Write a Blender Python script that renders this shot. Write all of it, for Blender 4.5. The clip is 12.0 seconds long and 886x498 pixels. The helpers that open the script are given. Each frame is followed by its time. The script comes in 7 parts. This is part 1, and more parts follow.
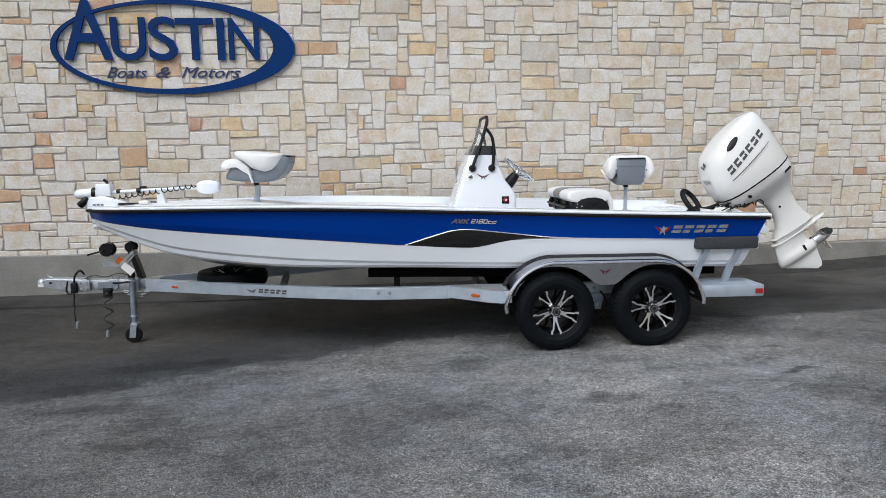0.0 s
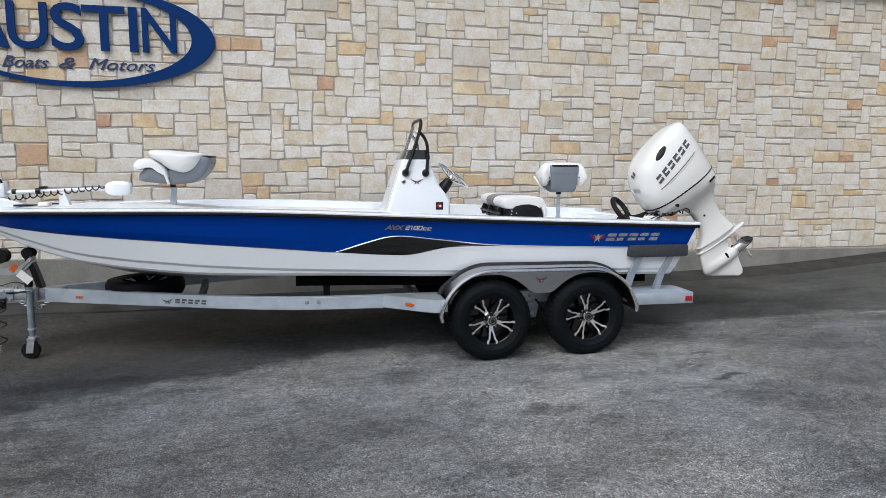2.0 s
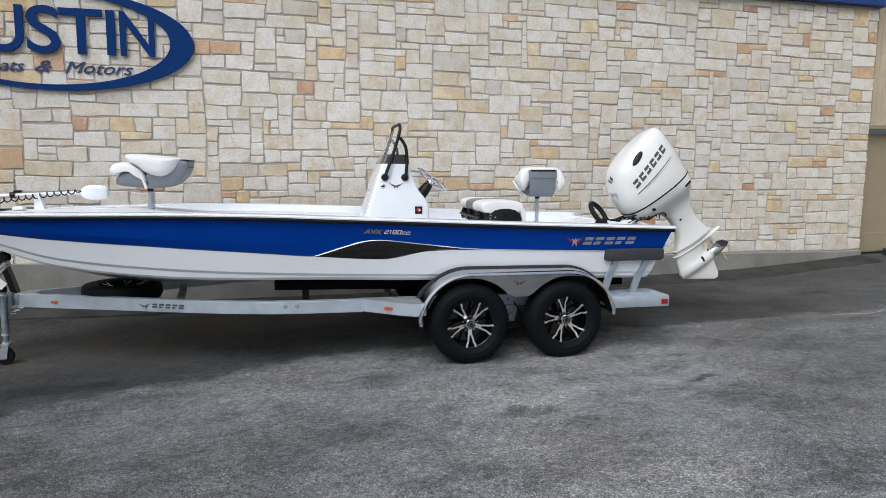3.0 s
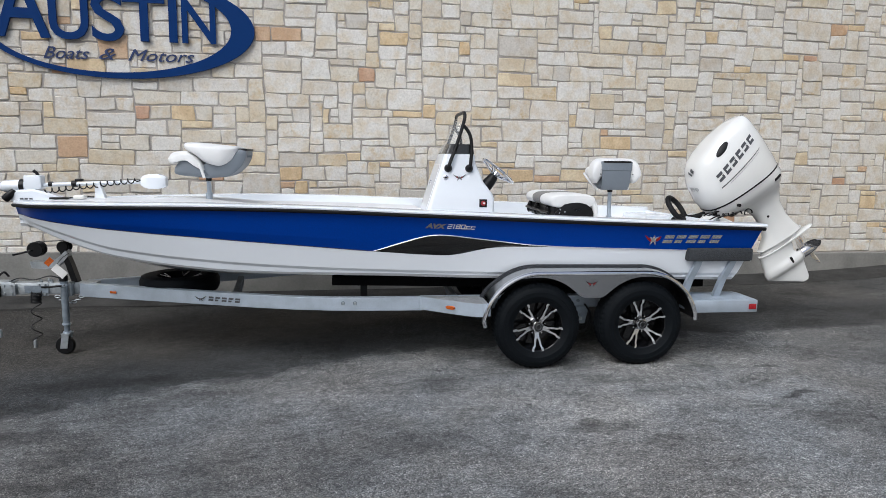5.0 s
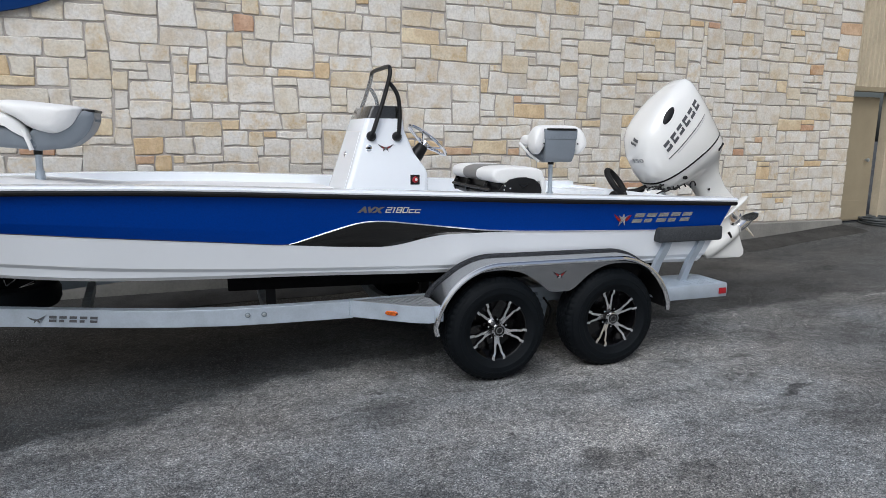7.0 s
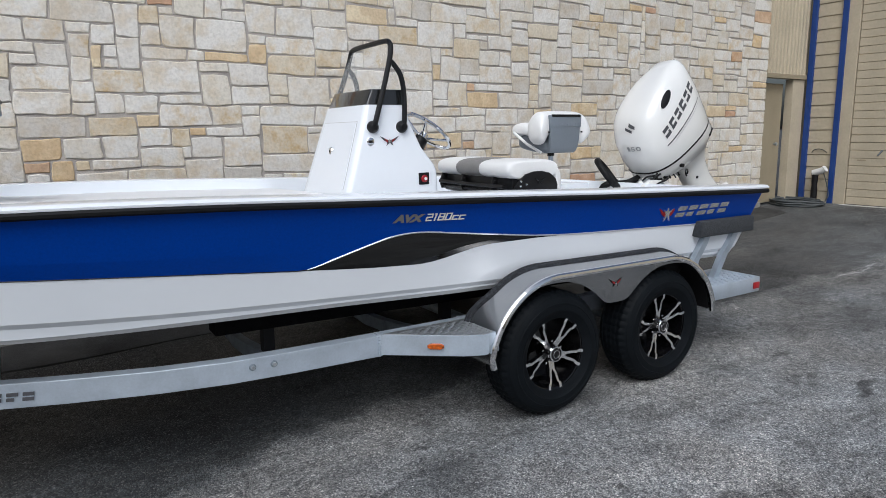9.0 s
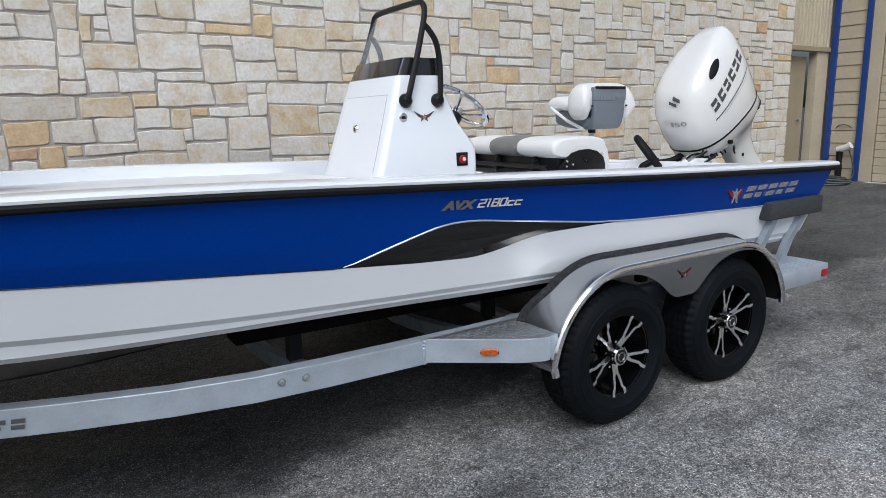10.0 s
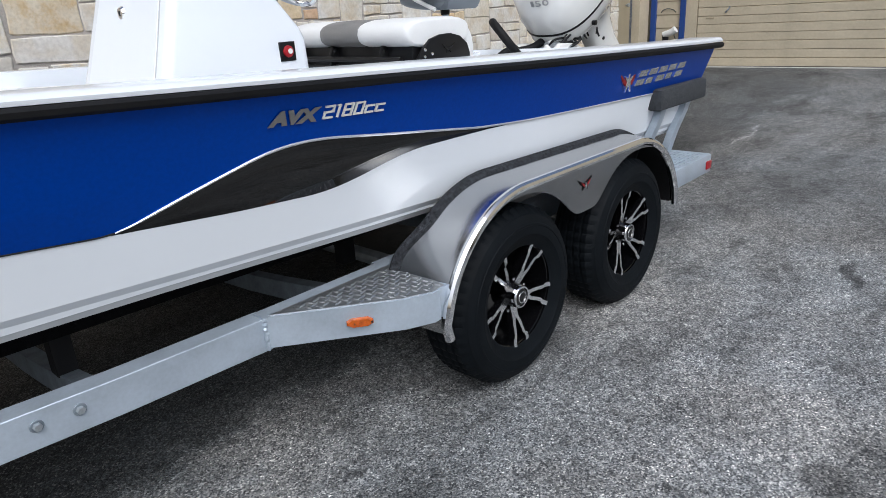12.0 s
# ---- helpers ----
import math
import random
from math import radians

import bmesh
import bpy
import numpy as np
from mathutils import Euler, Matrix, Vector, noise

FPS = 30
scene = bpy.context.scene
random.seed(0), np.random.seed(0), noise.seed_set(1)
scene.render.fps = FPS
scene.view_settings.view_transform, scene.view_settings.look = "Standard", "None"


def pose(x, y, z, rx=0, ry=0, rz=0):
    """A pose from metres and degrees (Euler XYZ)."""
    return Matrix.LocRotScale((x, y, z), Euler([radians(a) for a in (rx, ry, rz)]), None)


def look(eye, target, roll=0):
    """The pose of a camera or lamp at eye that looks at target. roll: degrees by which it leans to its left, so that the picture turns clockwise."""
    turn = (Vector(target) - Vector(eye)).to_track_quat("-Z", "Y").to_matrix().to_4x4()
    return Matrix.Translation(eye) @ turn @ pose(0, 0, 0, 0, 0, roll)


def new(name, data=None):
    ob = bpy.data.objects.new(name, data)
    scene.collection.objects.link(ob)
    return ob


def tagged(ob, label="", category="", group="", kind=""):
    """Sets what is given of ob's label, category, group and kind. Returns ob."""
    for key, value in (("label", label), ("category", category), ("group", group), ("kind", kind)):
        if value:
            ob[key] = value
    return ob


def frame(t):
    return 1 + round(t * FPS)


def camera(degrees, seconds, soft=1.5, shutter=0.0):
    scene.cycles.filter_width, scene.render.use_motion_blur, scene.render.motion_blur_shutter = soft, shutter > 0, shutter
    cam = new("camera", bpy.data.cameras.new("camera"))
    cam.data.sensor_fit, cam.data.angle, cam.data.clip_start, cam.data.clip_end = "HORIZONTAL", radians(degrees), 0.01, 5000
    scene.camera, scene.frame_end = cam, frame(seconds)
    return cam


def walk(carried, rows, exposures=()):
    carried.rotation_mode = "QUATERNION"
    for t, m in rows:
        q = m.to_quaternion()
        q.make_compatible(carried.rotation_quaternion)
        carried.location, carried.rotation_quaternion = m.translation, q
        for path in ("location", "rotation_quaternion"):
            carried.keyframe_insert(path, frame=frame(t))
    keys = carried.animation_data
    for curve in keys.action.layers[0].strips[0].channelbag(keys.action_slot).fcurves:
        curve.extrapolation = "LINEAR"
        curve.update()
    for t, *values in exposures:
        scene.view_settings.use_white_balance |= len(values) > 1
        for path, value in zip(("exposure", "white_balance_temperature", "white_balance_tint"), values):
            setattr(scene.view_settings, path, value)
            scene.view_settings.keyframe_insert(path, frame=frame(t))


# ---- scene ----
cam = camera(68.2, 12.0, soft=0.75)
PATH = [
    (0, (-0.036, -0.073, 1.65), (0.165, 1.897, 1.373), -0.8),
    (0.5, (-0.12, 0.031, 1.654), (0.095, 2.0, 1.379), -0.2),
    (1, (-0.169, 0.105, 1.646), (0.133, 2.064, 1.382), 0.4),
    (1.5, (-0.148, 0.16, 1.63), (0.24, 2.103, 1.353), 0.5),
    (2, (-0.108, 0.148, 1.64), (0.328, 2.082, 1.378), 0.3),
    (2.5, (-0.096, 0.151, 1.622), (0.39, 2.076, 1.382), -0.1),
    (3, (-0.076, 0.111, 1.639), (0.41, 2.036, 1.391), 0.4),
    (3.2, (-0.042, 0.106, 1.64), (0.441, 2.032, 1.398), 0.4),
    (4.8, (-0.016, 0.367, 1.639), (0.291, 2.325, 1.369), 0.8),
    (5, (-0.073, 0.465, 1.638), (0.245, 2.42, 1.36), 0.7),
    (5.5, (-0.138, 0.775, 1.617), (0.19, 2.728, 1.334), -0.4),
    (6, (-0.244, 1.041, 1.602), (0.104, 2.99, 1.316), -0.5),
    (6.5, (-0.37, 1.334, 1.579), (0.151, 3.238, 1.253), 0.3),
    (7, (-0.402, 1.699, 1.552), (0.344, 3.523, 1.21), 0.7),
    (7.2, (-0.426, 1.849, 1.559), (0.458, 3.61, 1.214), 1.1),
    (8.8, (-0.864, 2.772, 1.504), (0.218, 4.42, 1.167), -0.7),
    (9, (-0.916, 2.881, 1.498), (0.187, 4.513, 1.15), -0.8),
    (9.5, (-0.97, 3.123, 1.482), (0.169, 4.723, 1.1), -1.0),
    (10, (-0.876, 3.397, 1.455), (0.235, 5.012, 1.059), -1.6),
    (10.5, (-0.791, 3.619, 1.44), (0.376, 5.184, 1.007), -1.5),
    (11, (-0.645, 3.822, 1.4), (0.699, 5.217, 0.905), -2.1),
    (11.5, (-0.475, 3.972, 1.343), (0.948, 5.237, 0.731), -3.5),
    (12, (-0.405, 4.096, 1.348), (1.013, 5.329, 0.661), -3.4),
]
walk(cam, [(t, look(eye, target, roll)) for t, eye, target, roll in PATH], [(0, 0.41, 5930, 8), (5, 0.39, 5910, 8), (7, 0.33, 5890, 8), (9.5, 0.31, 5840, 8), (11, 0.35, 5810, 8), (12, 0.52, 5820, 8)])

# ---- light ----
world = bpy.data.worlds.new("overcast_sky")
scene.world = world
world.use_nodes = True
_n, _l = world.node_tree.nodes, world.node_tree.links
_sky = _n.new("ShaderNodeTexSky")
_sky.sky_type = "NISHITA"
_sky.sun_disc = False
_sky.sun_elevation, _sky.sun_rotation = radians(49), radians(218)
_sky.air_density, _sky.dust_density, _sky.ozone_density = 1.0, 6.0, 1.0
_sat = _n.new("ShaderNodeHueSaturation")
_sat.inputs["Saturation"].default_value = 0.8
_l.new(_sky.outputs[0], _sat.inputs["Color"])
_l.new(_sat.outputs[0], _n["Background"].inputs["Color"])
_n["Background"].inputs["Strength"].default_value = 0.075
_sun = bpy.data.lights.new("sun", "SUN")
_sun.energy, _sun.angle, _sun.color = 1.35, radians(50), (1.0, 0.985, 0.96)
new("sun", _sun).matrix_world = look((-5.2, -4.2, 13.4), (2, 5, 0))

# ---- materials ----
def mat(name, base, rough=0.5, metal=0.0, coat=0.0, vary=0.08, scale=6.0, bump=0.0, bscale=60.0, alpha=None, spec=0.5, rvary=0.0):
    """A Principled surface whose colour drifts at two scales, with fine relief."""
    m = bpy.data.materials.new(name)
    m.use_nodes = True
    n, l = m.node_tree.nodes, m.node_tree.links
    b = n["Principled BSDF"]
    b.inputs["Roughness"].default_value, b.inputs["Metallic"].default_value = rough, metal
    b.inputs["Coat Weight"].default_value = coat
    b.inputs["Coat Roughness"].default_value = 0.06
    b.inputs["Specular IOR Level"].default_value = spec
    tc = n.new("ShaderNodeTexCoord")
    big, fine, mix = n.new("ShaderNodeTexNoise"), n.new("ShaderNodeTexNoise"), n.new("ShaderNodeMix")
    big.inputs["Scale"].default_value, fine.inputs["Scale"].default_value = scale, scale * 14
    big.inputs["Detail"].default_value = 5
    add = n.new("ShaderNodeMath")
    add.operation = "MULTIPLY_ADD"
    add.inputs[1].default_value = 0.35
    l.new(tc.outputs["Object"], big.inputs["Vector"]), l.new(tc.outputs["Object"], fine.inputs["Vector"])
    l.new(fine.outputs["Fac"], add.inputs[0]), l.new(big.outputs["Fac"], add.inputs[2])
    ramp = n.new("ShaderNodeMapRange")
    ramp.inputs["From Min"].default_value, ramp.inputs["From Max"].default_value = 0.4, 0.95
    l.new(add.outputs[0], ramp.inputs["Value"])
    mix.data_type = "RGBA"
    mix.inputs[6].default_value = (*[c * (1 - vary) for c in base], 1)
    mix.inputs[7].default_value = (*[min(1, c * (1 + vary)) for c in base], 1)
    l.new(ramp.outputs[0], mix.inputs[0])
    l.new(mix.outputs[2], b.inputs["Base Color"])
    if rvary:
        rr = n.new("ShaderNodeMapRange")
        rr.inputs["To Min"].default_value, rr.inputs["To Max"].default_value = max(0, rough - rvary), rough + rvary
        l.new(ramp.outputs[0], rr.inputs["Value"])
        l.new(rr.outputs[0], b.inputs["Roughness"])
    if bump:
        bt, bn = n.new("ShaderNodeTexNoise"), n.new("ShaderNodeBump")
        bt.inputs["Scale"].default_value, bt.inputs["Detail"].default_value = bscale, 6
        bn.inputs["Strength"].default_value, bn.inputs["Distance"].default_value = bump, 0.01
        l.new(tc.outputs["Object"], bt.inputs["Vector"])
        l.new(bt.outputs["Fac"], bn.inputs["Height"])
        l.new(bn.outputs["Normal"], b.inputs["Normal"])
    if alpha is not None:
        b.inputs["Alpha"].default_value = alpha
    return m


# stains and a worn paint line on the asphalt: x, y, half lengths, how much of the colour is left
STAINS = ((3.24, 4.53, 0.22, 0.06, 0.32), (1.57, 4.24, 0.30, 0.10, 0.6), (1.535, 4.34, 0.14, 0.05, 0.45), (1.215, 4.65, 0.035, 0.022, 0.4), (0.722, 5.535, 0.04, 0.03, 0.5), (3.133, 4.785, 0.12, 0.03, 0.5),
          (-1.9, 5.75, 0.75, 0.2, 0.55), (-2.0, 4.75, 0.4, 0.15, 0.6), (-1.15, 5.57, 0.2, 0.09, 1.7), (-2.4, 5.25, 0.6, 0.16, 0.6), (3.32, 5.13, 0.14, 0.05, 0.6), (6.3, 5.92, 0.62, 0.022, 2.1))


def asphalt_material():
    m = mat("asphalt", (0.055, 0.056, 0.058), 0.85, spec=0.3)
    n, l = m.node_tree.nodes, m.node_tree.links
    b = n["Principled BSDF"]
    tc = n.new("ShaderNodeTexCoord")

    def noise_at(s, detail=4, rough=0.55):
        t = n.new("ShaderNodeTexNoise")
        t.inputs["Scale"].default_value, t.inputs["Detail"].default_value, t.inputs["Roughness"].default_value = s, detail, rough
        l.new(tc.outputs["Object"], t.inputs["Vector"])
        return t.outputs["Fac"]

    def ramp(src, stops):
        r = n.new("ShaderNodeValToRGB")
        e = r.color_ramp.elements
        while len(e) < len(stops):
            e.new(0.5)
        for el, (p, c) in zip(e, stops):
            el.position, el.color = p, (c, c, c, 1) if not isinstance(c, tuple) else (*c, 1)
        l.new(src, r.inputs[0])
        return r.outputs[0]

    def mul(a, c, kind="MULTIPLY", fac=1.0):
        x = n.new("ShaderNodeMix")
        x.data_type, x.blend_type = "RGBA", kind
        x.inputs[0].default_value = fac
        l.new(a, x.inputs[6]), l.new(c, x.inputs[7])
        return x.outputs[2]

    def scaled(src, lo, hi):
        r = n.new("ShaderNodeMapRange")
        r.inputs["From Min"].default_value, r.inputs["From Max"].default_value = lo, hi
        l.new(src, r.inputs["Value"])
        return r.outputs[0]

    vor = n.new("ShaderNodeTexVoronoi")
    vor.inputs["Scale"].default_value = 175
    l.new(tc.outputs["Object"], vor.inputs["Vector"])
    sep = n.new("ShaderNodeSeparateColor")
    l.new(vor.outputs["Color"], sep.inputs[0])
    # pale and dark chippings in a dark binder
    grain = ramp(sep.outputs[0], [(0.0, (0.039, 0.041, 0.044)), (0.45, (0.126, 0.129, 0.131)), (0.8, (0.208, 0.209, 0.207)), (0.97, (0.30, 0.298, 0.29)), (1.0, (0.48, 0.475, 0.462))])
    long = n.new("ShaderNodeMapping")
    long.inputs["Scale"].default_value = (0.55, 1.0, 1.0)
    long.inputs["Rotation"].default_value = (0, 0, radians(12))
    l.new(tc.outputs["Object"], long.inputs["Vector"])

    def streak_at(scale, detail, rough):
        t = n.new("ShaderNodeTexNoise")
        t.inputs["Scale"].default_value, t.inputs["Detail"].default_value, t.inputs["Roughness"].default_value = scale, detail, rough
        l.new(long.outputs[0], t.inputs["Vector"])
        return t.outputs["Fac"]

    patch = ramp(streak_at(0.55, 5, 0.6), [(0.34, 0.72), (0.5, 1.0), (0.68, 1.25)])
    worn = ramp(streak_at(2.6, 10, 0.75), [(0.36, 0.50), (0.5, 1.03), (0.66, 1.36)])
    grit = ramp(noise_at(24, 6, 0.8), [(0.38, 0.67), (0.62, 1.34)])
    speck = ramp(noise_at(150, 2, 0.6), [(0.40, 0.74), (0.60, 1.28)])
    col = mul(mul(mul(mul(grain, patch), worn), grit), speck)
    tint = ramp(noise_at(0.9, 5, 0.6), [(0.38, (0.97, 1.0, 1.02)), (0.62, (1.025, 1.0, 0.965))])
    col = mul(col, tint)
    # hairline cracks
    crack = n.new("ShaderNodeTexVoronoi")
    crack.feature = "DISTANCE_TO_EDGE"
    crack.inputs["Scale"].default_value = 0.42
    warp = n.new("ShaderNodeMix")
    warp.data_type = "RGBA"
    warp.inputs[0].default_value = 0.22
    wn = n.new("ShaderNodeTexNoise")
    wn.inputs["Scale"].default_value, wn.inputs["Detail"].default_value = 2.2, 6
    l.new(tc.outputs["Object"], wn.inputs["Vector"])
    l.new(tc.outputs["Object"], warp.inputs[6]), l.new(wn.outputs["Color"], warp.inputs[7])
    l.new(warp.outputs[2], crack.inputs["Vector"])
    col = mul(col, ramp(crack.outputs["Distance"], [(0.0, 0.35), (0.006, 1.0)]), fac=0.4)
    # darkest towards the low end of the yard, palest past the middle
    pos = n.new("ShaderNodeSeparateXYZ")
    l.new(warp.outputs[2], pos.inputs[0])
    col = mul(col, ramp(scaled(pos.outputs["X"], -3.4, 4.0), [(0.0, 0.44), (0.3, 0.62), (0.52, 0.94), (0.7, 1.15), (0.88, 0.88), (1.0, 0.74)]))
    # painted shade: the colour darkens towards the boat, its edge broken by noise
    boat_shade = n.new("ShaderNodeMath")
    boat_shade.operation = "MULTIPLY_ADD"
    boat_shade.inputs[1].default_value = 1.5
    l.new(streak_at(0.9, 8, 0.7), boat_shade.inputs[0]), l.new(pos.outputs["Y"], boat_shade.inputs[2])
    col = mul(col, ramp(scaled(boat_shade.outputs[0], 4.7, 7.0), [(0.0, 1.25), (0.35, 1.1), (0.6, 0.9), (1.0, 0.78)]))
    # black sealed paving along the wall, ragged edged; boat shade painted into its tone
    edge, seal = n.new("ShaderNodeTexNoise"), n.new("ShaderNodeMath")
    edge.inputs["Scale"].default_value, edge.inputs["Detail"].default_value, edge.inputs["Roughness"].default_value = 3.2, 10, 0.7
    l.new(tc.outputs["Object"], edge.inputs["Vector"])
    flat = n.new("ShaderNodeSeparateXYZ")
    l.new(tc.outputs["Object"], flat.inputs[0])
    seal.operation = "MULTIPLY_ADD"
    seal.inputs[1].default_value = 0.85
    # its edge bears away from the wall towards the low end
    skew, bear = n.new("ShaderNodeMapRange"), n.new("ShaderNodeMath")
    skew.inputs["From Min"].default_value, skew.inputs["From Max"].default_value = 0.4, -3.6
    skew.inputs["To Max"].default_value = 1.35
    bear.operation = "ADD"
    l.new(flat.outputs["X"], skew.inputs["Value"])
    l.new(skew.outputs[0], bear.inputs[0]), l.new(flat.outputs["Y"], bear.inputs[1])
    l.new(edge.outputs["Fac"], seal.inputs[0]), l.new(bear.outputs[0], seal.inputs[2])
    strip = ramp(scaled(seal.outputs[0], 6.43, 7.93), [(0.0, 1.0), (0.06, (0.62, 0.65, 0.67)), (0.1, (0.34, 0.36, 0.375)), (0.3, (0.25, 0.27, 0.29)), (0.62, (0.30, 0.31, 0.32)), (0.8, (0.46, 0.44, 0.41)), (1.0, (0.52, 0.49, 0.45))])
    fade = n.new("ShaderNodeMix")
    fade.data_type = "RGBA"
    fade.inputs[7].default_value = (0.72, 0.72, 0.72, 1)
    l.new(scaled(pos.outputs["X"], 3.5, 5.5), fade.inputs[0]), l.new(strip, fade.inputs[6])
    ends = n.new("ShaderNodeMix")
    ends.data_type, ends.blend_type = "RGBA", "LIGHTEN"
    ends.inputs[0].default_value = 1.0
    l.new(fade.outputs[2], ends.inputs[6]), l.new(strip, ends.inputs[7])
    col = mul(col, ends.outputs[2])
    # loose pale grit lying on it
    col = mul(col, ramp(sep.outputs[1], [(0.0, 0.0), (0.86, 0.0), (0.90, (0.06, 0.06, 0.058)), (1.0, (0.17, 0.165, 0.155))]), "LIGHTEN")
    # oil drips
    spots = n.new("ShaderNodeTexVoronoi")
    spots.inputs["Scale"].default_value = 0.55
    l.new(warp.outputs[2], spots.inputs["Vector"])
    col = mul(col, ramp(spots.outputs["Distance"], [(0.05, 0.4), (0.12, 1.0)]), fac=0.75)
    # single stains: place, half lengths and depth of each
    wob, off, near = n.new("ShaderNodeTexNoise"), n.new("ShaderNodeVectorMath"), n.new("ShaderNodeVectorMath")
    wob.inputs["Scale"].default_value, wob.inputs["Detail"].default_value = 4.0, 7
    l.new(tc.outputs["Object"], wob.inputs["Vector"])
    off.operation, near.operation = "MULTIPLY_ADD", "ADD"
    off.inputs[1].default_value, off.inputs[2].default_value = (0.34, 0.34, 0.0), (-0.17, -0.17, 0.0)
    l.new(wob.outputs["Color"], off.inputs[0])
    l.new(tc.outputs["Object"], near.inputs[0]), l.new(off.outputs[0], near.inputs[1])
    for sx, sy, rx, ry, dark in STAINS:
        sh, ln = n.new("ShaderNodeVectorMath"), n.new("ShaderNodeVectorMath")
        sh.operation, ln.operation = "MULTIPLY_ADD", "LENGTH"
        sh.inputs[1].default_value, sh.inputs[2].default_value = (1 / rx, 1 / ry, 0.0), (-sx / rx, -sy / ry, 0.0)
        l.new(near.outputs[0], sh.inputs[0]), l.new(sh.outputs[0], ln.inputs[0])
        col = mul(col, ramp(ln.outputs["Value"], [(0.55, dark), (1.0, 1.0)]))
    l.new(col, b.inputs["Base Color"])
    bump = n.new("ShaderNodeBump")
    bump.inputs["Strength"].default_value, bump.inputs["Distance"].default_value = 0.55, 0.005
    l.new(vor.outputs["Distance"], bump.inputs["Height"])
    bump.invert = True
    l.new(bump.outputs["Normal"], b.inputs["Normal"])
    return m


def stone_material(name, per_island, rust=False):
    m = mat(name, (0.5, 0.46, 0.4), 0.9, bump=0.75, bscale=34)
    n, l = m.node_tree.nodes, m.node_tree.links
    b = n["Principled BSDF"]
    if per_island:
        rnd = n.new("ShaderNodeNewGeometry").outputs["Random Per Island"]
    else:
        rnd = n.new("ShaderNodeObjectInfo").outputs["Random"]
    r = n.new("ShaderNodeValToRGB")
    r.color_ramp.interpolation = "CONSTANT"
    tones = [(0.0, (0.675, 0.652, 0.617)), (0.2, (0.655, 0.625, 0.573)), (0.36, (0.700, 0.683, 0.652)), (0.54, (0.630, 0.606, 0.568)), (0.66, (0.660, 0.623, 0.553)),
             (0.76, (0.712, 0.694, 0.662)), (0.88, (0.630, 0.568, 0.462)), (0.95, (0.570, 0.542, 0.500))]
    if rust:
        tones = [(0.0, (0.470, 0.295, 0.195)), (0.15, (0.580, 0.440, 0.275)), (0.45, (0.530, 0.365, 0.240)), (0.65, (0.600, 0.485, 0.330)), (0.92, (0.48, 0.30, 0.205))]
    e = r.color_ramp.elements
    while len(e) < len(tones):
        e.new(0.5)
    for el, (p, c) in zip(e, tones):
        el.position, el.color = p, (*c, 1)
    l.new(rnd, r.inputs[0])
    st, st2 = n.new("ShaderNodeTexNoise"), n.new("ShaderNodeTexNoise")
    st.inputs["Scale"].default_value, st.inputs["Detail"].default_value = 7, 8
    st2.inputs["Scale"].default_value, st2.inputs["Detail"].default_value = 45, 5
    geo = n.new("ShaderNodeNewGeometry")
    l.new(geo.outputs["Position"], st.inputs["Vector"]), l.new(geo.outputs["Position"], st2.inputs["Vector"])
    tone = n.new("ShaderNodeValToRGB")
    tone.color_ramp.elements[0].position, tone.color_ramp.elements[0].color = 0.36, ((0.90, 0.835, 0.735, 1) if not rust else (1.22, 1.32, 1.42, 1))
    tone.color_ramp.elements[1].position, tone.color_ramp.elements[1].color = 0.55, (1, 1, 1, 1)
    l.new(st.outputs["Fac"], tone.inputs[0])
    mx = n.new("ShaderNodeMix")
    mx.data_type, mx.blend_type = "RGBA", "MULTIPLY"
    mx.inputs[0].default_value = 0.9
    l.new(r.outputs[0], mx.inputs[6]), l.new(tone.outputs[0], mx.inputs[7])
    t2 = n.new("ShaderNodeValToRGB")
    t2.color_ramp.elements[0].position, t2.color_ramp.elements[0].color = 0.34, (0.84, 0.825, 0.795, 1)
    t2.color_ramp.elements[1].position, t2.color_ramp.elements[1].color = 0.6, (1.04, 1.03, 1.0, 1)
    l.new(st2.outputs["Fac"], t2.inputs[0])
    m2 = n.new("ShaderNodeMix")
    m2.data_type, m2.blend_type = "RGBA", "MULTIPLY"
    m2.inputs[0].default_value = 0.7
    l.new(mx.outputs[2], m2.inputs[6]), l.new(t2.outputs[0], m2.inputs[7])
    # ochre iron stains on a share of the blocks
    pick, hue, share = n.new("ShaderNodeMath"), n.new("ShaderNodeTexNoise"), n.new("ShaderNodeMath")
    pick.operation, share.operation = "PINGPONG", "MULTIPLY"
    pick.inputs[1].default_value = 0.061
    l.new(rnd, pick.inputs[0])
    hue.inputs["Scale"].default_value, hue.inputs["Detail"].default_value, hue.inputs["Roughness"].default_value = 10.0, 6, 0.65
    l.new(geo.outputs["Position"], hue.inputs["Vector"])
    blot, some = n.new("ShaderNodeMapRange"), n.new("ShaderNodeMapRange")
    blot.inputs["From Min"].default_value, blot.inputs["From Max"].default_value = 0.47, 0.68
    some.inputs["From Min"].default_value, some.inputs["From Max"].default_value = 0.030, 0.061
    l.new(hue.outputs["Fac"], blot.inputs["Value"]), l.new(pick.outputs[0], some.inputs["Value"])
    l.new(blot.outputs[0], share.inputs[0]), l.new(some.outputs[0], share.inputs[1])
    m3 = n.new("ShaderNodeMix")
    m3.data_type, m3.blend_type = "RGBA", "MULTIPLY"
    m3.inputs[7].default_value = (0.86, 0.72, 0.50, 1)
    l.new(share.outputs[0], m3.inputs[0]), l.new(m2.outputs[2], m3.inputs[6])
    l.new(m3.outputs[2], b.inputs["Base Color"])
    return m


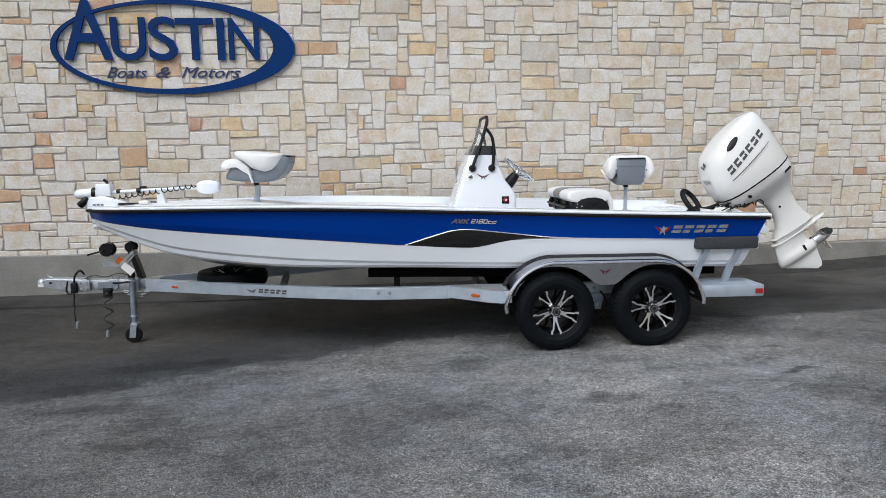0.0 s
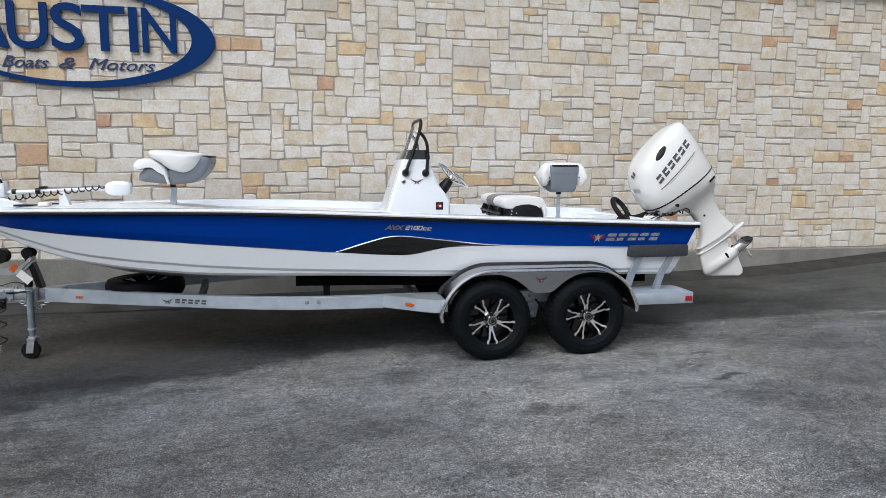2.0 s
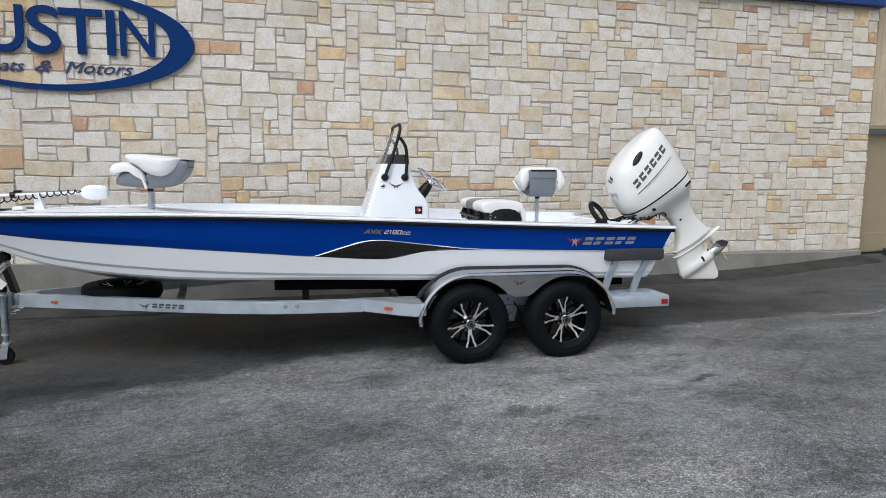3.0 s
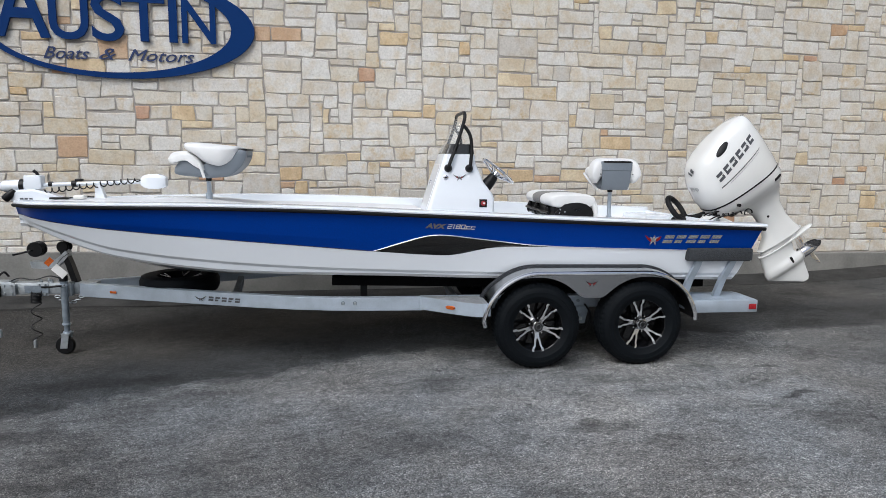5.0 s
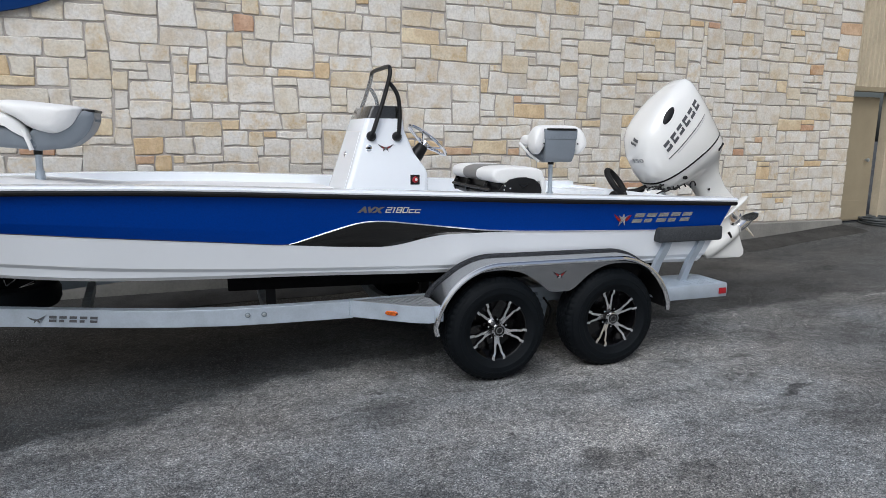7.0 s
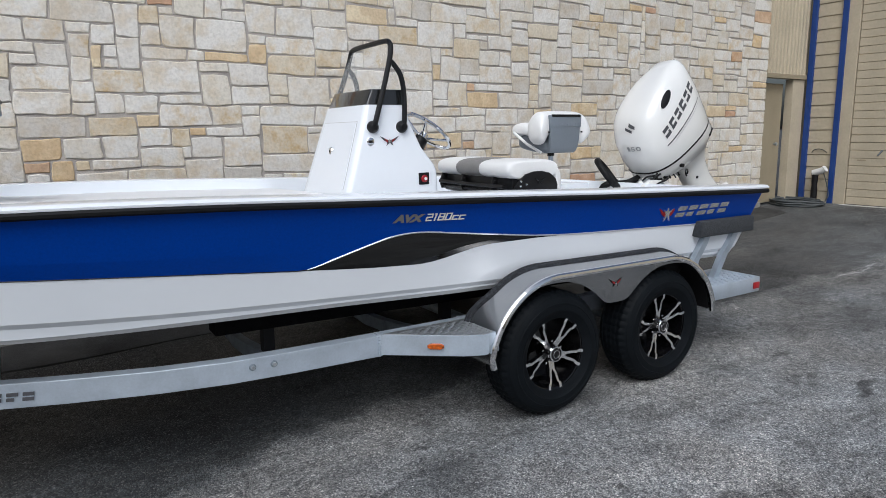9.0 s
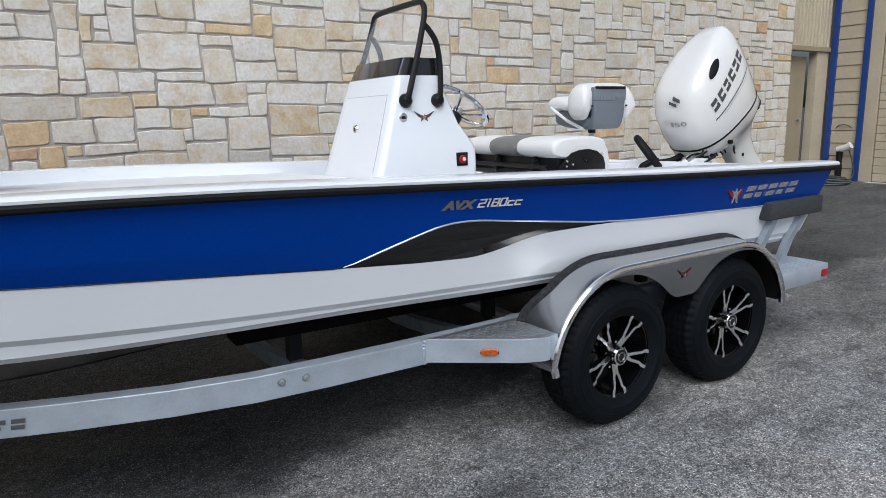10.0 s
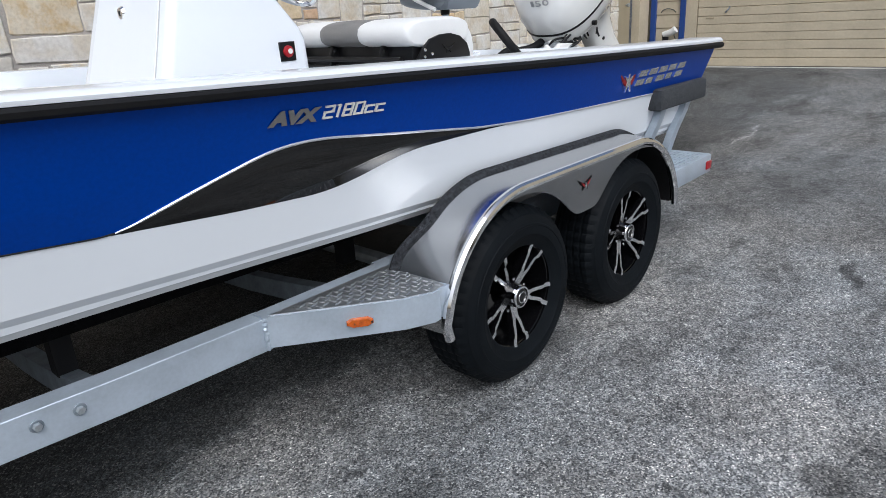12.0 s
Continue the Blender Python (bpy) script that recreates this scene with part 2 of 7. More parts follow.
ASPHALT = asphalt_material()
DARK_ASPHALT = mat("dark_asphalt_berm", (0.042, 0.041, 0.039), 0.85, spec=0.25, vary=0.5, scale=3.5, bump=0.6, bscale=120)
STONE, STONE_FAR = stone_material("limestone", False), stone_material("limestone_joined", True)
RUST_STONE, RUST_STONE_FAR = stone_material("rusty_limestone", False, True), stone_material("rusty_limestone_joined", True, True)
MORTAR = mat("mortar", (0.40, 0.368, 0.335), 0.95, vary=0.22, bump=0.6, bscale=90)
CONCRETE = mat("concrete", (0.215, 0.21, 0.195), 0.9, vary=0.28, scale=2.5, bump=0.35, bscale=70)
SILL = mat("pale_concrete", (0.40, 0.39, 0.36), 0.9, vary=0.25, scale=4, bump=0.3, bscale=80)
SIGN_BLUE = mat("sign_blue", (0.003, 0.030, 0.135), 0.5, spec=0.1, vary=0.06)
SCRIPT_BLUE = mat("script_navy", (0.012, 0.03, 0.11), 0.45)
TRIM_BLUE = mat("trim_blue_paint", (0.010, 0.045, 0.205), 0.5, vary=0.12, bump=0.1)
SIDING = mat("tan_painted_siding", (0.465, 0.405, 0.30), 0.6, vary=0.16, scale=2.0, bump=0.12, bscale=40)
SIDING_DARK = mat("tan_frame_paint", (0.30, 0.255, 0.175), 0.6, vary=0.1, scale=3)
BLUE = mat("blue_metallic_gelcoat", (0.001, 0.060, 0.44), 0.34, metal=0.5, coat=0.12, vary=0.1, scale=90, spec=0.25)
WHITE = mat("white_gelcoat", (0.815, 0.85, 0.895), 0.2, coat=0.4, vary=0.015, scale=1.5)
DECK = mat("white_nonskid", (0.78, 0.79, 0.80), 0.5, vary=0.03, bump=0.2, bscale=220)
BOTTOM = mat("hull_bottom_gelcoat", (0.62, 0.63, 0.64), 0.3, coat=0.3, vary=0.05)
BLACK_GEL = mat("black_weave_gelcoat", (0.007, 0.007, 0.0075), 0.05, coat=0.3, vary=0.3, scale=20, spec=0.5)
def weave(m):
    """A fine two-tone weave under the gloss."""
    n, l = m.node_tree.nodes, m.node_tree.links
    ch, tc = n.new("ShaderNodeTexChecker"), n.new("ShaderNodeTexCoord")
    ch.inputs["Scale"].default_value = 90
    ch.inputs["Color1"].default_value, ch.inputs["Color2"].default_value = (0.004, 0.004, 0.004, 1), (0.0085, 0.008, 0.0075, 1)
    l.new(tc.outputs["Object"], ch.inputs["Vector"])
    l.new(ch.outputs["Color"], n["Principled BSDF"].inputs["Base Color"])


weave(BLACK_GEL)
PIN = mat("silver_pinstripe", (0.72, 0.72, 0.73), 0.3, metal=0.6)
RUBBER = mat("black_rubber", (0.007, 0.007, 0.0078), 0.6, spec=0.22, vary=0.15, bump=0.1)
TYRE = mat("tyre_rubber", (0.0045, 0.006, 0.0078), 0.6, spec=0.1, vary=0.25, scale=9, bump=0.15, bscale=120)
PLASTIC = mat("black_plastic", (0.007, 0.007, 0.0078), 0.4, spec=0.28, vary=0.1)
ALU = mat("brushed_aluminium", (0.455, 0.515, 0.585), 0.46, metal=0.5, vary=0.16, scale=7, bump=0.05, bscale=150, rvary=0.08)
GALV = mat("galvanised_steel", (0.42, 0.45, 0.47), 0.45, metal=0.7, vary=0.24, scale=25)
# darker copy of GALV; on the cross members it paints in the boat's shade
GALV_DARK = mat("dark_galvanised_steel", (0.26, 0.30, 0.34), 0.5, metal=0.6, vary=0.3, scale=18)
TREAD = mat("tread_plate", (0.42, 0.43, 0.44), 0.34, metal=0.9, vary=0.1, rvary=0.1)
STEEL = mat("polished_stainless", (0.48, 0.485, 0.495), 0.17, metal=1.0, vary=0.06, scale=9, rvary=0.05, bump=0.015, bscale=260)
CHROME = mat("chrome", (0.85, 0.85, 0.86), 0.06, metal=1.0, vary=0.02)
MACHINED = mat("machined_alloy", (0.88, 0.88, 0.89), 0.26, metal=1.0, vary=0.05)
RIM_BLACK = mat("gloss_black_wheel_paint", (0.003, 0.003, 0.0035), 0.12, coat=0.3, spec=0.4)
CARPET = mat("black_bunk_carpet", (0.006, 0.006, 0.0066), 0.95, spec=0.06, vary=0.3, scale=40, bump=0.6, bscale=200)
SPLASH = mat("speckled_fender_rubber", (0.028, 0.030, 0.035), 0.8, spec=0.2, vary=1.0, scale=75, bump=0.8, bscale=160)
PAD = mat("guide_pad_carpet", (0.04, 0.044, 0.05), 0.95, vary=0.3, scale=50, bump=0.7, bscale=180)
VINYL = mat("white_vinyl", (0.78, 0.78, 0.77), 0.45, vary=0.03, bump=0.12, bscale=140)
VINYL_GREY = mat("grey_vinyl", (0.20, 0.195, 0.19), 0.5, vary=0.08, bump=0.15, bscale=140)
SEAT_GREY = mat("grey_seat_plastic", (0.17, 0.195, 0.225), 0.45, vary=0.06)
MOTOR_WHITE = mat("white_motor_paint", (0.79, 0.79, 0.77), 0.16, coat=0.8, vary=0.015)
DECAL_GREY = mat("dark_grey_decal", (0.075, 0.077, 0.084), 0.35)
DECAL_PALE = mat("pale_grey_decal", (0.42, 0.43, 0.44), 0.4)
DECAL_SILVER = mat("silver_badge", (0.78, 0.78, 0.79), 0.18, metal=0.9)
DECAL_RED = mat("red_badge", (0.25, 0.008, 0.012), 0.3)
CREAM = mat("cream_lettering", (0.82, 0.81, 0.76), 0.4)
BRONZE = mat("bronze_lettering", (0.25, 0.245, 0.235), 0.35, metal=0.5)
RED_LENS = mat("red_lens", (0.33, 0.008, 0.014), 0.3, coat=0.3)
AMBER = mat("amber_lens", (0.45, 0.085, 0.003), 0.14, coat=1.0, vary=0.5, scale=70, bump=0.3, bscale=110)
PAPER = mat("white_tag_paper", (0.75, 0.74, 0.72), 0.8)
CABLE_GREY = mat("grey_cable", (0.05, 0.056, 0.058), 0.65)
ACRYLIC = mat("clear_acrylic", (0.9, 0.93, 0.93), 0.03, alpha=0.07)
SMOKED = mat("smoked_acrylic", (0.012, 0.013, 0.014), 0.06, coat=0.5, alpha=0.93)
TAN_CABLE = mat("white_pipe_plastic", (0.7, 0.7, 0.68), 0.5)

# ---- builders ----
WHERE = {}


def base(name, x, y, z, label, category, group="", kind=""):
    """An Empty at a thing's base."""
    e = new(name)
    e.location = (x, y, z)
    e.empty_display_size = 0.1
    WHERE[e.name] = Vector((x, y, z))
    return tagged(e, label, category, group, kind)


def part(name, bm, material, parent=None, label="", smooth=35):
    """One mesh object from bm, whose vertices are in world metres, under parent."""
    bmesh.ops.recalc_face_normals(bm, faces=bm.faces[:])
    lo = Vector([min(v.co[i] for v in bm.verts) for i in range(3)])
    hi = Vector([max(v.co[i] for v in bm.verts) for i in range(3)])
    o = Vector(((lo.x + hi.x) / 2, (lo.y + hi.y) / 2, lo.z))
    bmesh.ops.translate(bm, verts=bm.verts[:], vec=-o)
    if smooth:
        for f in bm.faces:
            f.smooth = True
        for e in bm.edges:
            if len(e.link_faces) == 2 and e.calc_face_angle(0) > radians(smooth):
                e.smooth = False
    me = bpy.data.meshes.new(name)
    bm.to_mesh(me)
    bm.free()
    me.materials.append(material)
    ob = new(name, me)
    ob.location = o
    WHERE[ob.name] = o
    if parent:
        ob.parent = parent
        ob.matrix_parent_inverse = Matrix.Translation(-WHERE[parent.name])
        # nested parts keep the chain of plain shifts
    if label:
        ob["label"] = label
    return ob


def structure(name, bm, material, label, category, smooth=35):
    return tagged(part(name, bm, material, None, "", smooth), label, category, "", "structure")


def box(bm, x0, x1, y0, y1, z0, z1, bevel=0.0, m=None, seg=2):
    r = bmesh.ops.create_cube(bm, size=1.0)
    vs = r["verts"]
    for v in vs:
        v.co = Vector(((x0 + x1) / 2 + v.co.x * (x1 - x0), (y0 + y1) / 2 + v.co.y * (y1 - y0), (z0 + z1) / 2 + v.co.z * (z1 - z0)))
    if m is not None:
        bmesh.ops.transform(bm, matrix=m, verts=vs)
    if bevel:
        es = list({e for v in vs for e in v.link_edges})
        bmesh.ops.bevel(bm, geom=es, offset=bevel, segments=seg, profile=0.5, affect="EDGES")
    return bm


def bm_box(*a, **k):
    return box(bmesh.new(), *a, **k)


def ring(bm, pts):
    return [bm.verts.new(p) for p in pts]


def loft(bm, rows, closed=True, caps=True):
    """Skin rows of points, each row a loop of the same length."""
    rs = [ring(bm, r) for r in rows]
    n = len(rs[0])
    for a, b in zip(rs, rs[1:]):
        for i in range(n if closed else n - 1):
            j = (i + 1) % n
            bm.faces.new((a[i], a[j], b[j], b[i]))
    if caps and closed:
        bm.faces.new(rs[0][::-1])
        bm.faces.new(rs[-1])
    return bm


def tube(bm, pts, r, n=10, caps=True, radii=None):
    """A round bar along pts."""
    pts = [Vector(p) for p in pts]
    rows, up = [], None
    for i, p in enumerate(pts):
        d = (pts[min(i + 1, len(pts) - 1)] - pts[max(i - 1, 0)]).normalized()
        if up is None:
            up = Vector((0, 0, 1)) if abs(d.z) < 0.9 else Vector((1, 0, 0))
        s = d.cross(up).normalized()
        up = s.cross(d).normalized()
        rr = radii[i] if radii else r
        rows.append([p + rr * (math.cos(2 * math.pi * k / n) * s + math.sin(2 * math.pi * k / n) * up) for k in range(n)])
    return loft(bm, rows, True, caps)


def curve_pts(knots, n=8):
    """A smooth line through knots (Catmull-Rom)."""
    k = [Vector(p) for p in knots]
    k = [2 * k[0] - k[1]] + k + [2 * k[-1] - k[-2]]
    out = []
    for i in range(1, len(k) - 2):
        p0, p1, p2, p3 = k[i - 1:i + 3]
        for j in range(n):
            t = j / n
            out.append(0.5 * (2 * p1 + (p2 - p0) * t + (2 * p0 - 5 * p1 + 4 * p2 - p3) * t * t + (3 * p1 - p0 - 3 * p2 + p3) * t ** 3))
    return out + [k[-2]]


def lathe(bm, profile, centre, axis="y", n=40, m=None):
    """Turn a profile of (radius, along) about an axis through centre."""
    c = Vector(centre)
    rows = []
    for r, a in profile:
        row = []
        for k in range(n):
            w = 2 * math.pi * k / n
            u, v = r * math.cos(w), r * math.sin(w)
            p = {"x": Vector((a, u, v)), "y": Vector((u, a, v)), "z": Vector((u, v, a))}[axis]
            row.append(c + (m @ p if m else p))
        rows.append(row)
    return loft(bm, rows, True, True)


def prism(bm, poly, y0, y1, bevel=0.0):
    """A plate: a polygon of (x, z) between two y."""
    vs = [bm.verts.new((x, y0, z)) for x, z in poly]
    f = bm.faces.new(vs)
    r = bmesh.ops.extrude_face_region(bm, geom=[f])
    nv = [g for g in r["geom"] if isinstance(g, bmesh.types.BMVert)]
    bmesh.ops.translate(bm, verts=nv, vec=(0, y1 - y0, 0))
    if bevel:
        es = [e for v in vs + nv for e in v.link_edges]
        bmesh.ops.bevel(bm, geom=list(set(es)), offset=bevel, segments=2, profile=0.5, affect="EDGES")
    return bm


def letters(text, size, material_bold=0.0, extrude=0.005, shear=0.0):
    """The mesh of a line of text in Blender's own font, in the xy plane, centred."""
    cu = bpy.data.curves.new("lettering", "FONT")
    cu.body, cu.size, cu.extrude, cu.offset, cu.shear = text, size, extrude, material_bold, shear
    cu.align_x, cu.resolution_u = "CENTER", 4
    ob = bpy.data.objects.new("lettering", cu)
    scene.collection.objects.link(ob)
    dg = bpy.context.evaluated_depsgraph_get()
    dg.update()
    me = bpy.data.meshes.new_from_object(ob.evaluated_get(dg))
    bm = bmesh.new()
    bm.from_mesh(me)
    bpy.data.objects.remove(ob)
    bpy.data.curves.remove(cu)
    bpy.data.meshes.remove(me)
    return bm


def fit_letters(bm, x0, x1, z0, z1, y):
    """Stand a lettering mesh up on a vertical face, filling a rectangle and facing -y."""
    lo = [min(v.co[i] for v in bm.verts) for i in range(3)]
    hi = [max(v.co[i] for v in bm.verts) for i in range(3)]
    for v in bm.verts:
        u, w = (v.co.x - lo[0]) / (hi[0] - lo[0]), (v.co.y - lo[1]) / (hi[1] - lo[1])
        x, z = x0 + u * (x1 - x0), z0 + w * (z1 - z0)
        v.co = Vector((x, (y(x, z) if callable(y) else y) - (v.co.z - lo[2]), z))
    return bm


def smooth_interp(x, xs, ys, w=0.22):
    """Knots joined by lines with their corners rounded."""
    return sum(float(np.interp(x + d, xs, ys)) * k for d, k in ((-w, 1), (-w / 2, 2), (0, 2), (w / 2, 2), (w, 1))) / 8

# ---- ground ----
WALL_Y, CORNER_X, GARAGE_X = 8.62, 8.99, 10.4


def ground_z(x, y):
    z = smooth_interp(x, (-40, -12, -6, -2.5, 0, 1.5, 3, 6.5, 7.8, 9, 10.4, 14, 60), (-0.3, -0.24, -0.195, -0.165, -0.10, -0.053, -0.022, 0.06, 0.14, 0.24, 0.285, 0.3, 0.35), 0.5)
    t = min(1, max(0, (y - 7.1) / 1.4))
    return z + t * t * (3 - 2 * t) * max(0, -0.07 - z)


def spread(lo, hi, fine_lo, fine_hi, step):
    """Places along an axis: even in the middle, ever wider outside."""
    a = list(np.arange(fine_lo, fine_hi + 1e-6, step))
    d, p, q = step, fine_lo, fine_hi
    while p > lo or q < hi:
        d *= 1.5
        p, q = max(lo, p - d), min(hi, q + d)
        a = [p] + a + [q]
    return sorted(set(a))


def build_ground():
    bm = bmesh.new()
    xs, ys = spread(-900, 900, -8, 14, 0.25), spread(-900, 900, -6, 12, 0.25)
    g = [[bm.verts.new((x, y, ground_z(x, y))) for x in xs] for y in ys]
    for a, b in zip(g, g[1:]):
        for i in range(len(xs) - 1):
            bm.faces.new((a[i], a[i + 1], b[i + 1], b[i]))
    structure("ground", bm, ASPHALT, "worn grey asphalt yard with dark stains, cracks and shade painted in by the boat", "ground", smooth=0)


build_ground()

# ---- stone wall ----
STONE_FOOT, STONE_TOP, WALL_X0 = 0.385, 4.12, -9.0


def build_wall():
    structure("wall_north", bm_box(WALL_X0, CORNER_X - 0.02, WALL_Y + 0.006, WALL_Y + 0.32, STONE_FOOT - 0.1, STONE_TOP), MORTAR, "grey mortar bed of a cream limestone wall", "wall", 0)
    # the plinth is taller at the low end of the yard
    bm = bmesh.new()
    top = ((WALL_X0, 0.50), (-2.0, 0.49), (3.0, 0.40), (CORNER_X, 0.36))
    n = 28
    rows = []
    for i in range(n + 1):
        x = WALL_X0 + (CORNER_X - WALL_X0) * i / n
        zt = float(np.interp(x, [p[0] for p in top], [p[1] for p in top]))
        rows.append([(x, WALL_Y - 0.035, -0.6), (x, WALL_Y - 0.035, zt - 0.012), (x, WALL_Y - 0.022, zt), (x, WALL_Y + 0.3, zt), (x, WALL_Y + 0.3, -0.6)])
    loft(bm, rows)
    structure("plinth", bm, CONCRETE, "smooth grey concrete footing under the stone wall", "foundation", 30)
    bm, rows = bmesh.new(), []
    for i in range(60):
        x = WALL_X0 + (CORNER_X - WALL_X0) * i / 59
        d, z = 0.03 * math.sin(x * 1.7) + 0.02 * math.sin(x * 4.1 + 1), ground_z(x, 8.5)
        rows.append([(x, 8.14 + d, z - 0.05), (x, 8.14 + d, z + 0.004), (x, 8.24 + d, z + 0.03), (x, 8.584, z + 0.055), (x, 8.584, z - 0.05)])
    loft(bm, rows)
    structure("berm", bm, DARK_ASPHALT, "dark asphalt berm along the foot of the wall", "kerb", 30)
    structure("fascia", bm_box(WALL_X0, CORNER_X + 0.06, WALL_Y - 0.12, WALL_Y + 0.4, STONE_TOP, STONE_TOP + 0.3, 0.012), TRIM_BLUE, "dark blue metal fascia along the roof edge", "fascia", 0)
    structure("wall_back", bm_box(WALL_X0, CORNER_X - 0.02, WALL_Y + 0.32, WALL_Y + 6, -0.6, STONE_TOP), CONCRETE, "plain building body behind the stone wall", "wall", 0)


build_wall()

# ---- garage wing beside the stone wall ----
GX = GARAGE_X


def siding_run(bm, x, y0, y1, z0, z1, pitch, depth=0.012):
    """Lapped boards on a face that looks to -x: each leans out towards its foot."""
    z = z0
    while z < z1 - 0.01:
        t = min(z1, z + pitch)
        rows = [[(x - depth, y, z + 0.004), (x - depth, y, z + 0.02), (x - 0.002, y, t - 0.012), (x + 0.006, y, t - 0.008), (x + 0.006, y, t), (x + 0.03, y, t), (x + 0.03, y, z + 0.004)] for y in (y0, y1)]
        loft(bm, rows)
        z = t


def build_garage():
    gz = 0.27
    top = 5.2
    # body of the wing
    structure("wall_east", bm_box(GX + 0.03, GX + 0.25, -12, 8.9, -0.4, top), SIDING_DARK, "tan painted wall of the garage wing", "wall", 0)
    post_w = 0.085
    for name, y in (("trim_1", 8.675), ("trim_2", 8.20)):
        structure(name, bm_box(GX - 0.05, GX + 0.03, y - post_w / 2, y + post_w / 2, gz - 0.1, top, 0.006), TRIM_BLUE, "dark blue painted corner trim", "trim", 0)
    bay = structure("siding_panel", bm_box(GX, GX + 0.029, 8.2 + post_w / 2, 8.675 - post_w / 2, gz - 0.05, top), SIDING_DARK, "tan lapped siding between blue trims", "siding", 0)
    z = gz
    while z < top - 0.1:
        b = bmesh.new()
        siding_run(b, GX, 8.2 + post_w / 2, 8.675 - post_w / 2, z, z + 0.2, 0.2)
        part("board", b, SIDING, bay, "", 20)
        z += 0.2
    # door surround and sectional door
    structure("door_frame", bm_box(GX - 0.03, GX + 0.03, 7.98, 8.2 - post_w / 2, gz - 0.1, top, 0.005), SIDING, "tan garage door jamb", "door frame", 0)
    door = structure("door_1", bm_box(GX + 0.0, GX + 0.029, 3.2, 7.98, gz - 0.02, 3.9), SIDING_DARK, "closed tan sectional garage door with ribbed panels", "garage door", 0)
    z = gz + 0.015
    while z < 3.85:
        # each panel has two shallow ribs
        b = bmesh.new()
        h = 0.245
        rows = []
        for y in (3.2, 7.96):
            rows.append([(GX - 0.018, y, z + 0.006), (GX - 0.018, y, z + h * 0.47), (GX - 0.006, y, z + h * 0.5), (GX - 0.018, y, z + h * 0.54), (GX - 0.018, y, z + h - 0.006), (GX - 0.004, y, z + h), (GX + 0.0, y, z + h), (GX + 0.0, y, z)])
        loft(b, rows)
        part("panel", b, SIDING, door, "", 15)
        z += h
    part("bottom_seal", bm_box(GX - 0.03, GX + 0.0, 3.2, 7.96, gz - 0.03, gz + 0.018, 0.004), RUBBER, door, "black rubber bottom seal", 0)
    part("latch_slot", bm_box(GX - 0.024, GX - 0.016, 7.72, 7.84, 0.98, 1.0), SIDING_DARK, door, "tan latch slot", 0)
    b = bmesh.new()
    tube(b, [(GX - 0.03, 7.55, 1.07), (GX - 0.05, 7.52, 1.1), (GX - 0.03, 7.49, 1.15)], 0.012, 6)
    part("door_handle", b, GALV_DARK, door, "weathered lift handle")
    structure("door_sill", bm_box(GX - 0.16, GX - 0.031, 3.0, 8.0, gz - 0.2, gz + 0.012, 0.004), SILL, "pale concrete sill under the garage door", "sill", 0)
    structure("lintel", bm_box(GX - 0.01, GX + 0.029, 3.2, 7.98, 3.9, top), SIDING, "tan wall above the garage door", "wall", 0)
    structure("door_frame", bm_box(GX - 0.03, GX + 0.03, 3.0, 3.2, gz - 0.1, top, 0.005), SIDING, "tan garage door jamb", "door frame", 0)
    structure("wall_east_front", bm_box(GX - 0.0, GX + 0.029, -12, 3.0, gz - 0.3, top), SIDING, "tan painted garage wall", "wall", 0)
    # side passage: ribbed panel above a tan service door that stands ajar
    y = WALL_Y + 0.16
    b = bmesh.new()
    x = CORNER_X
    rows = []
    while x < GX - 0.05:
        rows += [(x, 0.0), (x + 0.05, 0.0), (x + 0.06, -0.018), (x + 0.09, -0.018)]
        x += 0.1
    front = [b.verts.new((px, y + d, 2.36)) for px, d in rows]
    up = [b.verts.new((px, y + d, top)) for px, d in rows]
    for i in range(len(rows) - 1):
        b.faces.new((front[i], front[i + 1], up[i + 1], up[i]))
    structure("passage_panel", b, SIDING, "ribbed tan metal panel above the side door", "wall", 0)
    structure("passage_head", bm_box(CORNER_X - 0.02, GX - 0.052, y - 0.06, y + 0.06, 2.29, 2.36, 0.004), SIDING_DARK, "tan door head trim with rust marks", "trim", 0)
    structure("passage_jamb", bm_box(10.0, GX - 0.052, y - 0.03, y + 0.1, gz - 0.1, 2.288, 0.004), SIDING, "tan side door jamb", "door frame", 0)
    # the darker tan paints in the shade on this recessed door
    d2 = structure("door_2", bm_box(CORNER_X, 9.93, y + 0.1, y + 0.14, gz + 0.02, 2.22, 0.003), SIDING_DARK, "tan metal service door standing slightly ajar", "door", 0)
    part("kick_plate", bm_box(CORNER_X + 0.05, 9.8, y + 0.094, y + 0.1, gz + 0.04, gz + 0.34, 0.002), SIDING_DARK, d2, "scuffed kick plate", 0)
    part("door_knob", lathe(bmesh.new(), [(0.008, 0.09), (0.012, 0.08), (0.028, 0.05), (0.028, 0.03), (0.01, 0.02)], (9.74, y, 1.25), "y", 12), GALV, d2)
    structure("wall_passage", bm_box(CORNER_X, GX + 0.03, y + 5, y + 5.2, -0.3, 1.05), CONCRETE, "low pale wall beyond the side door", "wall", 0)


build_garage()


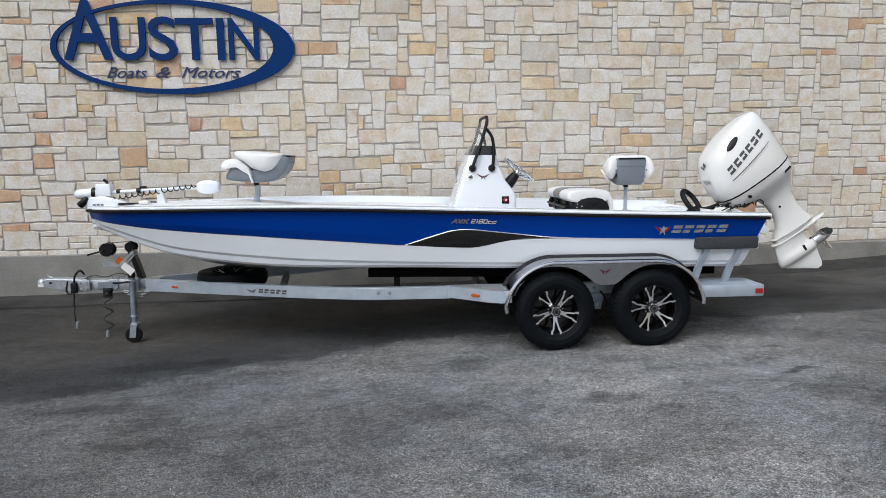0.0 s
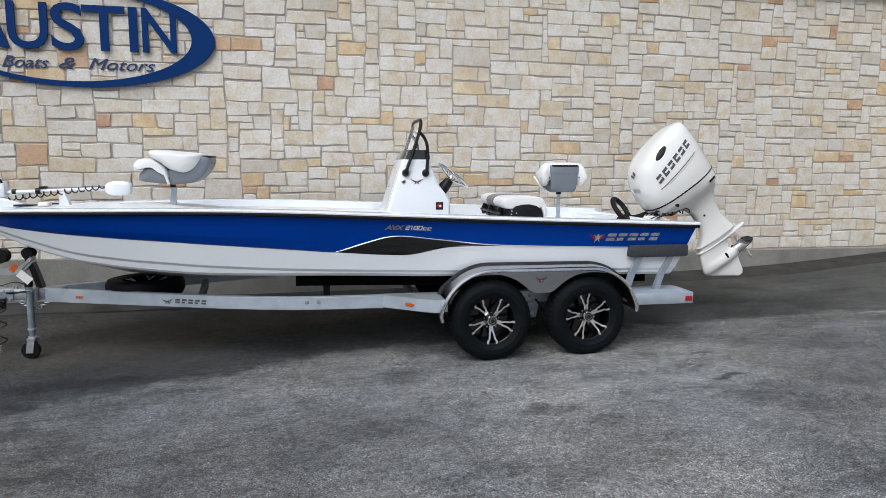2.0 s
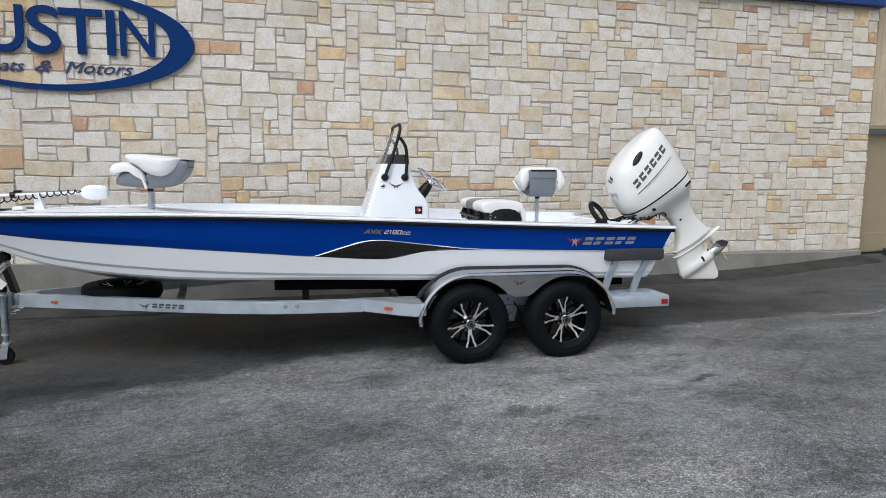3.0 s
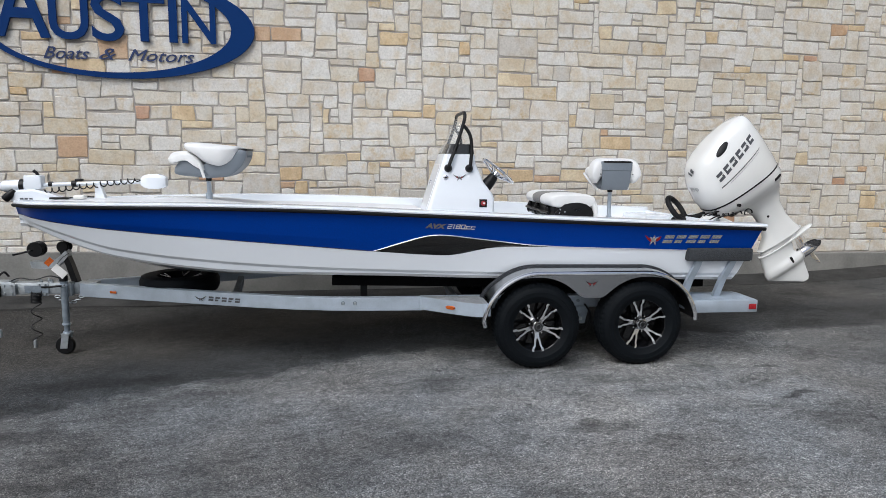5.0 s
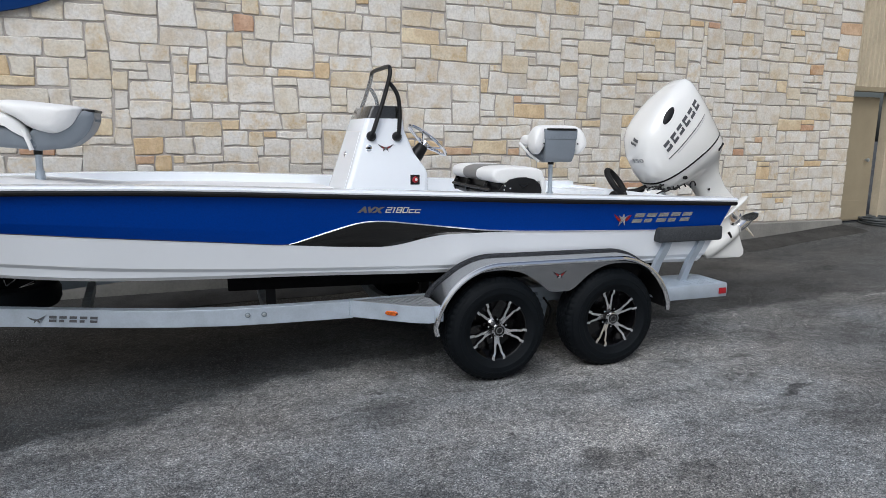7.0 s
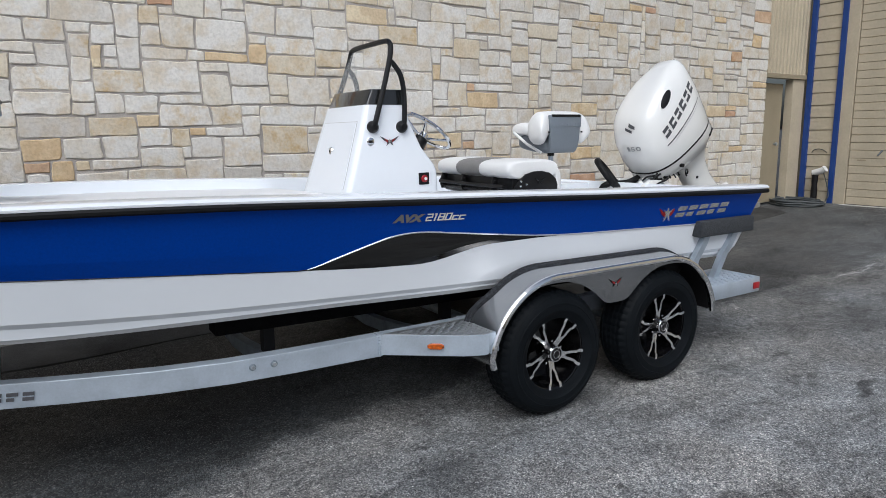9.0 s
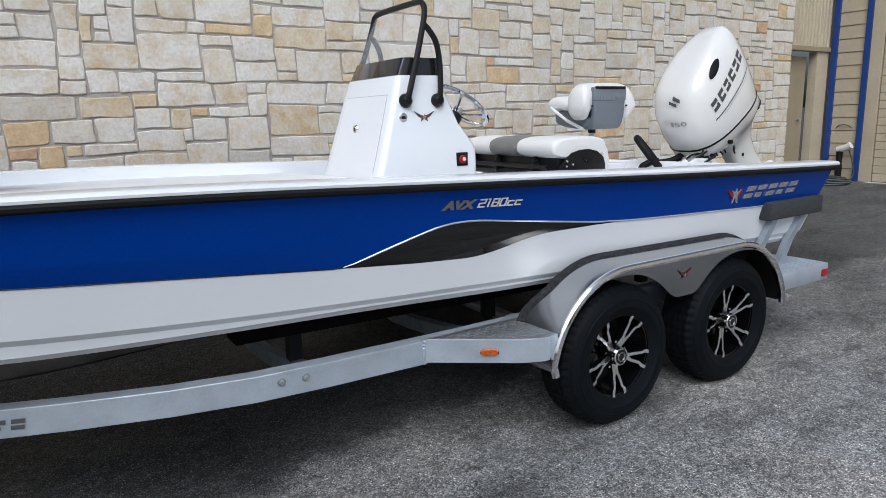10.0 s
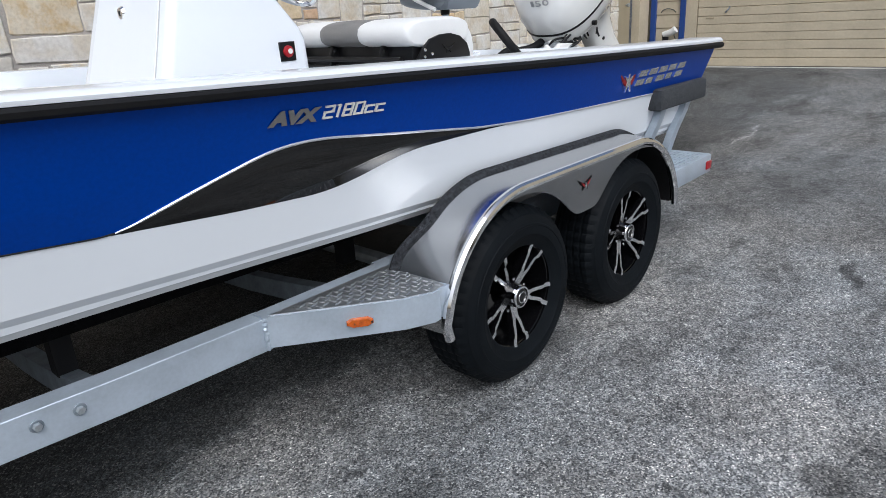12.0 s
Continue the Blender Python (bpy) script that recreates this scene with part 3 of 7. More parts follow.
def build_sign():
    s = base("wall_sign", -2.455, WALL_Y - 0.03, 2.48, "blue oval shop sign with raised capital letters on stone wall", "sign")
    y0, y1 = WALL_Y - 0.05, WALL_Y - 0.02
    cx, cz, a, b = -2.455, 3.045, 1.456, 0.567
    bm, n = bmesh.new(), 96
    o0, i0, o1, i1 = [], [], [], []
    for k in range(n):
        w = 2 * math.pi * k / n
        c, sn = math.cos(w), math.sin(w)
        po = (cx + a * c, cz + b * sn)
        pi = (cx - 0.095 + (a - 0.165) * c, cz + 0.008 + (b - 0.058) * sn)
        for lst, p, y in ((o0, po, y0), (i0, pi, y0), (o1, po, y1), (i1, pi, y1)):
            lst.append(bm.verts.new((p[0], y, p[1])))
    for k in range(n):
        j = (k + 1) % n
        for q in ((o0[k], o0[j], i0[j], i0[k]), (o1[k], i1[k], i1[j], o1[j]), (o0[k], o1[k], o1[j], o0[j]), (i0[k], i0[j], i1[j], i1[k])):
            bm.faces.new(q)
    part("oval_ring", bm, SIGN_BLUE, s, "blue oval ring, thicker at one end")
    spots = (("A", -3.76, -3.19, 2.895, 3.61), ("U", -3.20, -2.79, 2.885, 3.40), ("S", -2.76, -2.42, 2.885, 3.41), ("T", -2.43, -1.98, 2.895, 3.395), ("I", -1.94, -1.85, 2.895, 3.395), ("N", -1.80, -1.43, 2.895, 3.395))
    for ch, x0, x1, z0, z1 in spots:
        part("letter", fit_letters(letters(ch, 0.6, 0.006, 0.013), x0, x1, z0, z1, WALL_Y - 0.022), SIGN_BLUE, s)
    for word, x0, x1, z0, z1 in (("Boats", -3.29, -2.81, 2.68, 2.81), ("&", -2.71, -2.53, 2.685, 2.81), ("Motors", -2.40, -1.68, 2.68, 2.81)):
        part("lettering", fit_letters(letters(word, 0.2, 0.0, 0.004, 0.4), x0, x1, z0, z1, WALL_Y - 0.01), SCRIPT_BLUE, s, "navy slanted lettering")


build_sign()

# ---- boat hull ----
CY = 6.655
BOW, STERN = -2.93, 3.40


def half_beam(x):
    """Half the beam at the rub rail."""
    return smooth_interp(x, (-2.93, -2.86, -2.75, -2.5, -2.0, -1.5, -0.9, -0.2, 0.4, 1.0, 2.0, 3.43), (0.06, 0.18, 0.31, 0.51, 0.77, 0.93, 1.05, 1.12, 1.155, 1.19, 1.235, 1.25), 0.1)


def rail_z(x):
    return smooth_interp(x, (-2.93, -2.2, -1.78, -1.2, -0.66, -0.1, 0.37, 1.1, 1.83, 2.58, 3.4), (1.178, 1.206, 1.215, 1.224, 1.222, 1.21, 1.192, 1.167, 1.139, 1.114, 1.087))


SHEER_X = (-2.9, -2.716, -2.25, -1.655, -1.115, -0.604, -0.18, 0.20)
SHEER_Z = (1.095, 1.079, 1.043, 1.009, 0.979, 0.944, 0.915, 0.885)


def band_z(x):
    """Lower edge of the blue band; it arches over the black panel."""
    return smooth_interp(x, SHEER_X + (0.42, 0.60, 0.70, 0.80, 1.01, 1.21, 1.46, 1.71, 2.11, 2.77, 3.4), SHEER_Z + (0.957, 1.012, 1.024, 1.021, 0.996, 0.973, 0.944, 0.929, 0.918, 0.900, 0.888), 0.05)


def white_z(x):
    """Upper edge of the white topside; it dips under the black panel."""
    return min(band_z(x), smooth_interp(x, SHEER_X + (0.52, 0.79, 0.90, 1.064, 1.163, 1.30, 1.50, 1.71, 2.11, 2.77, 3.4), SHEER_Z + (0.863, 0.853, 0.868, 0.908, 0.923, 0.926, 0.930, 0.929, 0.918, 0.900, 0.888), 0.05))


def strake_z(x):
    return smooth_interp(x, (-2.85, -2.65, -2.5, -1.99, -1.42, -0.62, -0.19, 0.37, 1.12, 3.4), (1.06, 1.03, 0.99, 0.867, 0.814, 0.764, 0.747, 0.730, 0.713, 0.70))


def chine_z(x):
    return smooth_interp(x, (-2.85, -2.47, -2.165, -1.71, -1.15, -0.62, -0.14, 0.37, 1.0, 3.4), (1.02, 0.915, 0.827, 0.763, 0.717, 0.699, 0.697, 0.692, 0.676, 0.655))


def keel_z(x):
    return min(chine_z(x) - 0.03, smooth_interp(x, (-2.88, -2.65, -2.3, -1.8, -1.2, 0.0, 3.4), (1.0, 0.91, 0.76, 0.605, 0.53, 0.525, 0.505)))


def side_hw(x, z):
    """Half width of the topsides at height z."""
    flare = float(np.interp(x, (-2.9, -2, -1, 0, 3.4), (0.58, 0.42, 0.30, 0.27, 0.25)))
    return max(0.02, half_beam(x) - 0.02 - flare * (rail_z(x) - z))


def half_chine(x):
    return max(0.012, side_hw(x, chine_z(x)) - 0.018)


def stern_cut(x, z):
    """The transom leans forward towards the keel."""
    return x - (1.1 - z) * 0.36 * max(0.0, (x - 2.6) / 0.8)


STATIONS = sorted({round(BOW + (STERN - BOW) * (i / 60) ** 1.35, 4) for i in range(61)} | {round(0.0 + 0.04 * i, 4) for i in range(48)})


def hull_strip(bm, cols):
    """Skin both sides; cols gives (half width, z) pairs, from the middle outward, at a station."""
    for s in (-1, 1):
        rows = [[(stern_cut(x, z), CY + s * w, z) for w, z in cols(x)] for x in STATIONS]
        loft(bm, rows, closed=False)


def build_boat():
    boat = base("bay_boat", 0.25, CY, 0.5, "white and metallic blue fibreglass bay boat on its trailer", "boat")

    def bottom(x):
        k, c, h = keel_z(x), chine_z(x), half_chine(x)
        k = min(k, c - 0.01)
        return [(0, k), (0.34 * h, k + 0.36 * (c - k)), (0.36 * h, k + 0.33 * (c - k)), (0.68 * h, k + 0.68 * (c - k)), (0.70 * h, k + 0.64 * (c - k)), (0.985 * h, c - 0.02 * min(1, h)), (h, c)]

    def lower(x):
        # the upper skin overhangs the lower one by a small step
        c, b, s = chine_z(x), white_z(x), strake_z(x)
        s = min(max(s, c + 0.034), b - 0.015)
        d = min(0.014, 0.35 * half_beam(x))
        return [(half_chine(x), c), (side_hw(x, c + 0.004) - d, c + 0.004), (side_hw(x, s - 0.024) - d, s - 0.024), (side_hw(x, s), s)] + [(side_hw(x, s + (b - s) * k), s + (b - s) * k) for k in (0.25, 0.5, 0.75, 1.0)]

    def upper(x):
        b, g = band_z(x), rail_z(x)
        # a soft knuckle low on the band, fading out where the black panel begins
        f = min(1.0, max(0.0, (0.3 - x) / 0.5)) * min(1.0, max(0.0, (x + 2.8) / 0.8))
        return [(side_hw(x, b + (g - b) * k) + o * f, b + (g - b) * k) for k, o in ((0, 0.0), (0.25, 0.013), (0.28, 0.0135), (0.5, 0.008), (0.75, 0.003), (1.0, 0.0))]

    def mesh(cols, name, m, label=""):
        bm = bmesh.new()
        hull_strip(bm, cols)
        bmesh.ops.remove_doubles(bm, verts=bm.verts[:], dist=0.0008)
        return part(name, bm, m, boat, label, 16)

    mesh(bottom, "hull_bottom", BOTTOM, "pale ribbed hull bottom")
    mesh(lower, "hull_side", WHITE, "white lower hull side")
    mesh(upper, "colour_band", BLUE, "metallic blue upper hull band")
    # transom
    bm = bmesh.new()
    x = STERN
    prof = bottom(x) + lower(x)[1:] + upper(x)[1:]
    loop = [(stern_cut(x, z) - 0.002, CY - w, z) for w, z in prof] + [(stern_cut(x, z) - 0.002, CY + w, z) for w, z in reversed(prof[1:])]
    bm.faces.new([bm.verts.new(p) for p in loop])
    part("transom", bm, WHITE, boat, "", 0)
    # silver pin line under the blue
    for s in (-1, 1):
        bm = bmesh.new()
        xs = [x for x in STATIONS if x > 0.15]
        tube(bm, [(stern_cut(x, band_z(x)), CY + s * (side_hw(x, band_z(x)) + 0.001), band_z(x)) for x in xs], 0.0042, 6, True, [min(0.0042, 0.001 + 0.02 * (x - 0.15)) for x in xs])
        part("pin_line", bm, PIN, boat, "thin silver line under the blue band")
        bm = bmesh.new()
        tube(bm, [(stern_cut(x, band_z(x)), CY + s * (side_hw(x, band_z(x)) + 0.001), band_z(x)) for x in STATIONS if x < 0.22], 0.0022, 6)
        part("seam_line", bm, PLASTIC, boat, "fine black seam line")
    # rub rail
    bm = bmesh.new()
    line = [(x, CY - half_beam(x) - 0.004, rail_z(x) - 0.004) for x in reversed(STATIONS)] + [(x, CY + half_beam(x) + 0.004, rail_z(x) - 0.004) for x in STATIONS[1:]]
    rows = []
    for i, p in enumerate(line):
        a, b = Vector(line[max(0, i - 1)]), Vector(line[min(len(line) - 1, i + 1)])
        d = (b - a).normalized()
        o = Vector((d.y, -d.x, 0)).normalized() * -1
        if (Vector(p) - Vector((0.3, CY, p[2]))).dot(o) < 0:
            o = -o
        rows.append([Vector(p) + o * u + Vector((0, 0, w)) for u, w in ((-0.012, -0.014), (0.006, -0.014), (0.016, -0.006), (0.018, 0.006), (0.010, 0.014), (-0.012, 0.014))])
    loft(bm, rows)
    part("rub_rail", bm, RUBBER, boat, "black rubber rub rail")
    # gunwale cap and inner liner
    bm = bmesh.new()
    for s in (-1, 1):
        rows = []
        for x in STATIONS:
            h, z = half_beam(x), rail_z(x)
            wide = min(0.19, h * 0.9)
            rows.append([(x + 0.02 * (x > 3.3), CY + s * w, q) for w, q in ((h + 0.004, z + 0.012), (h + 0.006, z + 0.022), (h - 0.006, z + 0.032), (h - 0.03, z + 0.035), (h - wide + 0.02, z + 0.034), (h - wide, z + 0.028), (h - wide, z - (0.30 if x > 0 else 0.10 if x > -1.8 else 0.02)))])
        loft(bm, rows, closed=False)
    bmesh.ops.remove_doubles(bm, verts=bm.verts[:], dist=0.0008)
    part("gunwale", bm, WHITE, boat, "white moulded gunwale cap")
    # decks: casting deck, cockpit sole, stern deck

    def deck(name, x0, x1, dz, flat=None, m=DECK, label=""):
        bm, xs = bmesh.new(), [x0 + (x1 - x0) * i / 24 for i in range(25)]
        rows = []
        for x in xs:
            w = max(0.03, half_beam(x) - min(0.185, half_beam(x) * 0.88))
            z = flat if flat is not None else rail_z(x) + (float(np.interp(x, (-1.5, -0.9), (dz, dz - 0.062))) if x < 1 else dz)
            rows.append([(x, CY - w, z - 0.04), (x, CY - w, z), (x, CY - w * 0.5, z + 0.006), (x, CY, z + 0.008), (x, CY + w * 0.5, z + 0.006), (x, CY + w, z), (x, CY + w, z - 0.04)])
        loft(bm, rows)
        return part(name, bm, m, boat, label)

    deck("casting_deck", -2.86, 0.66, 0.02, label="white non-skid casting deck at the bow")
    deck("cockpit_sole", 0.6, 2.35, 0, 0.80)
    deck("stern_deck", 2.3, 3.12, -0.085)
    for x, z0, z1 in ((0.655, 0.78, rail_z(0.655) - 0.045), (2.3, 0.78, rail_z(2.3) - 0.09), (3.12, 0.7, rail_z(3.12) - 0.09)):
        w = half_beam(x) - 0.185
        part("bulkhead", bm_box(x - 0.012, x + 0.012, CY - w, CY + w, z0, z1, 0.004), WHITE, boat, "", 0)
    bm = bm_box(3.12, 3.41, CY - 1.07, CY - 0.42, rail_z(3.3) - 0.12, rail_z(3.3) - 0.03, 0.012)
    part("stern_corner", bm, WHITE, boat)
    bm = bm_box(3.12, 3.41, CY + 0.42, CY + 1.07, rail_z(3.3) - 0.12, rail_z(3.3) - 0.03, 0.012)
    part("stern_corner", bm, WHITE, boat)
    part("splash_well", bm_box(3.12, 3.36, CY - 0.42, CY + 0.42, 0.74, 0.92, 0.02), WHITE, boat)
    z = rail_z(-1.68) + 0.026
    part("deck_plate", lathe(bmesh.new(), [(0.002, 0.008), (0.07, 0.008), (0.085, 0.004), (0.085, -0.004), (0.002, -0.004)], (-1.68, CY - 0.02, z), "z", 24), WHITE, boat, "round white deck plate")
    swoosh(boat)
    # the wall-side half is sheared down to fit the camera's view
    for ob in boat.children:
        for v in ob.data.vertices:
            v.co.z -= 0.034 * max(0.0, (WHERE[ob.name].y + v.co.y - CY) / 1.2)
    return boat


def swoosh(boat):
    """The black panel between the blue band and the white topside."""
    xs = [x for x in STATIONS if 0.14 < x < 1.75]
    for s in (-1, 1):
        bm, rows = bmesh.new(), []
        for x in xs:
            a, b = band_z(x), white_z(x)
            rows.append([(x, CY + s * (side_hw(x, b + (a - b) * k) + 0.0005 + 0.09 * (a - b) * math.sin(math.pi * k) ** 0.8), b + (a - b) * k) for k in (0, 0.12, 0.25, 0.4, 0.55, 0.7, 0.85, 1)])
        loft(bm, rows, closed=False)
        part("black_panel", bm, BLACK_GEL, boat, "glossy black sweeping side panel")


BOAT = build_boat()

# ---- trailer ----
HUB_Z, HUBS = 0.300, (1.505, 2.375)


def wheel(parent, cx, cy, cz, s, turn=0.25):
    """A five-armed alloy wheel whose face lies at y = cy; s = -1 faces -y, 1 faces +y."""
    w = part("wheel", lathe(bmesh.new(), [(0.02, 0.0), (0.09, 0.0), (0.1, 0.03), (0.1, 0.1), (0.02, 0.1)], (cx, cy - s * 0.16 - (0.1 if s > 0 else 0), cz), "y", 20), RIM_BLACK, parent, "tandem trailer wheel with split silver spokes")
    prof = [(0.20, 0.0), (0.212, 0.008), (0.22, 0.010), (0.235, 0.020), (0.246, 0.0245), (0.248, 0.0265), (0.262, 0.028), (0.281, 0.0262), (0.283, 0.0282), (0.290, 0.0270), (0.292, 0.0245), (0.305, 0.021), (0.322, 0.010), (0.325, 0.003), (0.334, -0.002), (0.343, -0.016)]
    for y in (-0.035, -0.07, -0.105, -0.14):
        prof += [(0.351, y + 0.008), (0.352, y - 0.012), (0.340, y - 0.014), (0.340, y - 0.021)]
    prof += [(0.351, -0.167), (0.34, -0.185), (0.325, -0.205), (0.30, -0.222), (0.255, -0.226), (0.2, -0.2), (0.195, -0.1)]
    n = 150

    def turned(profile, count, sipes):
        out = []
        for r, y in profile:
            row = []
            for k in range(count):
                q = r - (0.006 if sipes and r > 0.333 and k % 3 == 0 else 0)
                row.append((cx + q * math.cos(2 * math.pi * k / count), cy + s * y, cz + q * math.sin(2 * math.pi * k / count)))
            out.append(row)
        return out

    part("tyre", loft(bmesh.new(), turned(prof, n, True), True, False), TYRE, w, "black radial tyre with ribbed tread", 30)
    rim = [(0.205, 0.002), (0.211, 0.006), (0.209, -0.004), (0.198, -0.010), (0.192, -0.05), (0.180, -0.15), (0.1, -0.155), (0.03, -0.15)]
    part("rim", loft(bmesh.new(), turned(rim, 48, False), True, False), RIM_BLACK, w, "gloss black rim barrel")
    for k in range(5):
        a = math.pi / 2 + 2 * math.pi * k / 5 + turn
        bm = bmesh.new()
        # a stem that forks into two thin arms, kinked where they meet the barrel
        for sg in (-1, 1):
            rows = []
            for u, v, h, d in ((0.040, 0.0085, 0.0120, -0.036), (0.075, 0.0082, 0.0116, -0.028), (0.096, 0.0098, 0.0104, -0.023), (0.112, 0.0170, 0.0090, -0.019), (0.140, 0.0215, 0.0082, -0.013), (0.164, 0.0260, 0.0084, -0.008), (0.172, 0.0355, 0.0104, -0.004), (0.190, 0.0390, 0.0100, -0.001), (0.204, 0.0400, 0.0100, 0.002)):
                v *= sg
                if u > 0.1:
                    v += 0.006 * math.sin((u - 0.1) * 22)
                rows.append([(cx + u * math.cos(a) - (v + e) * math.sin(a), cy + s * (d + q), cz + u * math.sin(a) + (v + e) * math.cos(a)) for e, q in ((-h, -0.001), (-h * 0.86, 0.002), (h * 0.86, 0.002), (h, -0.001), (h * 0.8, -0.03), (-h * 0.8, -0.03))])
            loft(bm, rows)
        spoke = part("spoke", bm, MACHINED, w, "forked spoke with machined face and black flanks", 30)
        spoke.data.materials.append(RIM_BLACK)
        for f in spoke.data.polygons:
            f.material_index = int(f.normal.y * s < 0.6)
    part("hub_barrel", lathe(bmesh.new(), [(0.052, -0.10 * s), (0.050, -0.045 * s), (0.046, -0.012 * s), (0.044, 0.0), (0.004, 0.0)], (cx, cy, cz), "y", 28), RIM_BLACK, w, "gloss black hub barrel")
    part("hub_cap", lathe(bmesh.new(), [(0.046, -0.006 * s), (0.0465, 0.004 * s), (0.043, 0.010 * s), (0.037, 0.011 * s), (0.035, 0.004 * s), (0.004, 0.004 * s)], (cx, cy, cz), "y", 28), CHROME, w, "silver hub cap ring")
    part("cap_disc", lathe(bmesh.new(), [(0.002, s * 0.004), (0.034, s * 0.004), (0.033, s * 0.009), (0.012, s * 0.013), (0.002, s * 0.014)], (cx, cy, cz), "y", 20), RIM_BLACK, w, "black hub centre")
    part("cap_ring", lathe(bmesh.new(), [(0.019, s * 0.008), (0.020, s * 0.014), (0.023, s * 0.014), (0.024, s * 0.008)], (cx, cy, cz), "y", 20), MACHINED, w, "thin silver ring on the hub centre")
    for k in range(5):
        a = math.pi / 2 + 2 * math.pi * (k + 0.5) / 5 + turn
        part("lug_nut", lathe(bmesh.new(), [(0.010, -0.06 * s), (0.010, -0.006 * s), (0.006, 0.004 * s), (0.002, 0.004 * s)], (cx + 0.066 * math.cos(a), cy - s * 0.03, cz + 0.066 * math.sin(a)), "y", 8), CHROME, w)
    return w


def rail_path(s):
    """The side rail's outer line, from the tongue back to the step ahead of the wheels."""
    return [(-2.43, CY + s * 0.095), (-0.78, CY + s * 0.755), (-0.45, CY + s * 0.868), (-0.15, CY + s * 0.935), (0.15, CY + s * 0.962), (0.60, CY + s * 0.982)]


def rail_face(x, z=0):
    """y of the rail's outer face on the yard side."""
    p = rail_path(-1)
    return float(np.interp(x, [q[0] for q in p], [q[1] for q in p])) - 0.002


def beam(bm, a, b, z0a, z1a, z0b, z1b, t=0.075):
    """A straight box beam between plan points a and b."""
    d = Vector((b[0] - a[0], b[1] - a[1], 0)).normalized()
    n = Vector((-d.y, d.x, 0)) * (t / 2)
    rows = []
    for p, z0, z1 in ((a, z0a, z1a), (b, z0b, z1b)):
        c = Vector((p[0], p[1], 0))
        k = 0.006
        rows.append([c - n + Vector((0, 0, z0 + k)), c - n + Vector((0, 0, z1 - k)), c - n * 0.85 + Vector((0, 0, z1)), c + n * 0.85 + Vector((0, 0, z1)), c + n + Vector((0, 0, z1 - k)), c + n + Vector((0, 0, z0 + k)), c + n * 0.85 + Vector((0, 0, z0)), c - n * 0.85 + Vector((0, 0, z0))])
    loft(bm, rows)
    return bm


def fender_line(n=26):
    """The arch over both tyres, outer edge, in (x, z), from the front foot to the rear foot."""
    r = 0.452
    a, b = HUBS
    pts = [(a - r + 0.018, 0.325), (a - r + 0.004, 0.38)]
    for i in range(n + 1):
        t = math.pi - 0.35 - (math.pi / 2 - 0.35) * i / n
        pts.append((a + r * math.cos(t), HUB_Z + r * math.sin(t)))
    for i in range(1, n + 1):
        t = math.pi / 2 - (math.pi / 2 - 0.25) * i / n
        pts.append((b + r * math.cos(t), HUB_Z + r * math.sin(t)))
    pts += [(b + r - 0.012, 0.36)]
    return pts


def tread_plate(bm, poly, z, pitch=0.026):
    """Raised lozenges, turned by quarter turns, inside a convex plan polygon."""
    def inside(x, y):
        ok = None
        for (x0, y0), (x1, y1) in zip(poly, poly[1:] + poly[:1]):
            c = (x1 - x0) * (y - y0) - (y1 - y0) * (x - x0)
            d = math.hypot(x1 - x0, y1 - y0)
            if abs(c) / d < 0.012:
                return False
            if ok is None:
                ok = c > 0
            elif ok != (c > 0):
                return False
        return True
    xs, ys = [p[0] for p in poly], [p[1] for p in poly]
    i = 0
    x = min(xs)
    while x < max(xs):
        j, y = 0, min(ys)
        while y < max(ys):
            if inside(x, y):
                a = radians(90 if (i + j) % 2 else 0) + 0.22
                c, s = math.cos(a), math.sin(a)
                l, w, h = 0.0165, 0.0046, 0.0034
                ring_ = [bm.verts.new((x + c * u - s * v, y + s * u + c * v, z)) for u, v in ((-l, 0), (0, -w), (l, 0), (0, w))]
                t0 = bm.verts.new((x + c * -l * 0.6, y + s * -l * 0.6, z + h))
                t1 = bm.verts.new((x + c * l * 0.6, y + s * l * 0.6, z + h))
                p, q, r, s_ = ring_
                for f in ((p, q, t0), (q, t1, t0), (q, r, t1), (r, s_, t1), (s_, t0, t1), (s_, p, t0)):
                    bm.faces.new(f)
            y += pitch
            j += 1
        x += pitch
        i += 1


def plate_prism(bm, poly, z0, z1):
    lo, hi = [bm.verts.new((x, y, z0)) for x, y in poly], [bm.verts.new((x, y, z1)) for x, y in poly]
    bm.faces.new(lo[::-1]), bm.faces.new(hi)
    for i in range(len(poly)):
        j = (i + 1) % len(poly)
        bm.faces.new((lo[i], lo[j], hi[j], hi[i]))
    return bm


def bird(bm, cx, cz, w, y):
    """A winged badge of plain wedges on a face that looks to -y."""
    wing = ((0.05, 0.0), (0.42, 0.12), (1.0, 0.40), (0.52, -0.08), (0.24, -0.16), (0.36, -0.52), (0.0, -0.22))
    prism(bm, [(cx + u * w / 2, cz + v * w / 2) for u, v in wing] + [(cx - u * w / 2, cz + v * w / 2) for u, v in wing[-2::-1]], y, y + 0.003)
    return bm


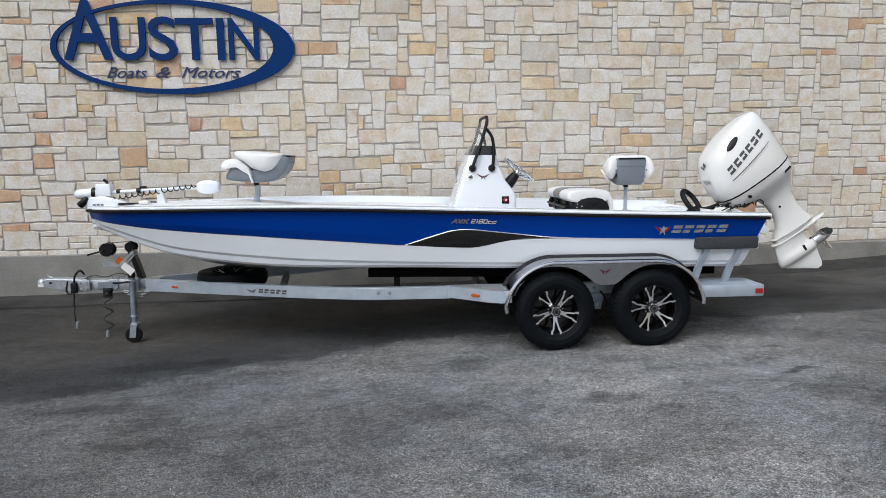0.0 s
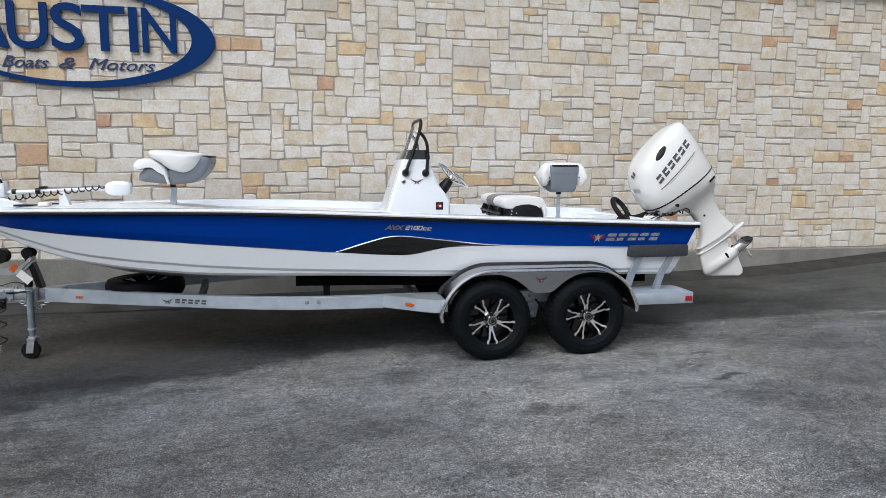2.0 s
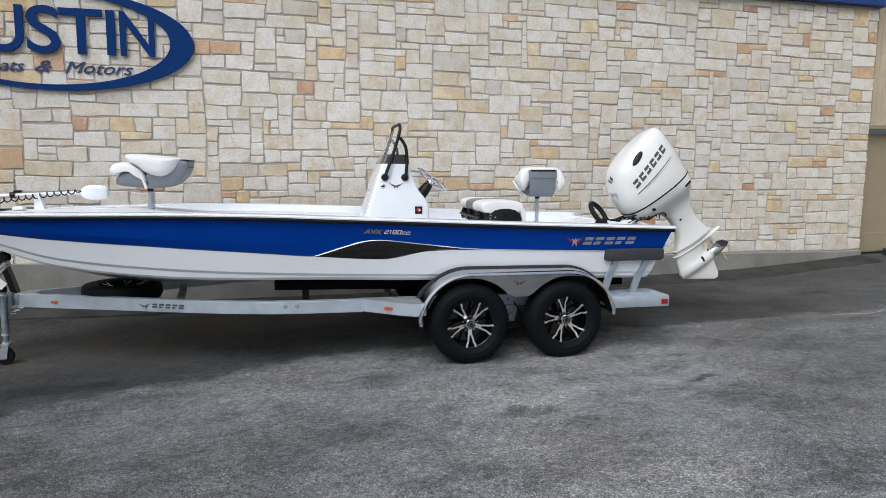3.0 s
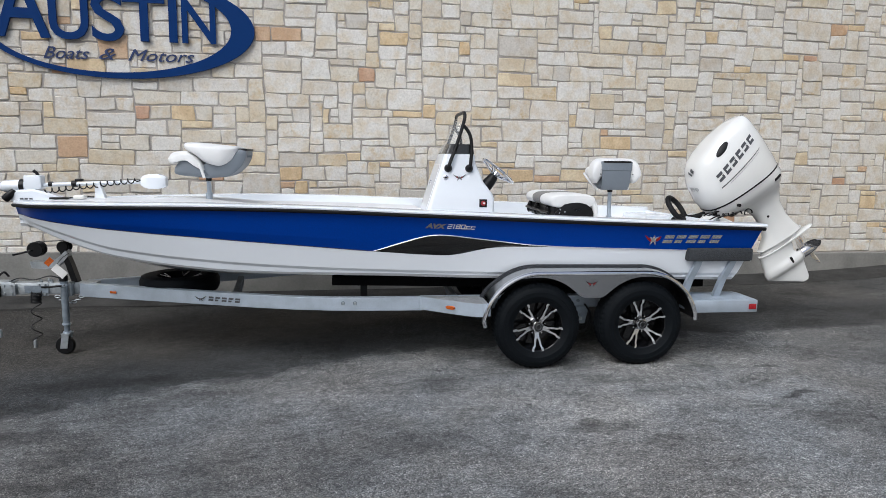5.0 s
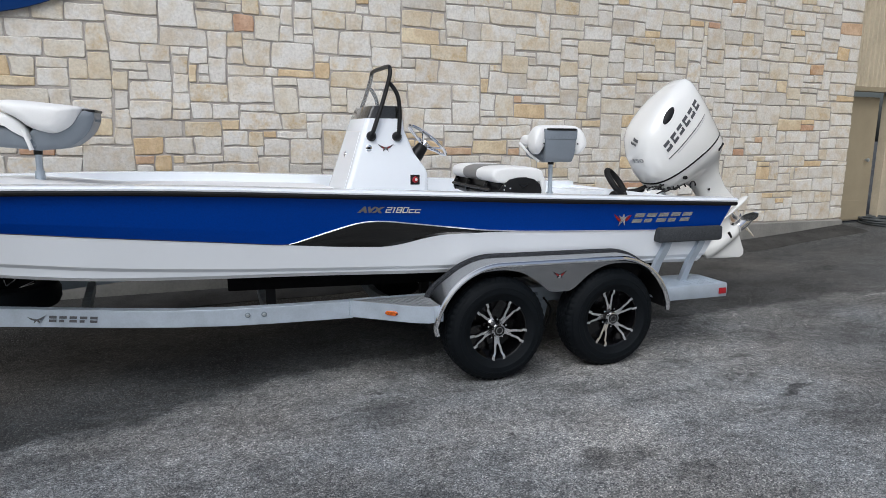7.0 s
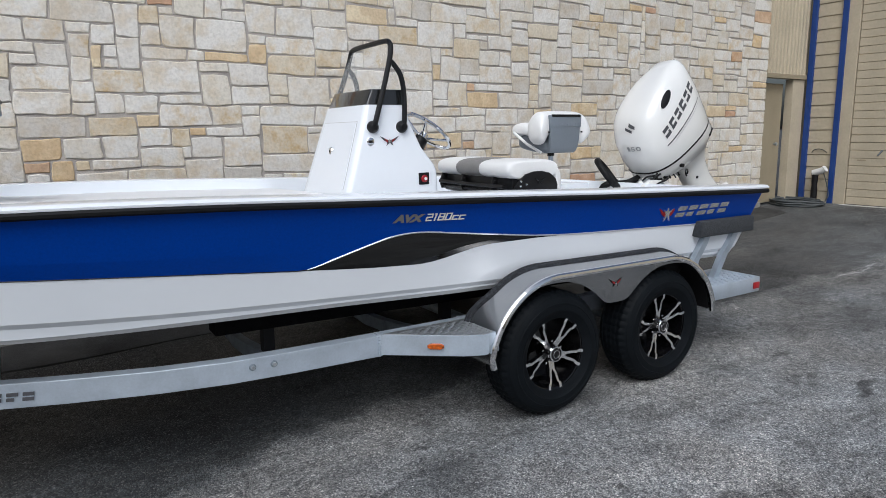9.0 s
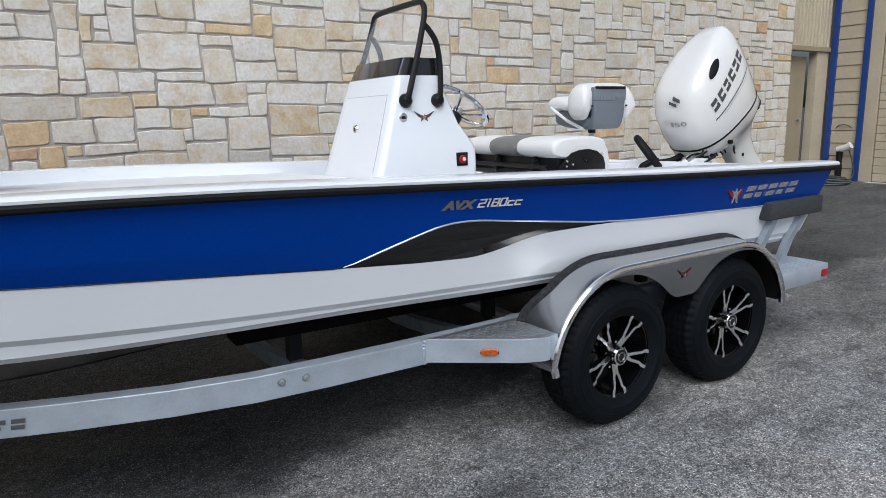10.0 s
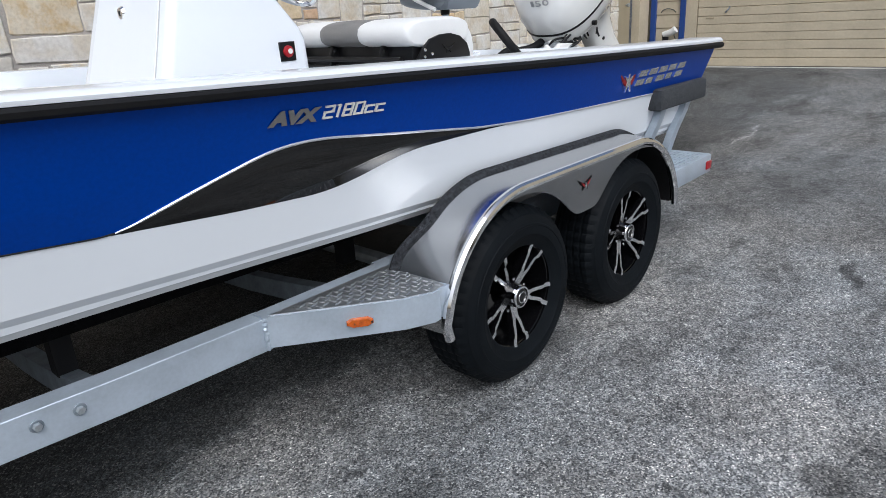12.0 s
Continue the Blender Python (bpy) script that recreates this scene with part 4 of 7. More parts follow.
def bars(parent, x0, x1, z0, z1, n, y, material, slant=0.25, gap=0.28):
    """n plain slanted blocks that stand in for a maker's lettering."""
    w = (x1 - x0) / n
    for i in range(n):
        for lo, hi, c in ((0.0, 0.40, i % 2 == 0), (0.58, 1.0, True)):
            za, zb, k = z0 + lo * (z1 - z0), z0 + hi * (z1 - z0), slant * (z1 - z0)
            a, b = x0 + w * i, x0 + w * (i + 1 - gap * (0.7 if c else 1.3))
            poly = ((a + k * lo, za), (b + k * lo, za), (b + k * hi, zb), (a + k * hi, zb))
            bm = bmesh.new()
            f = [bm.verts.new((px, y(px, pz) - 0.003, pz)) for px, pz in poly]
            r = [bm.verts.new((px, y(px, pz) + 0.003, pz)) for px, pz in poly]
            bm.faces.new(f), bm.faces.new(r[::-1])
            for j in range(4):
                q = (j + 1) % 4
                bm.faces.new((f[j], r[j], r[q], f[q]))
            part("mark_block", bm, material, parent, "", 0)


def build_trailer():
    t = base("boat_trailer", 1.0, CY, ground_z(1.9, 5.5), "aluminium tandem axle boat trailer with chrome fenders", "trailer")
    for s in (-1, 1):
        p = rail_path(s)
        bm = bmesh.new()
        rows = []
        for x, y in p:
            z0, z1 = (float(np.interp(x, (-2.43, -0.36, 0.6), z)) for z in ((0.350, 0.379, 0.381), (0.468, 0.484, 0.490)))
            rows.append([(x, y - s * d, z) for d, z in ((0.002, z0), (0.0, z0 + 0.002), (0.0, z1 - 0.002), (0.002, z1), (0.070, z1), (0.072, z1 - 0.002), (0.072, z0 + 0.002), (0.070, z0))])
        loft(bm, rows)
        part("side_rail", bm, ALU, t, "long aluminium side rail")
        # step ahead of the wheels
        yw, yc, yo, yi = CY + s * 0.984, CY + s * 1.245, CY + s * 1.288, CY + s * 0.93
        poly = [(0.58, yw), (0.925, yc), (1.02, yo), (1.05, yo - s * 0.002), (1.14, yi), (0.58, yi)]
        part("step", plate_prism(bmesh.new(), poly, 0.392, 0.497), ALU, t, "aluminium step ahead of fender")
        part("step_end", bm_box(1.05, 1.115, *sorted((yo - s * 0.29, yo - s * 0.004)), 0.395, 0.499, 0.004), ALU, t, "aluminium end cap of the step")
        tread = [(0.60, yw + s * 0.004), (0.925, yc - s * 0.008), (1.02, yo - s * 0.008), (1.085, yo - s * 0.012), (1.132, CY + s * 0.99), (0.95, CY + s * 0.985)]
        bm = plate_prism(bmesh.new(), tread, 0.497, 0.500)
        tread_plate(bm, tread, 0.500)
        part("tread_plate", bm, TREAD, t, "diamond tread plate on the step", 20)
        bm = bmesh.new()
        rnd = random.Random(3)
        tube(bm, [(0.583 + rnd.uniform(-0.002, 0.002), yw + s * 0.003, 0.385 + 0.008 * k) for k in range(15)], 0.007, 7, True, [0.006 + 0.003 * (k % 2) for k in range(15)])
        part("weld_bead", bm, ALU, t, "rough weld bead")
        bm = bmesh.new()
        loft(bm, [[(-0.042 * k, -0.002 - d, 0.0155 * q) for k, q in ((-1, -0.4), (-0.62, -1), (0.62, -1), (1, -0.4), (1, 0.4), (0.62, 1), (-0.62, 1), (-1, 0.4))] if d < 0.012 else [(-0.036 * k, -0.002 - d, 0.012 * q) for k, q in ((-1, -0.4), (-0.62, -1), (0.62, -1), (1, -0.4), (1, 0.4), (0.62, 1), (-0.62, 1), (-1, 0.4))] for d in (0.0, 0.008, 0.014)])
        ang = math.atan2(yc - yw, 0.345)
        flip = Matrix.Rotation(math.pi, 4, "Z") if s > 0 else Matrix.Identity(4)
        bmesh.ops.transform(bm, matrix=Matrix.Translation((0.812, yw + (yc - yw) * 0.672, 0.443)) @ Matrix.Rotation(ang, 4, "Z") @ flip, verts=bm.verts[:])
        marker = part("side_marker", bm, AMBER, t, "amber side marker light")
        for k in (-0.026, 0.026):
            ax, ay = 0.812 + k * math.cos(ang), yw + (yc - yw) * 0.672 + k * math.sin(ang)
            part("marker_screw", lathe(bmesh.new(), [(0.001, s * 0.019), (0.004, s * 0.019), (0.004, s * 0.01), (0.001, s * 0.01)], (ax, ay, 0.443), "y", 8), PLASTIC, marker)
        # inner frame behind the step, running past the wheels
        part("axle_rail", beam(bmesh.new(), (1.1, CY + s * 0.93), (3.36, CY + s * 0.93), 0.385, 0.49, 0.385, 0.49, 0.07), ALU, t)
        # rear step
        part("rear_step", bm_box(2.80, 3.38, *(sorted((CY + s * 0.94, CY + s * 1.262))), 0.39, 0.492, 0.006), ALU, t, "aluminium rear step box")
        grip = [(2.82, CY + s * 0.955), (3.37, CY + s * 0.955), (3.37, CY + s * 1.252), (2.82, CY + s * 1.252)]
        bm = plate_prism(bmesh.new(), grip, 0.492, 0.4945)
        for k in range(11):
            yr = CY + s * (0.972 + 0.026 * k)
            for m in range(9):
                box(bm, 2.835 + 0.058 * m, 2.884 + 0.058 * m, yr - 0.006, yr + 0.006, 0.4940, 0.4990)
        part("grip_plate", bm, ALU, t, "ribbed aluminium grip plate on the rear step", 20)
        part("rear_reflector", bm_box(3.30, 3.365, *(sorted((CY + s * 1.262, CY + s * 1.272))), 0.415, 0.46, 0.004), RED_LENS, t, "red side reflector")
        # fender
        line = fender_line()
        yo = CY + s * 1.30

        def inner(x, z):
            """The fender's inner edge: tucked in at its feet, clear of the hull on top."""
            k = min(1.0, max(0.0, (z - 0.52) / 0.14))
            return CY + s * (1.035 + (side_hw(x, 0.76) + 0.03 - 1.035) * k * k * (3 - 2 * k))

        bm = bmesh.new()
        rows = []
        for i, (x, z) in enumerate(line):
            a, b = line[max(0, i - 1)], line[min(len(line) - 1, i + 1)]
            d = Vector((b[0] - a[0], 0, b[1] - a[1])).normalized()
            nn = Vector((-d.z, 0, d.x))
            P, yi = Vector((x, 0, z)), inner(x, z)
            rows.append([P + nn * h + Vector((0, y, 0)) for y, h in ((yi, 0.014), (yi + s * 0.06, 0.011), (yo - s * 0.06, 0.006), (yo - s * 0.012, 0.0), (yo, -0.012), (yo - s * 0.002, -0.016), (yo - s * 0.014, -0.006), (yo - s * 0.06, 0.0), (yi, 0.014))])
        loft(bm, rows)
        fen = part("fender", bm, STEEL, t, "polished stainless tandem fender")
        # a black sheet added under the arch to stand in for its shade
        bm = bmesh.new()
        rows = []
        for i, (x, z) in enumerate(line):
            a, b = line[max(0, i - 1)], line[min(len(line) - 1, i + 1)]
            d = Vector((b[0] - a[0], 0, b[1] - a[1])).normalized()
            nn, yi = Vector((-d.z, 0, d.x)), inner(x, z)
            rows.append([Vector((x, y, z)) + nn * h for y, h in ((yi + s * 0.004, -0.002), (yi + s * 0.004, -0.10), (yi + s * 0.012, -0.10), (yi + s * 0.012, -0.010), (yo - s * 0.02, -0.018), (yo - s * 0.02, -0.012))])
        loft(bm, rows)
        part("fender_liner", bm, RUBBER, fen, "black sheet standing in for shade under the fender", 30)
        bm = bmesh.new()
        tube(bm, [(x, yo, z - 0.014) for x, z in line], 0.018, 10)
        part("rolled_edge", bm, CHROME, fen, "bright rolled fender edge")
        bm = bmesh.new()
        rows = []
        for i, (x, z) in enumerate(line):
            a, b = line[max(0, i - 1)], line[min(len(line) - 1, i + 1)]
            d = Vector((b[0] - a[0], 0, b[1] - a[1])).normalized()
            nn = Vector((-d.z, 0, d.x))
            P, yi = Vector((x, 0, z)), inner(x, z)
            rows.append([P + nn * h + Vector((0, y, 0)) for y, h in ((yi - s * 0.012, 0.0), (yi - s * 0.012, 0.024), (yi - s * 0.002, 0.031), (yi + s * 0.022, 0.024), (yi + s * 0.030, 0.008))])
        loft(bm, rows)
        part("splash_strip", bm, SPLASH, fen, "black speckled rubber strip along the inner edge")
        # skirt plate hanging between the tyres
        a, b = HUBS
        top_z = lambda x: float(np.interp(x, [q[0] for q in line], [q[1] for q in line])) - 0.014

        def hem(x):
            d = min(abs(x - a), abs(x - b))
            arc = HUB_Z + math.sqrt(max(0.0, 0.405 ** 2 - d * d))
            k = 0.03
            low_edge = k * math.log(math.exp(arc / k) + math.exp(0.535 / k))
            out = max(0.0, a - x, x - b) / 0.24
            return low_edge + (top_z(x) - 0.003 - low_edge) * out ** 1.5

        xs = [a - 0.24 + (b - a + 0.48) * i / 72 for i in range(73)]
        bm = bmesh.new()
        loft(bm, [[(x, yo - s * 0.002, top_z(x) + 0.006), (x, yo - s * 0.002, min(top_z(x) - 0.002, hem(x))), (x, yo - s * 0.007, min(top_z(x) - 0.002, hem(x))), (x, yo - s * 0.007, top_z(x) + 0.006)] for x in xs])
        part("fender_skirt", bm, STEEL, fen, "brushed skirt plate between the tyres", 30)
        # inner arch wall behind the tyres
        part("badge", bird(bmesh.new(), 1.925, 0.655, 0.105, yo - 0.002 if s < 0 else yo - 0.004), RUBBER, fen, "dark winged badge", 0)
        yb = yo + s * 0.004
        for g in (-1, 1):
            part("badge_wing", prism(bmesh.new(), [(1.925 + g * u, 0.652 + v) for u, v in ((0.010, 0.0), (0.034, 0.014), (0.024, -0.002), (0.012, -0.010))], yb - 0.001, yb + 0.001), DECAL_RED, fen, "small dark red wing", 0)
        part("badge_star", prism(bmesh.new(), [(1.925 + u * 0.011, 0.645 + v * 0.014) for u, v in ((0.0, 1.0), (0.3, 0.25), (1.0, 0.2), (0.4, -0.3), (0.6, -1.0), (0.0, -0.5), (-0.6, -1.0), (-0.4, -0.3), (-1.0, 0.2), (-0.3, 0.25))], yb - 0.0015, yb + 0.0015), DECAL_SILVER, fen, "small silver star", 0)
        # guide pad on slanted legs
        part("guide_pad", bm_box(2.77, 3.335, *(sorted((CY + s * 1.14, CY + s * 1.222))), 0.812, 0.920, 0.018), PAD, t, "dark carpeted guide pad")
        for x0, x1 in ((2.775, 2.86), (3.06, 3.16)):
            bm = bmesh.new()
            rows = []
            for k, z in ((0, 0.492), (0.5, 0.66), (0.85, 0.76), (1, 0.83)):
                x = x0 + (x1 - x0) * (k ** 1.4)
                y = CY + s * (1.10 + 0.07 * k)
                rows.append([(x, y - 0.02, z), (x + 0.055, y - 0.02, z), (x + 0.055, y + 0.02, z), (x, y + 0.02, z)])
            loft(bm, rows)
            part("pad_leg", bm, ALU, t)
        # bunk under the hull with its brackets
        bm = bmesh.new()
        rows = []
        for x in (-0.15, 0.4, 1.0, 2.0, 3.2):
            y, z = CY + s * 0.62, keel_z(x) + 0.62 / half_chine(x) * (chine_z(x) - keel_z(x)) - 0.02
            rows.append([(x, y - 0.07, z - 0.075 - s * 0.0), (x, y + 0.07, z - 0.075), (x, y + 0.07, z - 0.005), (x, y - 0.07, z - 0.005)])
        loft(bm, rows)
        part("bunk", bm, CARPET, t, "black carpeted bunk board under the hull")
        # black on these brackets stands in for shade under the hull
        for x in (0.12, 1.2, 2.4):
            part("bunk_bracket", bm_box(x - 0.03, x + 0.03, CY + s * 0.62 - 0.03, CY + s * 0.62 + 0.03, 0.40, 0.54, 0.004), RUBBER, t, "", 0)
    for x, w in ((-1.1, 0.40), (0.12, 0.80), (0.98, 0.95), (2.0, 0.95), (3.2, 0.98)):
        bm = bmesh.new()
        z = 0.40
        rows = []
        for y in np.linspace(-w, w, 9):
            dz = -0.11 * (1 - abs(y / w) ** 1.4)
            rows.append([(x - 0.026, CY + y, z - 0.04 + dz), (x + 0.026, CY + y, z - 0.04 + dz), (x + 0.026, CY + y, z + 0.035 + dz), (x - 0.026, CY + y, z + 0.035 + dz)])
        loft(bm, rows)
        part("cross_member", bm, GALV_DARK, t, "galvanised cross member darkened for shade under the boat")
    for s in (-1, 1):
        ys = sorted((CY + s * 0.975, CY + s * 1.0))
        hanger = part("spring_hanger", prism(bmesh.new(), [(1.86, 0.40), (2.02, 0.40), (1.985, 0.25), (1.895, 0.25)], ys[0], ys[1], 0.003), GALV_DARK, t, "dark galvanised spring hanger between the axles")
        part("hanger_bolt", lathe(bmesh.new(), [(0.002, s * 0.03), (0.014, s * 0.03), (0.016, s * 0.012), (0.016, 0.0), (0.002, 0.0)], (1.94, CY + s * 1.0, 0.30), "y", 8), GALV, hanger)
        part("rail_bolt", lathe(bmesh.new(), [(0.002, s * 0.02), (0.012, s * 0.02), (0.014, s * 0.008), (0.014, 0.0), (0.002, 0.0)], (1.93, CY + s * 0.965, 0.445), "y", 8), GALV_DARK, t)
        bm = bmesh.new()
        tube(bm, curve_pts([(1.98, CY + s * 0.99, 0.42), (2.03, CY + s * 1.01, 0.33), (1.99, CY + s * 1.0, 0.20), (1.90, CY + s * 0.98, 0.17)]), 0.009, 6)
        part("brake_hose", bm, PLASTIC, t, "black brake hose")
    for x in HUBS:
        bm = bmesh.new()
        tube(bm, [(x, CY - 1.0, HUB_Z - 0.02), (x, CY + 1.0, HUB_Z - 0.02)], 0.035, 10)
        part("axle", bm, GALV, t)
        for s in (-1, 1):
            wheel(t, x, CY + s * 1.272, HUB_Z + (0.006 if x > 2 else 0), s, math.pi if x < 2 else 0.17)
    build_tongue(t)
    return t


def build_tongue(t):
    """The drawbar with coupler, jack, winch stand and spare wheel."""
    part("drawbar", bm_box(-3.32, -2.3, CY - 0.055, CY + 0.055, 0.365, 0.470, 0.006), GALV, t, "galvanised drawbar")
    bm = bmesh.new()
    loft(bm, [[(x, CY - w, z0), (x, CY + w, z0), (x, CY + w, z1 - 0.012), (x, CY + w * 0.8, z1), (x, CY - w * 0.8, z1), (x, CY - w, z1 - 0.012)] for x, w, z0, z1 in ((-3.46, 0.042, 0.425, 0.478), (-3.42, 0.055, 0.405, 0.492), (-3.30, 0.060, 0.385, 0.492), (-3.20, 0.066, 0.362, 0.486), (-3.02, 0.066, 0.360, 0.482))])
    coupler = part("coupler", bm, GALV, t, "galvanised channel coupler")
    part("ball_socket", lathe(bmesh.new(), [(0.004, 0.055), (0.030, 0.050), (0.045, 0.030), (0.050, 0.0), (0.048, -0.022), (0.036, -0.03), (0.004, -0.03)], (-3.475, CY, 0.435), "z", 20), GALV, coupler, "round ball socket at the nose")
    part("nose_decal", bm_box(-3.50, -3.44, CY - 0.0555, CY - 0.052, 0.412, 0.438), PAPER, coupler, "small white nose decal", 0)
    bm = bmesh.new()
    tube(bm, curve_pts([(-3.36, CY, 0.485), (-3.39, CY, 0.50), (-3.42, CY, 0.515), (-3.425, CY, 0.535)]), 0.009, 8)
    part("latch", bm, GALV, coupler, "bent latch lever")
    bm = bmesh.new()
    tube(bm, [(-3.37, CY - 0.07, 0.452), (-3.37, CY + 0.07, 0.452)], 0.011, 8)
    part("latch_pin", bm, PLASTIC, coupler, "dark latch pin")
    part("plug_box", bm_box(-3.16, -3.10, CY - 0.115, CY - 0.07, 0.345, 0.455, 0.012), PLASTIC, t, "black wiring plug")
    bm = bmesh.new()
    tube(bm, curve_pts([(-3.13, CY - 0.09, 0.45), (-3.11, CY - 0.09, 0.53), (-3.065, CY - 0.08, 0.575), (-3.04, CY - 0.05, 0.53)]), 0.010, 8)
    part("plug_lead", bm, PLASTIC, t, "black plug lead")
    part("rating_plate", bm_box(-2.90, -2.70, CY - 0.0885, CY - 0.085, 0.385, 0.452, 0.001), GALV_DARK, t, "dull rating plate", 0)
    for k in range(4):
        part("top_bolt", lathe(bmesh.new(), [(0.002, 0.03), (0.007, 0.03), (0.008, 0.02), (0.014, 0.018), (0.014, 0.0), (0.002, 0.0)], (-2.78 + 0.045 * k, CY - 0.03 + 0.05 * (k % 2), 0.47), "z", 8), GALV, t)
    for k in range(5):
        part("bolt", lathe(bmesh.new(), [(0.002, -0.014), (0.014, -0.014), (0.016, -0.008), (0.016, 0.0), (0.002, 0.0)], (-3.02 + 0.12 * k, CY - 0.062 + 0.007 * (k > 0), 0.44 - 0.035 * (k % 2)), "y", 8), GALV, t, "galvanised bolt")
    part("gusset_plate", bm_box(-2.95, -2.44, CY - 0.075, CY - 0.056, 0.372, 0.462, 0.004), GALV, t, "galvanised joint plate")
    for x in (-0.050, 0.048):
        at = (x, rail_face(x) + 0.002, 0.444)
        washer = part("washer", lathe(bmesh.new(), [(0.002, -0.004), (0.0155, -0.004), (0.017, -0.002), (0.017, 0.0), (0.002, 0.0)], at, "y", 20), GALV_DARK, t, "dull zinc washer")
        part("bolt", lathe(bmesh.new(), [(0.002, -0.015), (0.0095, -0.015), (0.011, -0.012), (0.011, -0.004), (0.002, -0.004)], at, "y", 6), GALV, washer, "galvanised hex bolt")
    bm = box(bmesh.new(), -0.032, 0.032, -0.012, 0, -0.011, 0.011, 0.004)
    bmesh.ops.transform(bm, matrix=Matrix.Translation((-2.09, rail_face(-2.09), 0.413)) @ Matrix.Rotation(-0.34, 4, "Z"), verts=bm.verts[:])
    part("side_marker", bm, AMBER, t, "amber side marker light")
    part("rail_badge", bird(bmesh.new(), -1.26, 0.423, 0.10, rail_face(-1.24) - 0.014), DECAL_GREY, t, "dark grey winged mark", 0)
    bars(t, -1.195, -0.90, 0.403, 0.441, 5, rail_face, DECAL_GREY, 0.15, 0.4)
    for x0, x1, z0, z1 in ((-3.10, -2.98, 0.36, 0.475), (-2.80, -2.70, 0.355, 0.48)):
        part("clamp_plate", bm_box(x0, x1, CY - 0.084, CY - 0.074, z0, z1, 0.003), GALV, t, "galvanised clamp plate")
        for u in (0.25, 0.75):
            for z in (z0 + 0.022, z1 - 0.022):
                part("bolt", lathe(bmesh.new(), [(0.002, -0.012), (0.009, -0.012), (0.011, -0.006), (0.011, 0.0), (0.002, 0.0)], (x0 + u * (x1 - x0), CY - 0.084, z), "y", 6), GALV, t)
    for k in range(7):
        # links of the safety chain hanging off the tongue
        x, z = -2.62 + 0.034 * k, 0.37 - 0.075 * math.sin(math.pi * (k + 0.5) / 7)
        flat = k % 2
        link = [(x + 0.024 * math.cos(w), CY - 0.10 + (0.012 * math.sin(w) if flat else 0), z + (0 if flat else 0.012 * math.sin(w))) for w in np.linspace(0, 2 * math.pi, 13)]
        part("chain_link", tube(bmesh.new(), link, 0.0042, 6, False), GALV, t)
    bm = bmesh.new()
    tube(bm, curve_pts([(-3.05, CY - 0.03, 0.48), (-2.95, CY - 0.05, 0.515), (-2.83, CY - 0.05, 0.50), (-2.70, CY - 0.04, 0.53), (-2.60, CY - 0.03, 0.50)]), 0.006, 6)
    part("brake_line", bm, PLASTIC, t, "black brake line")
    # jack on the yard side
    jx, jy = -2.535, CY - 0.155
    gz = ground_z(jx, jy + 0.16)
    bm = bmesh.new()
    tube(bm, [(jx, jy, 0.52), (jx, jy, 0.10)], 0.030, 14)
    tube(bm, [(jx, jy, 0.11), (jx, jy, gz + 0.17)], 0.024, 12)
    jack = part("jack", bm, GALV_DARK, t, "galvanised tongue jack with swivel wheel")
    for z, r in ((0.47, 0.042), (0.115, 0.036), (gz + 0.20, 0.034)):
        part("jack_collar", lathe(bmesh.new(), [(0.02, -0.008), (r, -0.008), (r, 0.008), (0.02, 0.008)], (jx, jy, z), "z", 16), ALU, jack, "bright jack collar")
    part("jack_cap", lathe(bmesh.new(), [(0.002, 0.03), (0.03, 0.03), (0.035, 0.02), (0.035, -0.02), (0.002, -0.02)], (jx, jy, 0.525), "z", 14), PLASTIC, jack)
    part("jack_bracket", bm_box(jx - 0.05, jx + 0.05, jy + 0.02, CY - 0.05, 0.36, 0.48, 0.005), GALV, jack)
    for dy in (-0.045, 0.04):
        bm = bmesh.new()
        loft(bm, [[(jx - 0.03 + o, jy + dy, z), (jx + 0.03 + o, jy + dy, z), (jx + 0.03 + o, jy + dy + 0.006, z), (jx - 0.03 + o, jy + dy + 0.006, z)] for z, o in ((gz + 0.06, -0.02), (gz + 0.19, 0.0))])
        part("caster_fork", bm, GALV, jack, "", 0)
    part("fork_plate", bm_box(jx - 0.035, jx + 0.035, jy - 0.05, jy + 0.05, gz + 0.185, gz + 0.195), GALV, jack, "", 0)
    part("caster_wheel", lathe(bmesh.new(), [(0.01, -0.03), (0.05, -0.03), (0.075, -0.028), (0.082, -0.015), (0.083, 0.0), (0.082, 0.015), (0.075, 0.028), (0.05, 0.03), (0.01, 0.03)], (jx - 0.02, jy, gz + 0.083), "y", 28), PLASTIC, jack, "black swivel wheel")
    part("wheel_hub", lathe(bmesh.new(), [(0.004, -0.042), (0.014, -0.042), (0.018, -0.03), (0.018, 0.03), (0.014, 0.042), (0.004, 0.042)], (jx - 0.02, jy, gz + 0.083), "y", 12), GALV, jack)
    bm = bmesh.new()
    tube(bm, curve_pts([(jx + 0.02, jy - 0.03, 0.47), (jx - 0.12, jy - 0.06, 0.46), (jx - 0.14, jy - 0.1, 0.47)]), 0.009, 8)
    part("crank", bm, PLASTIC, jack, "black jack crank handle")
    # winch stand
    bm = bmesh.new()
    loft(bm, [[(x - 0.026, CY - 0.04, z), (x + 0.026, CY - 0.04, z), (x + 0.026, CY + 0.04, z), (x - 0.026, CY + 0.04, z)] for x, z in ((-2.49, 0.47), (-2.535, 0.63), (-2.585, 0.77))])
    stand = part("winch_stand", bm, PLASTIC, t, "black winch stand post", 20)
    bm = bmesh.new()
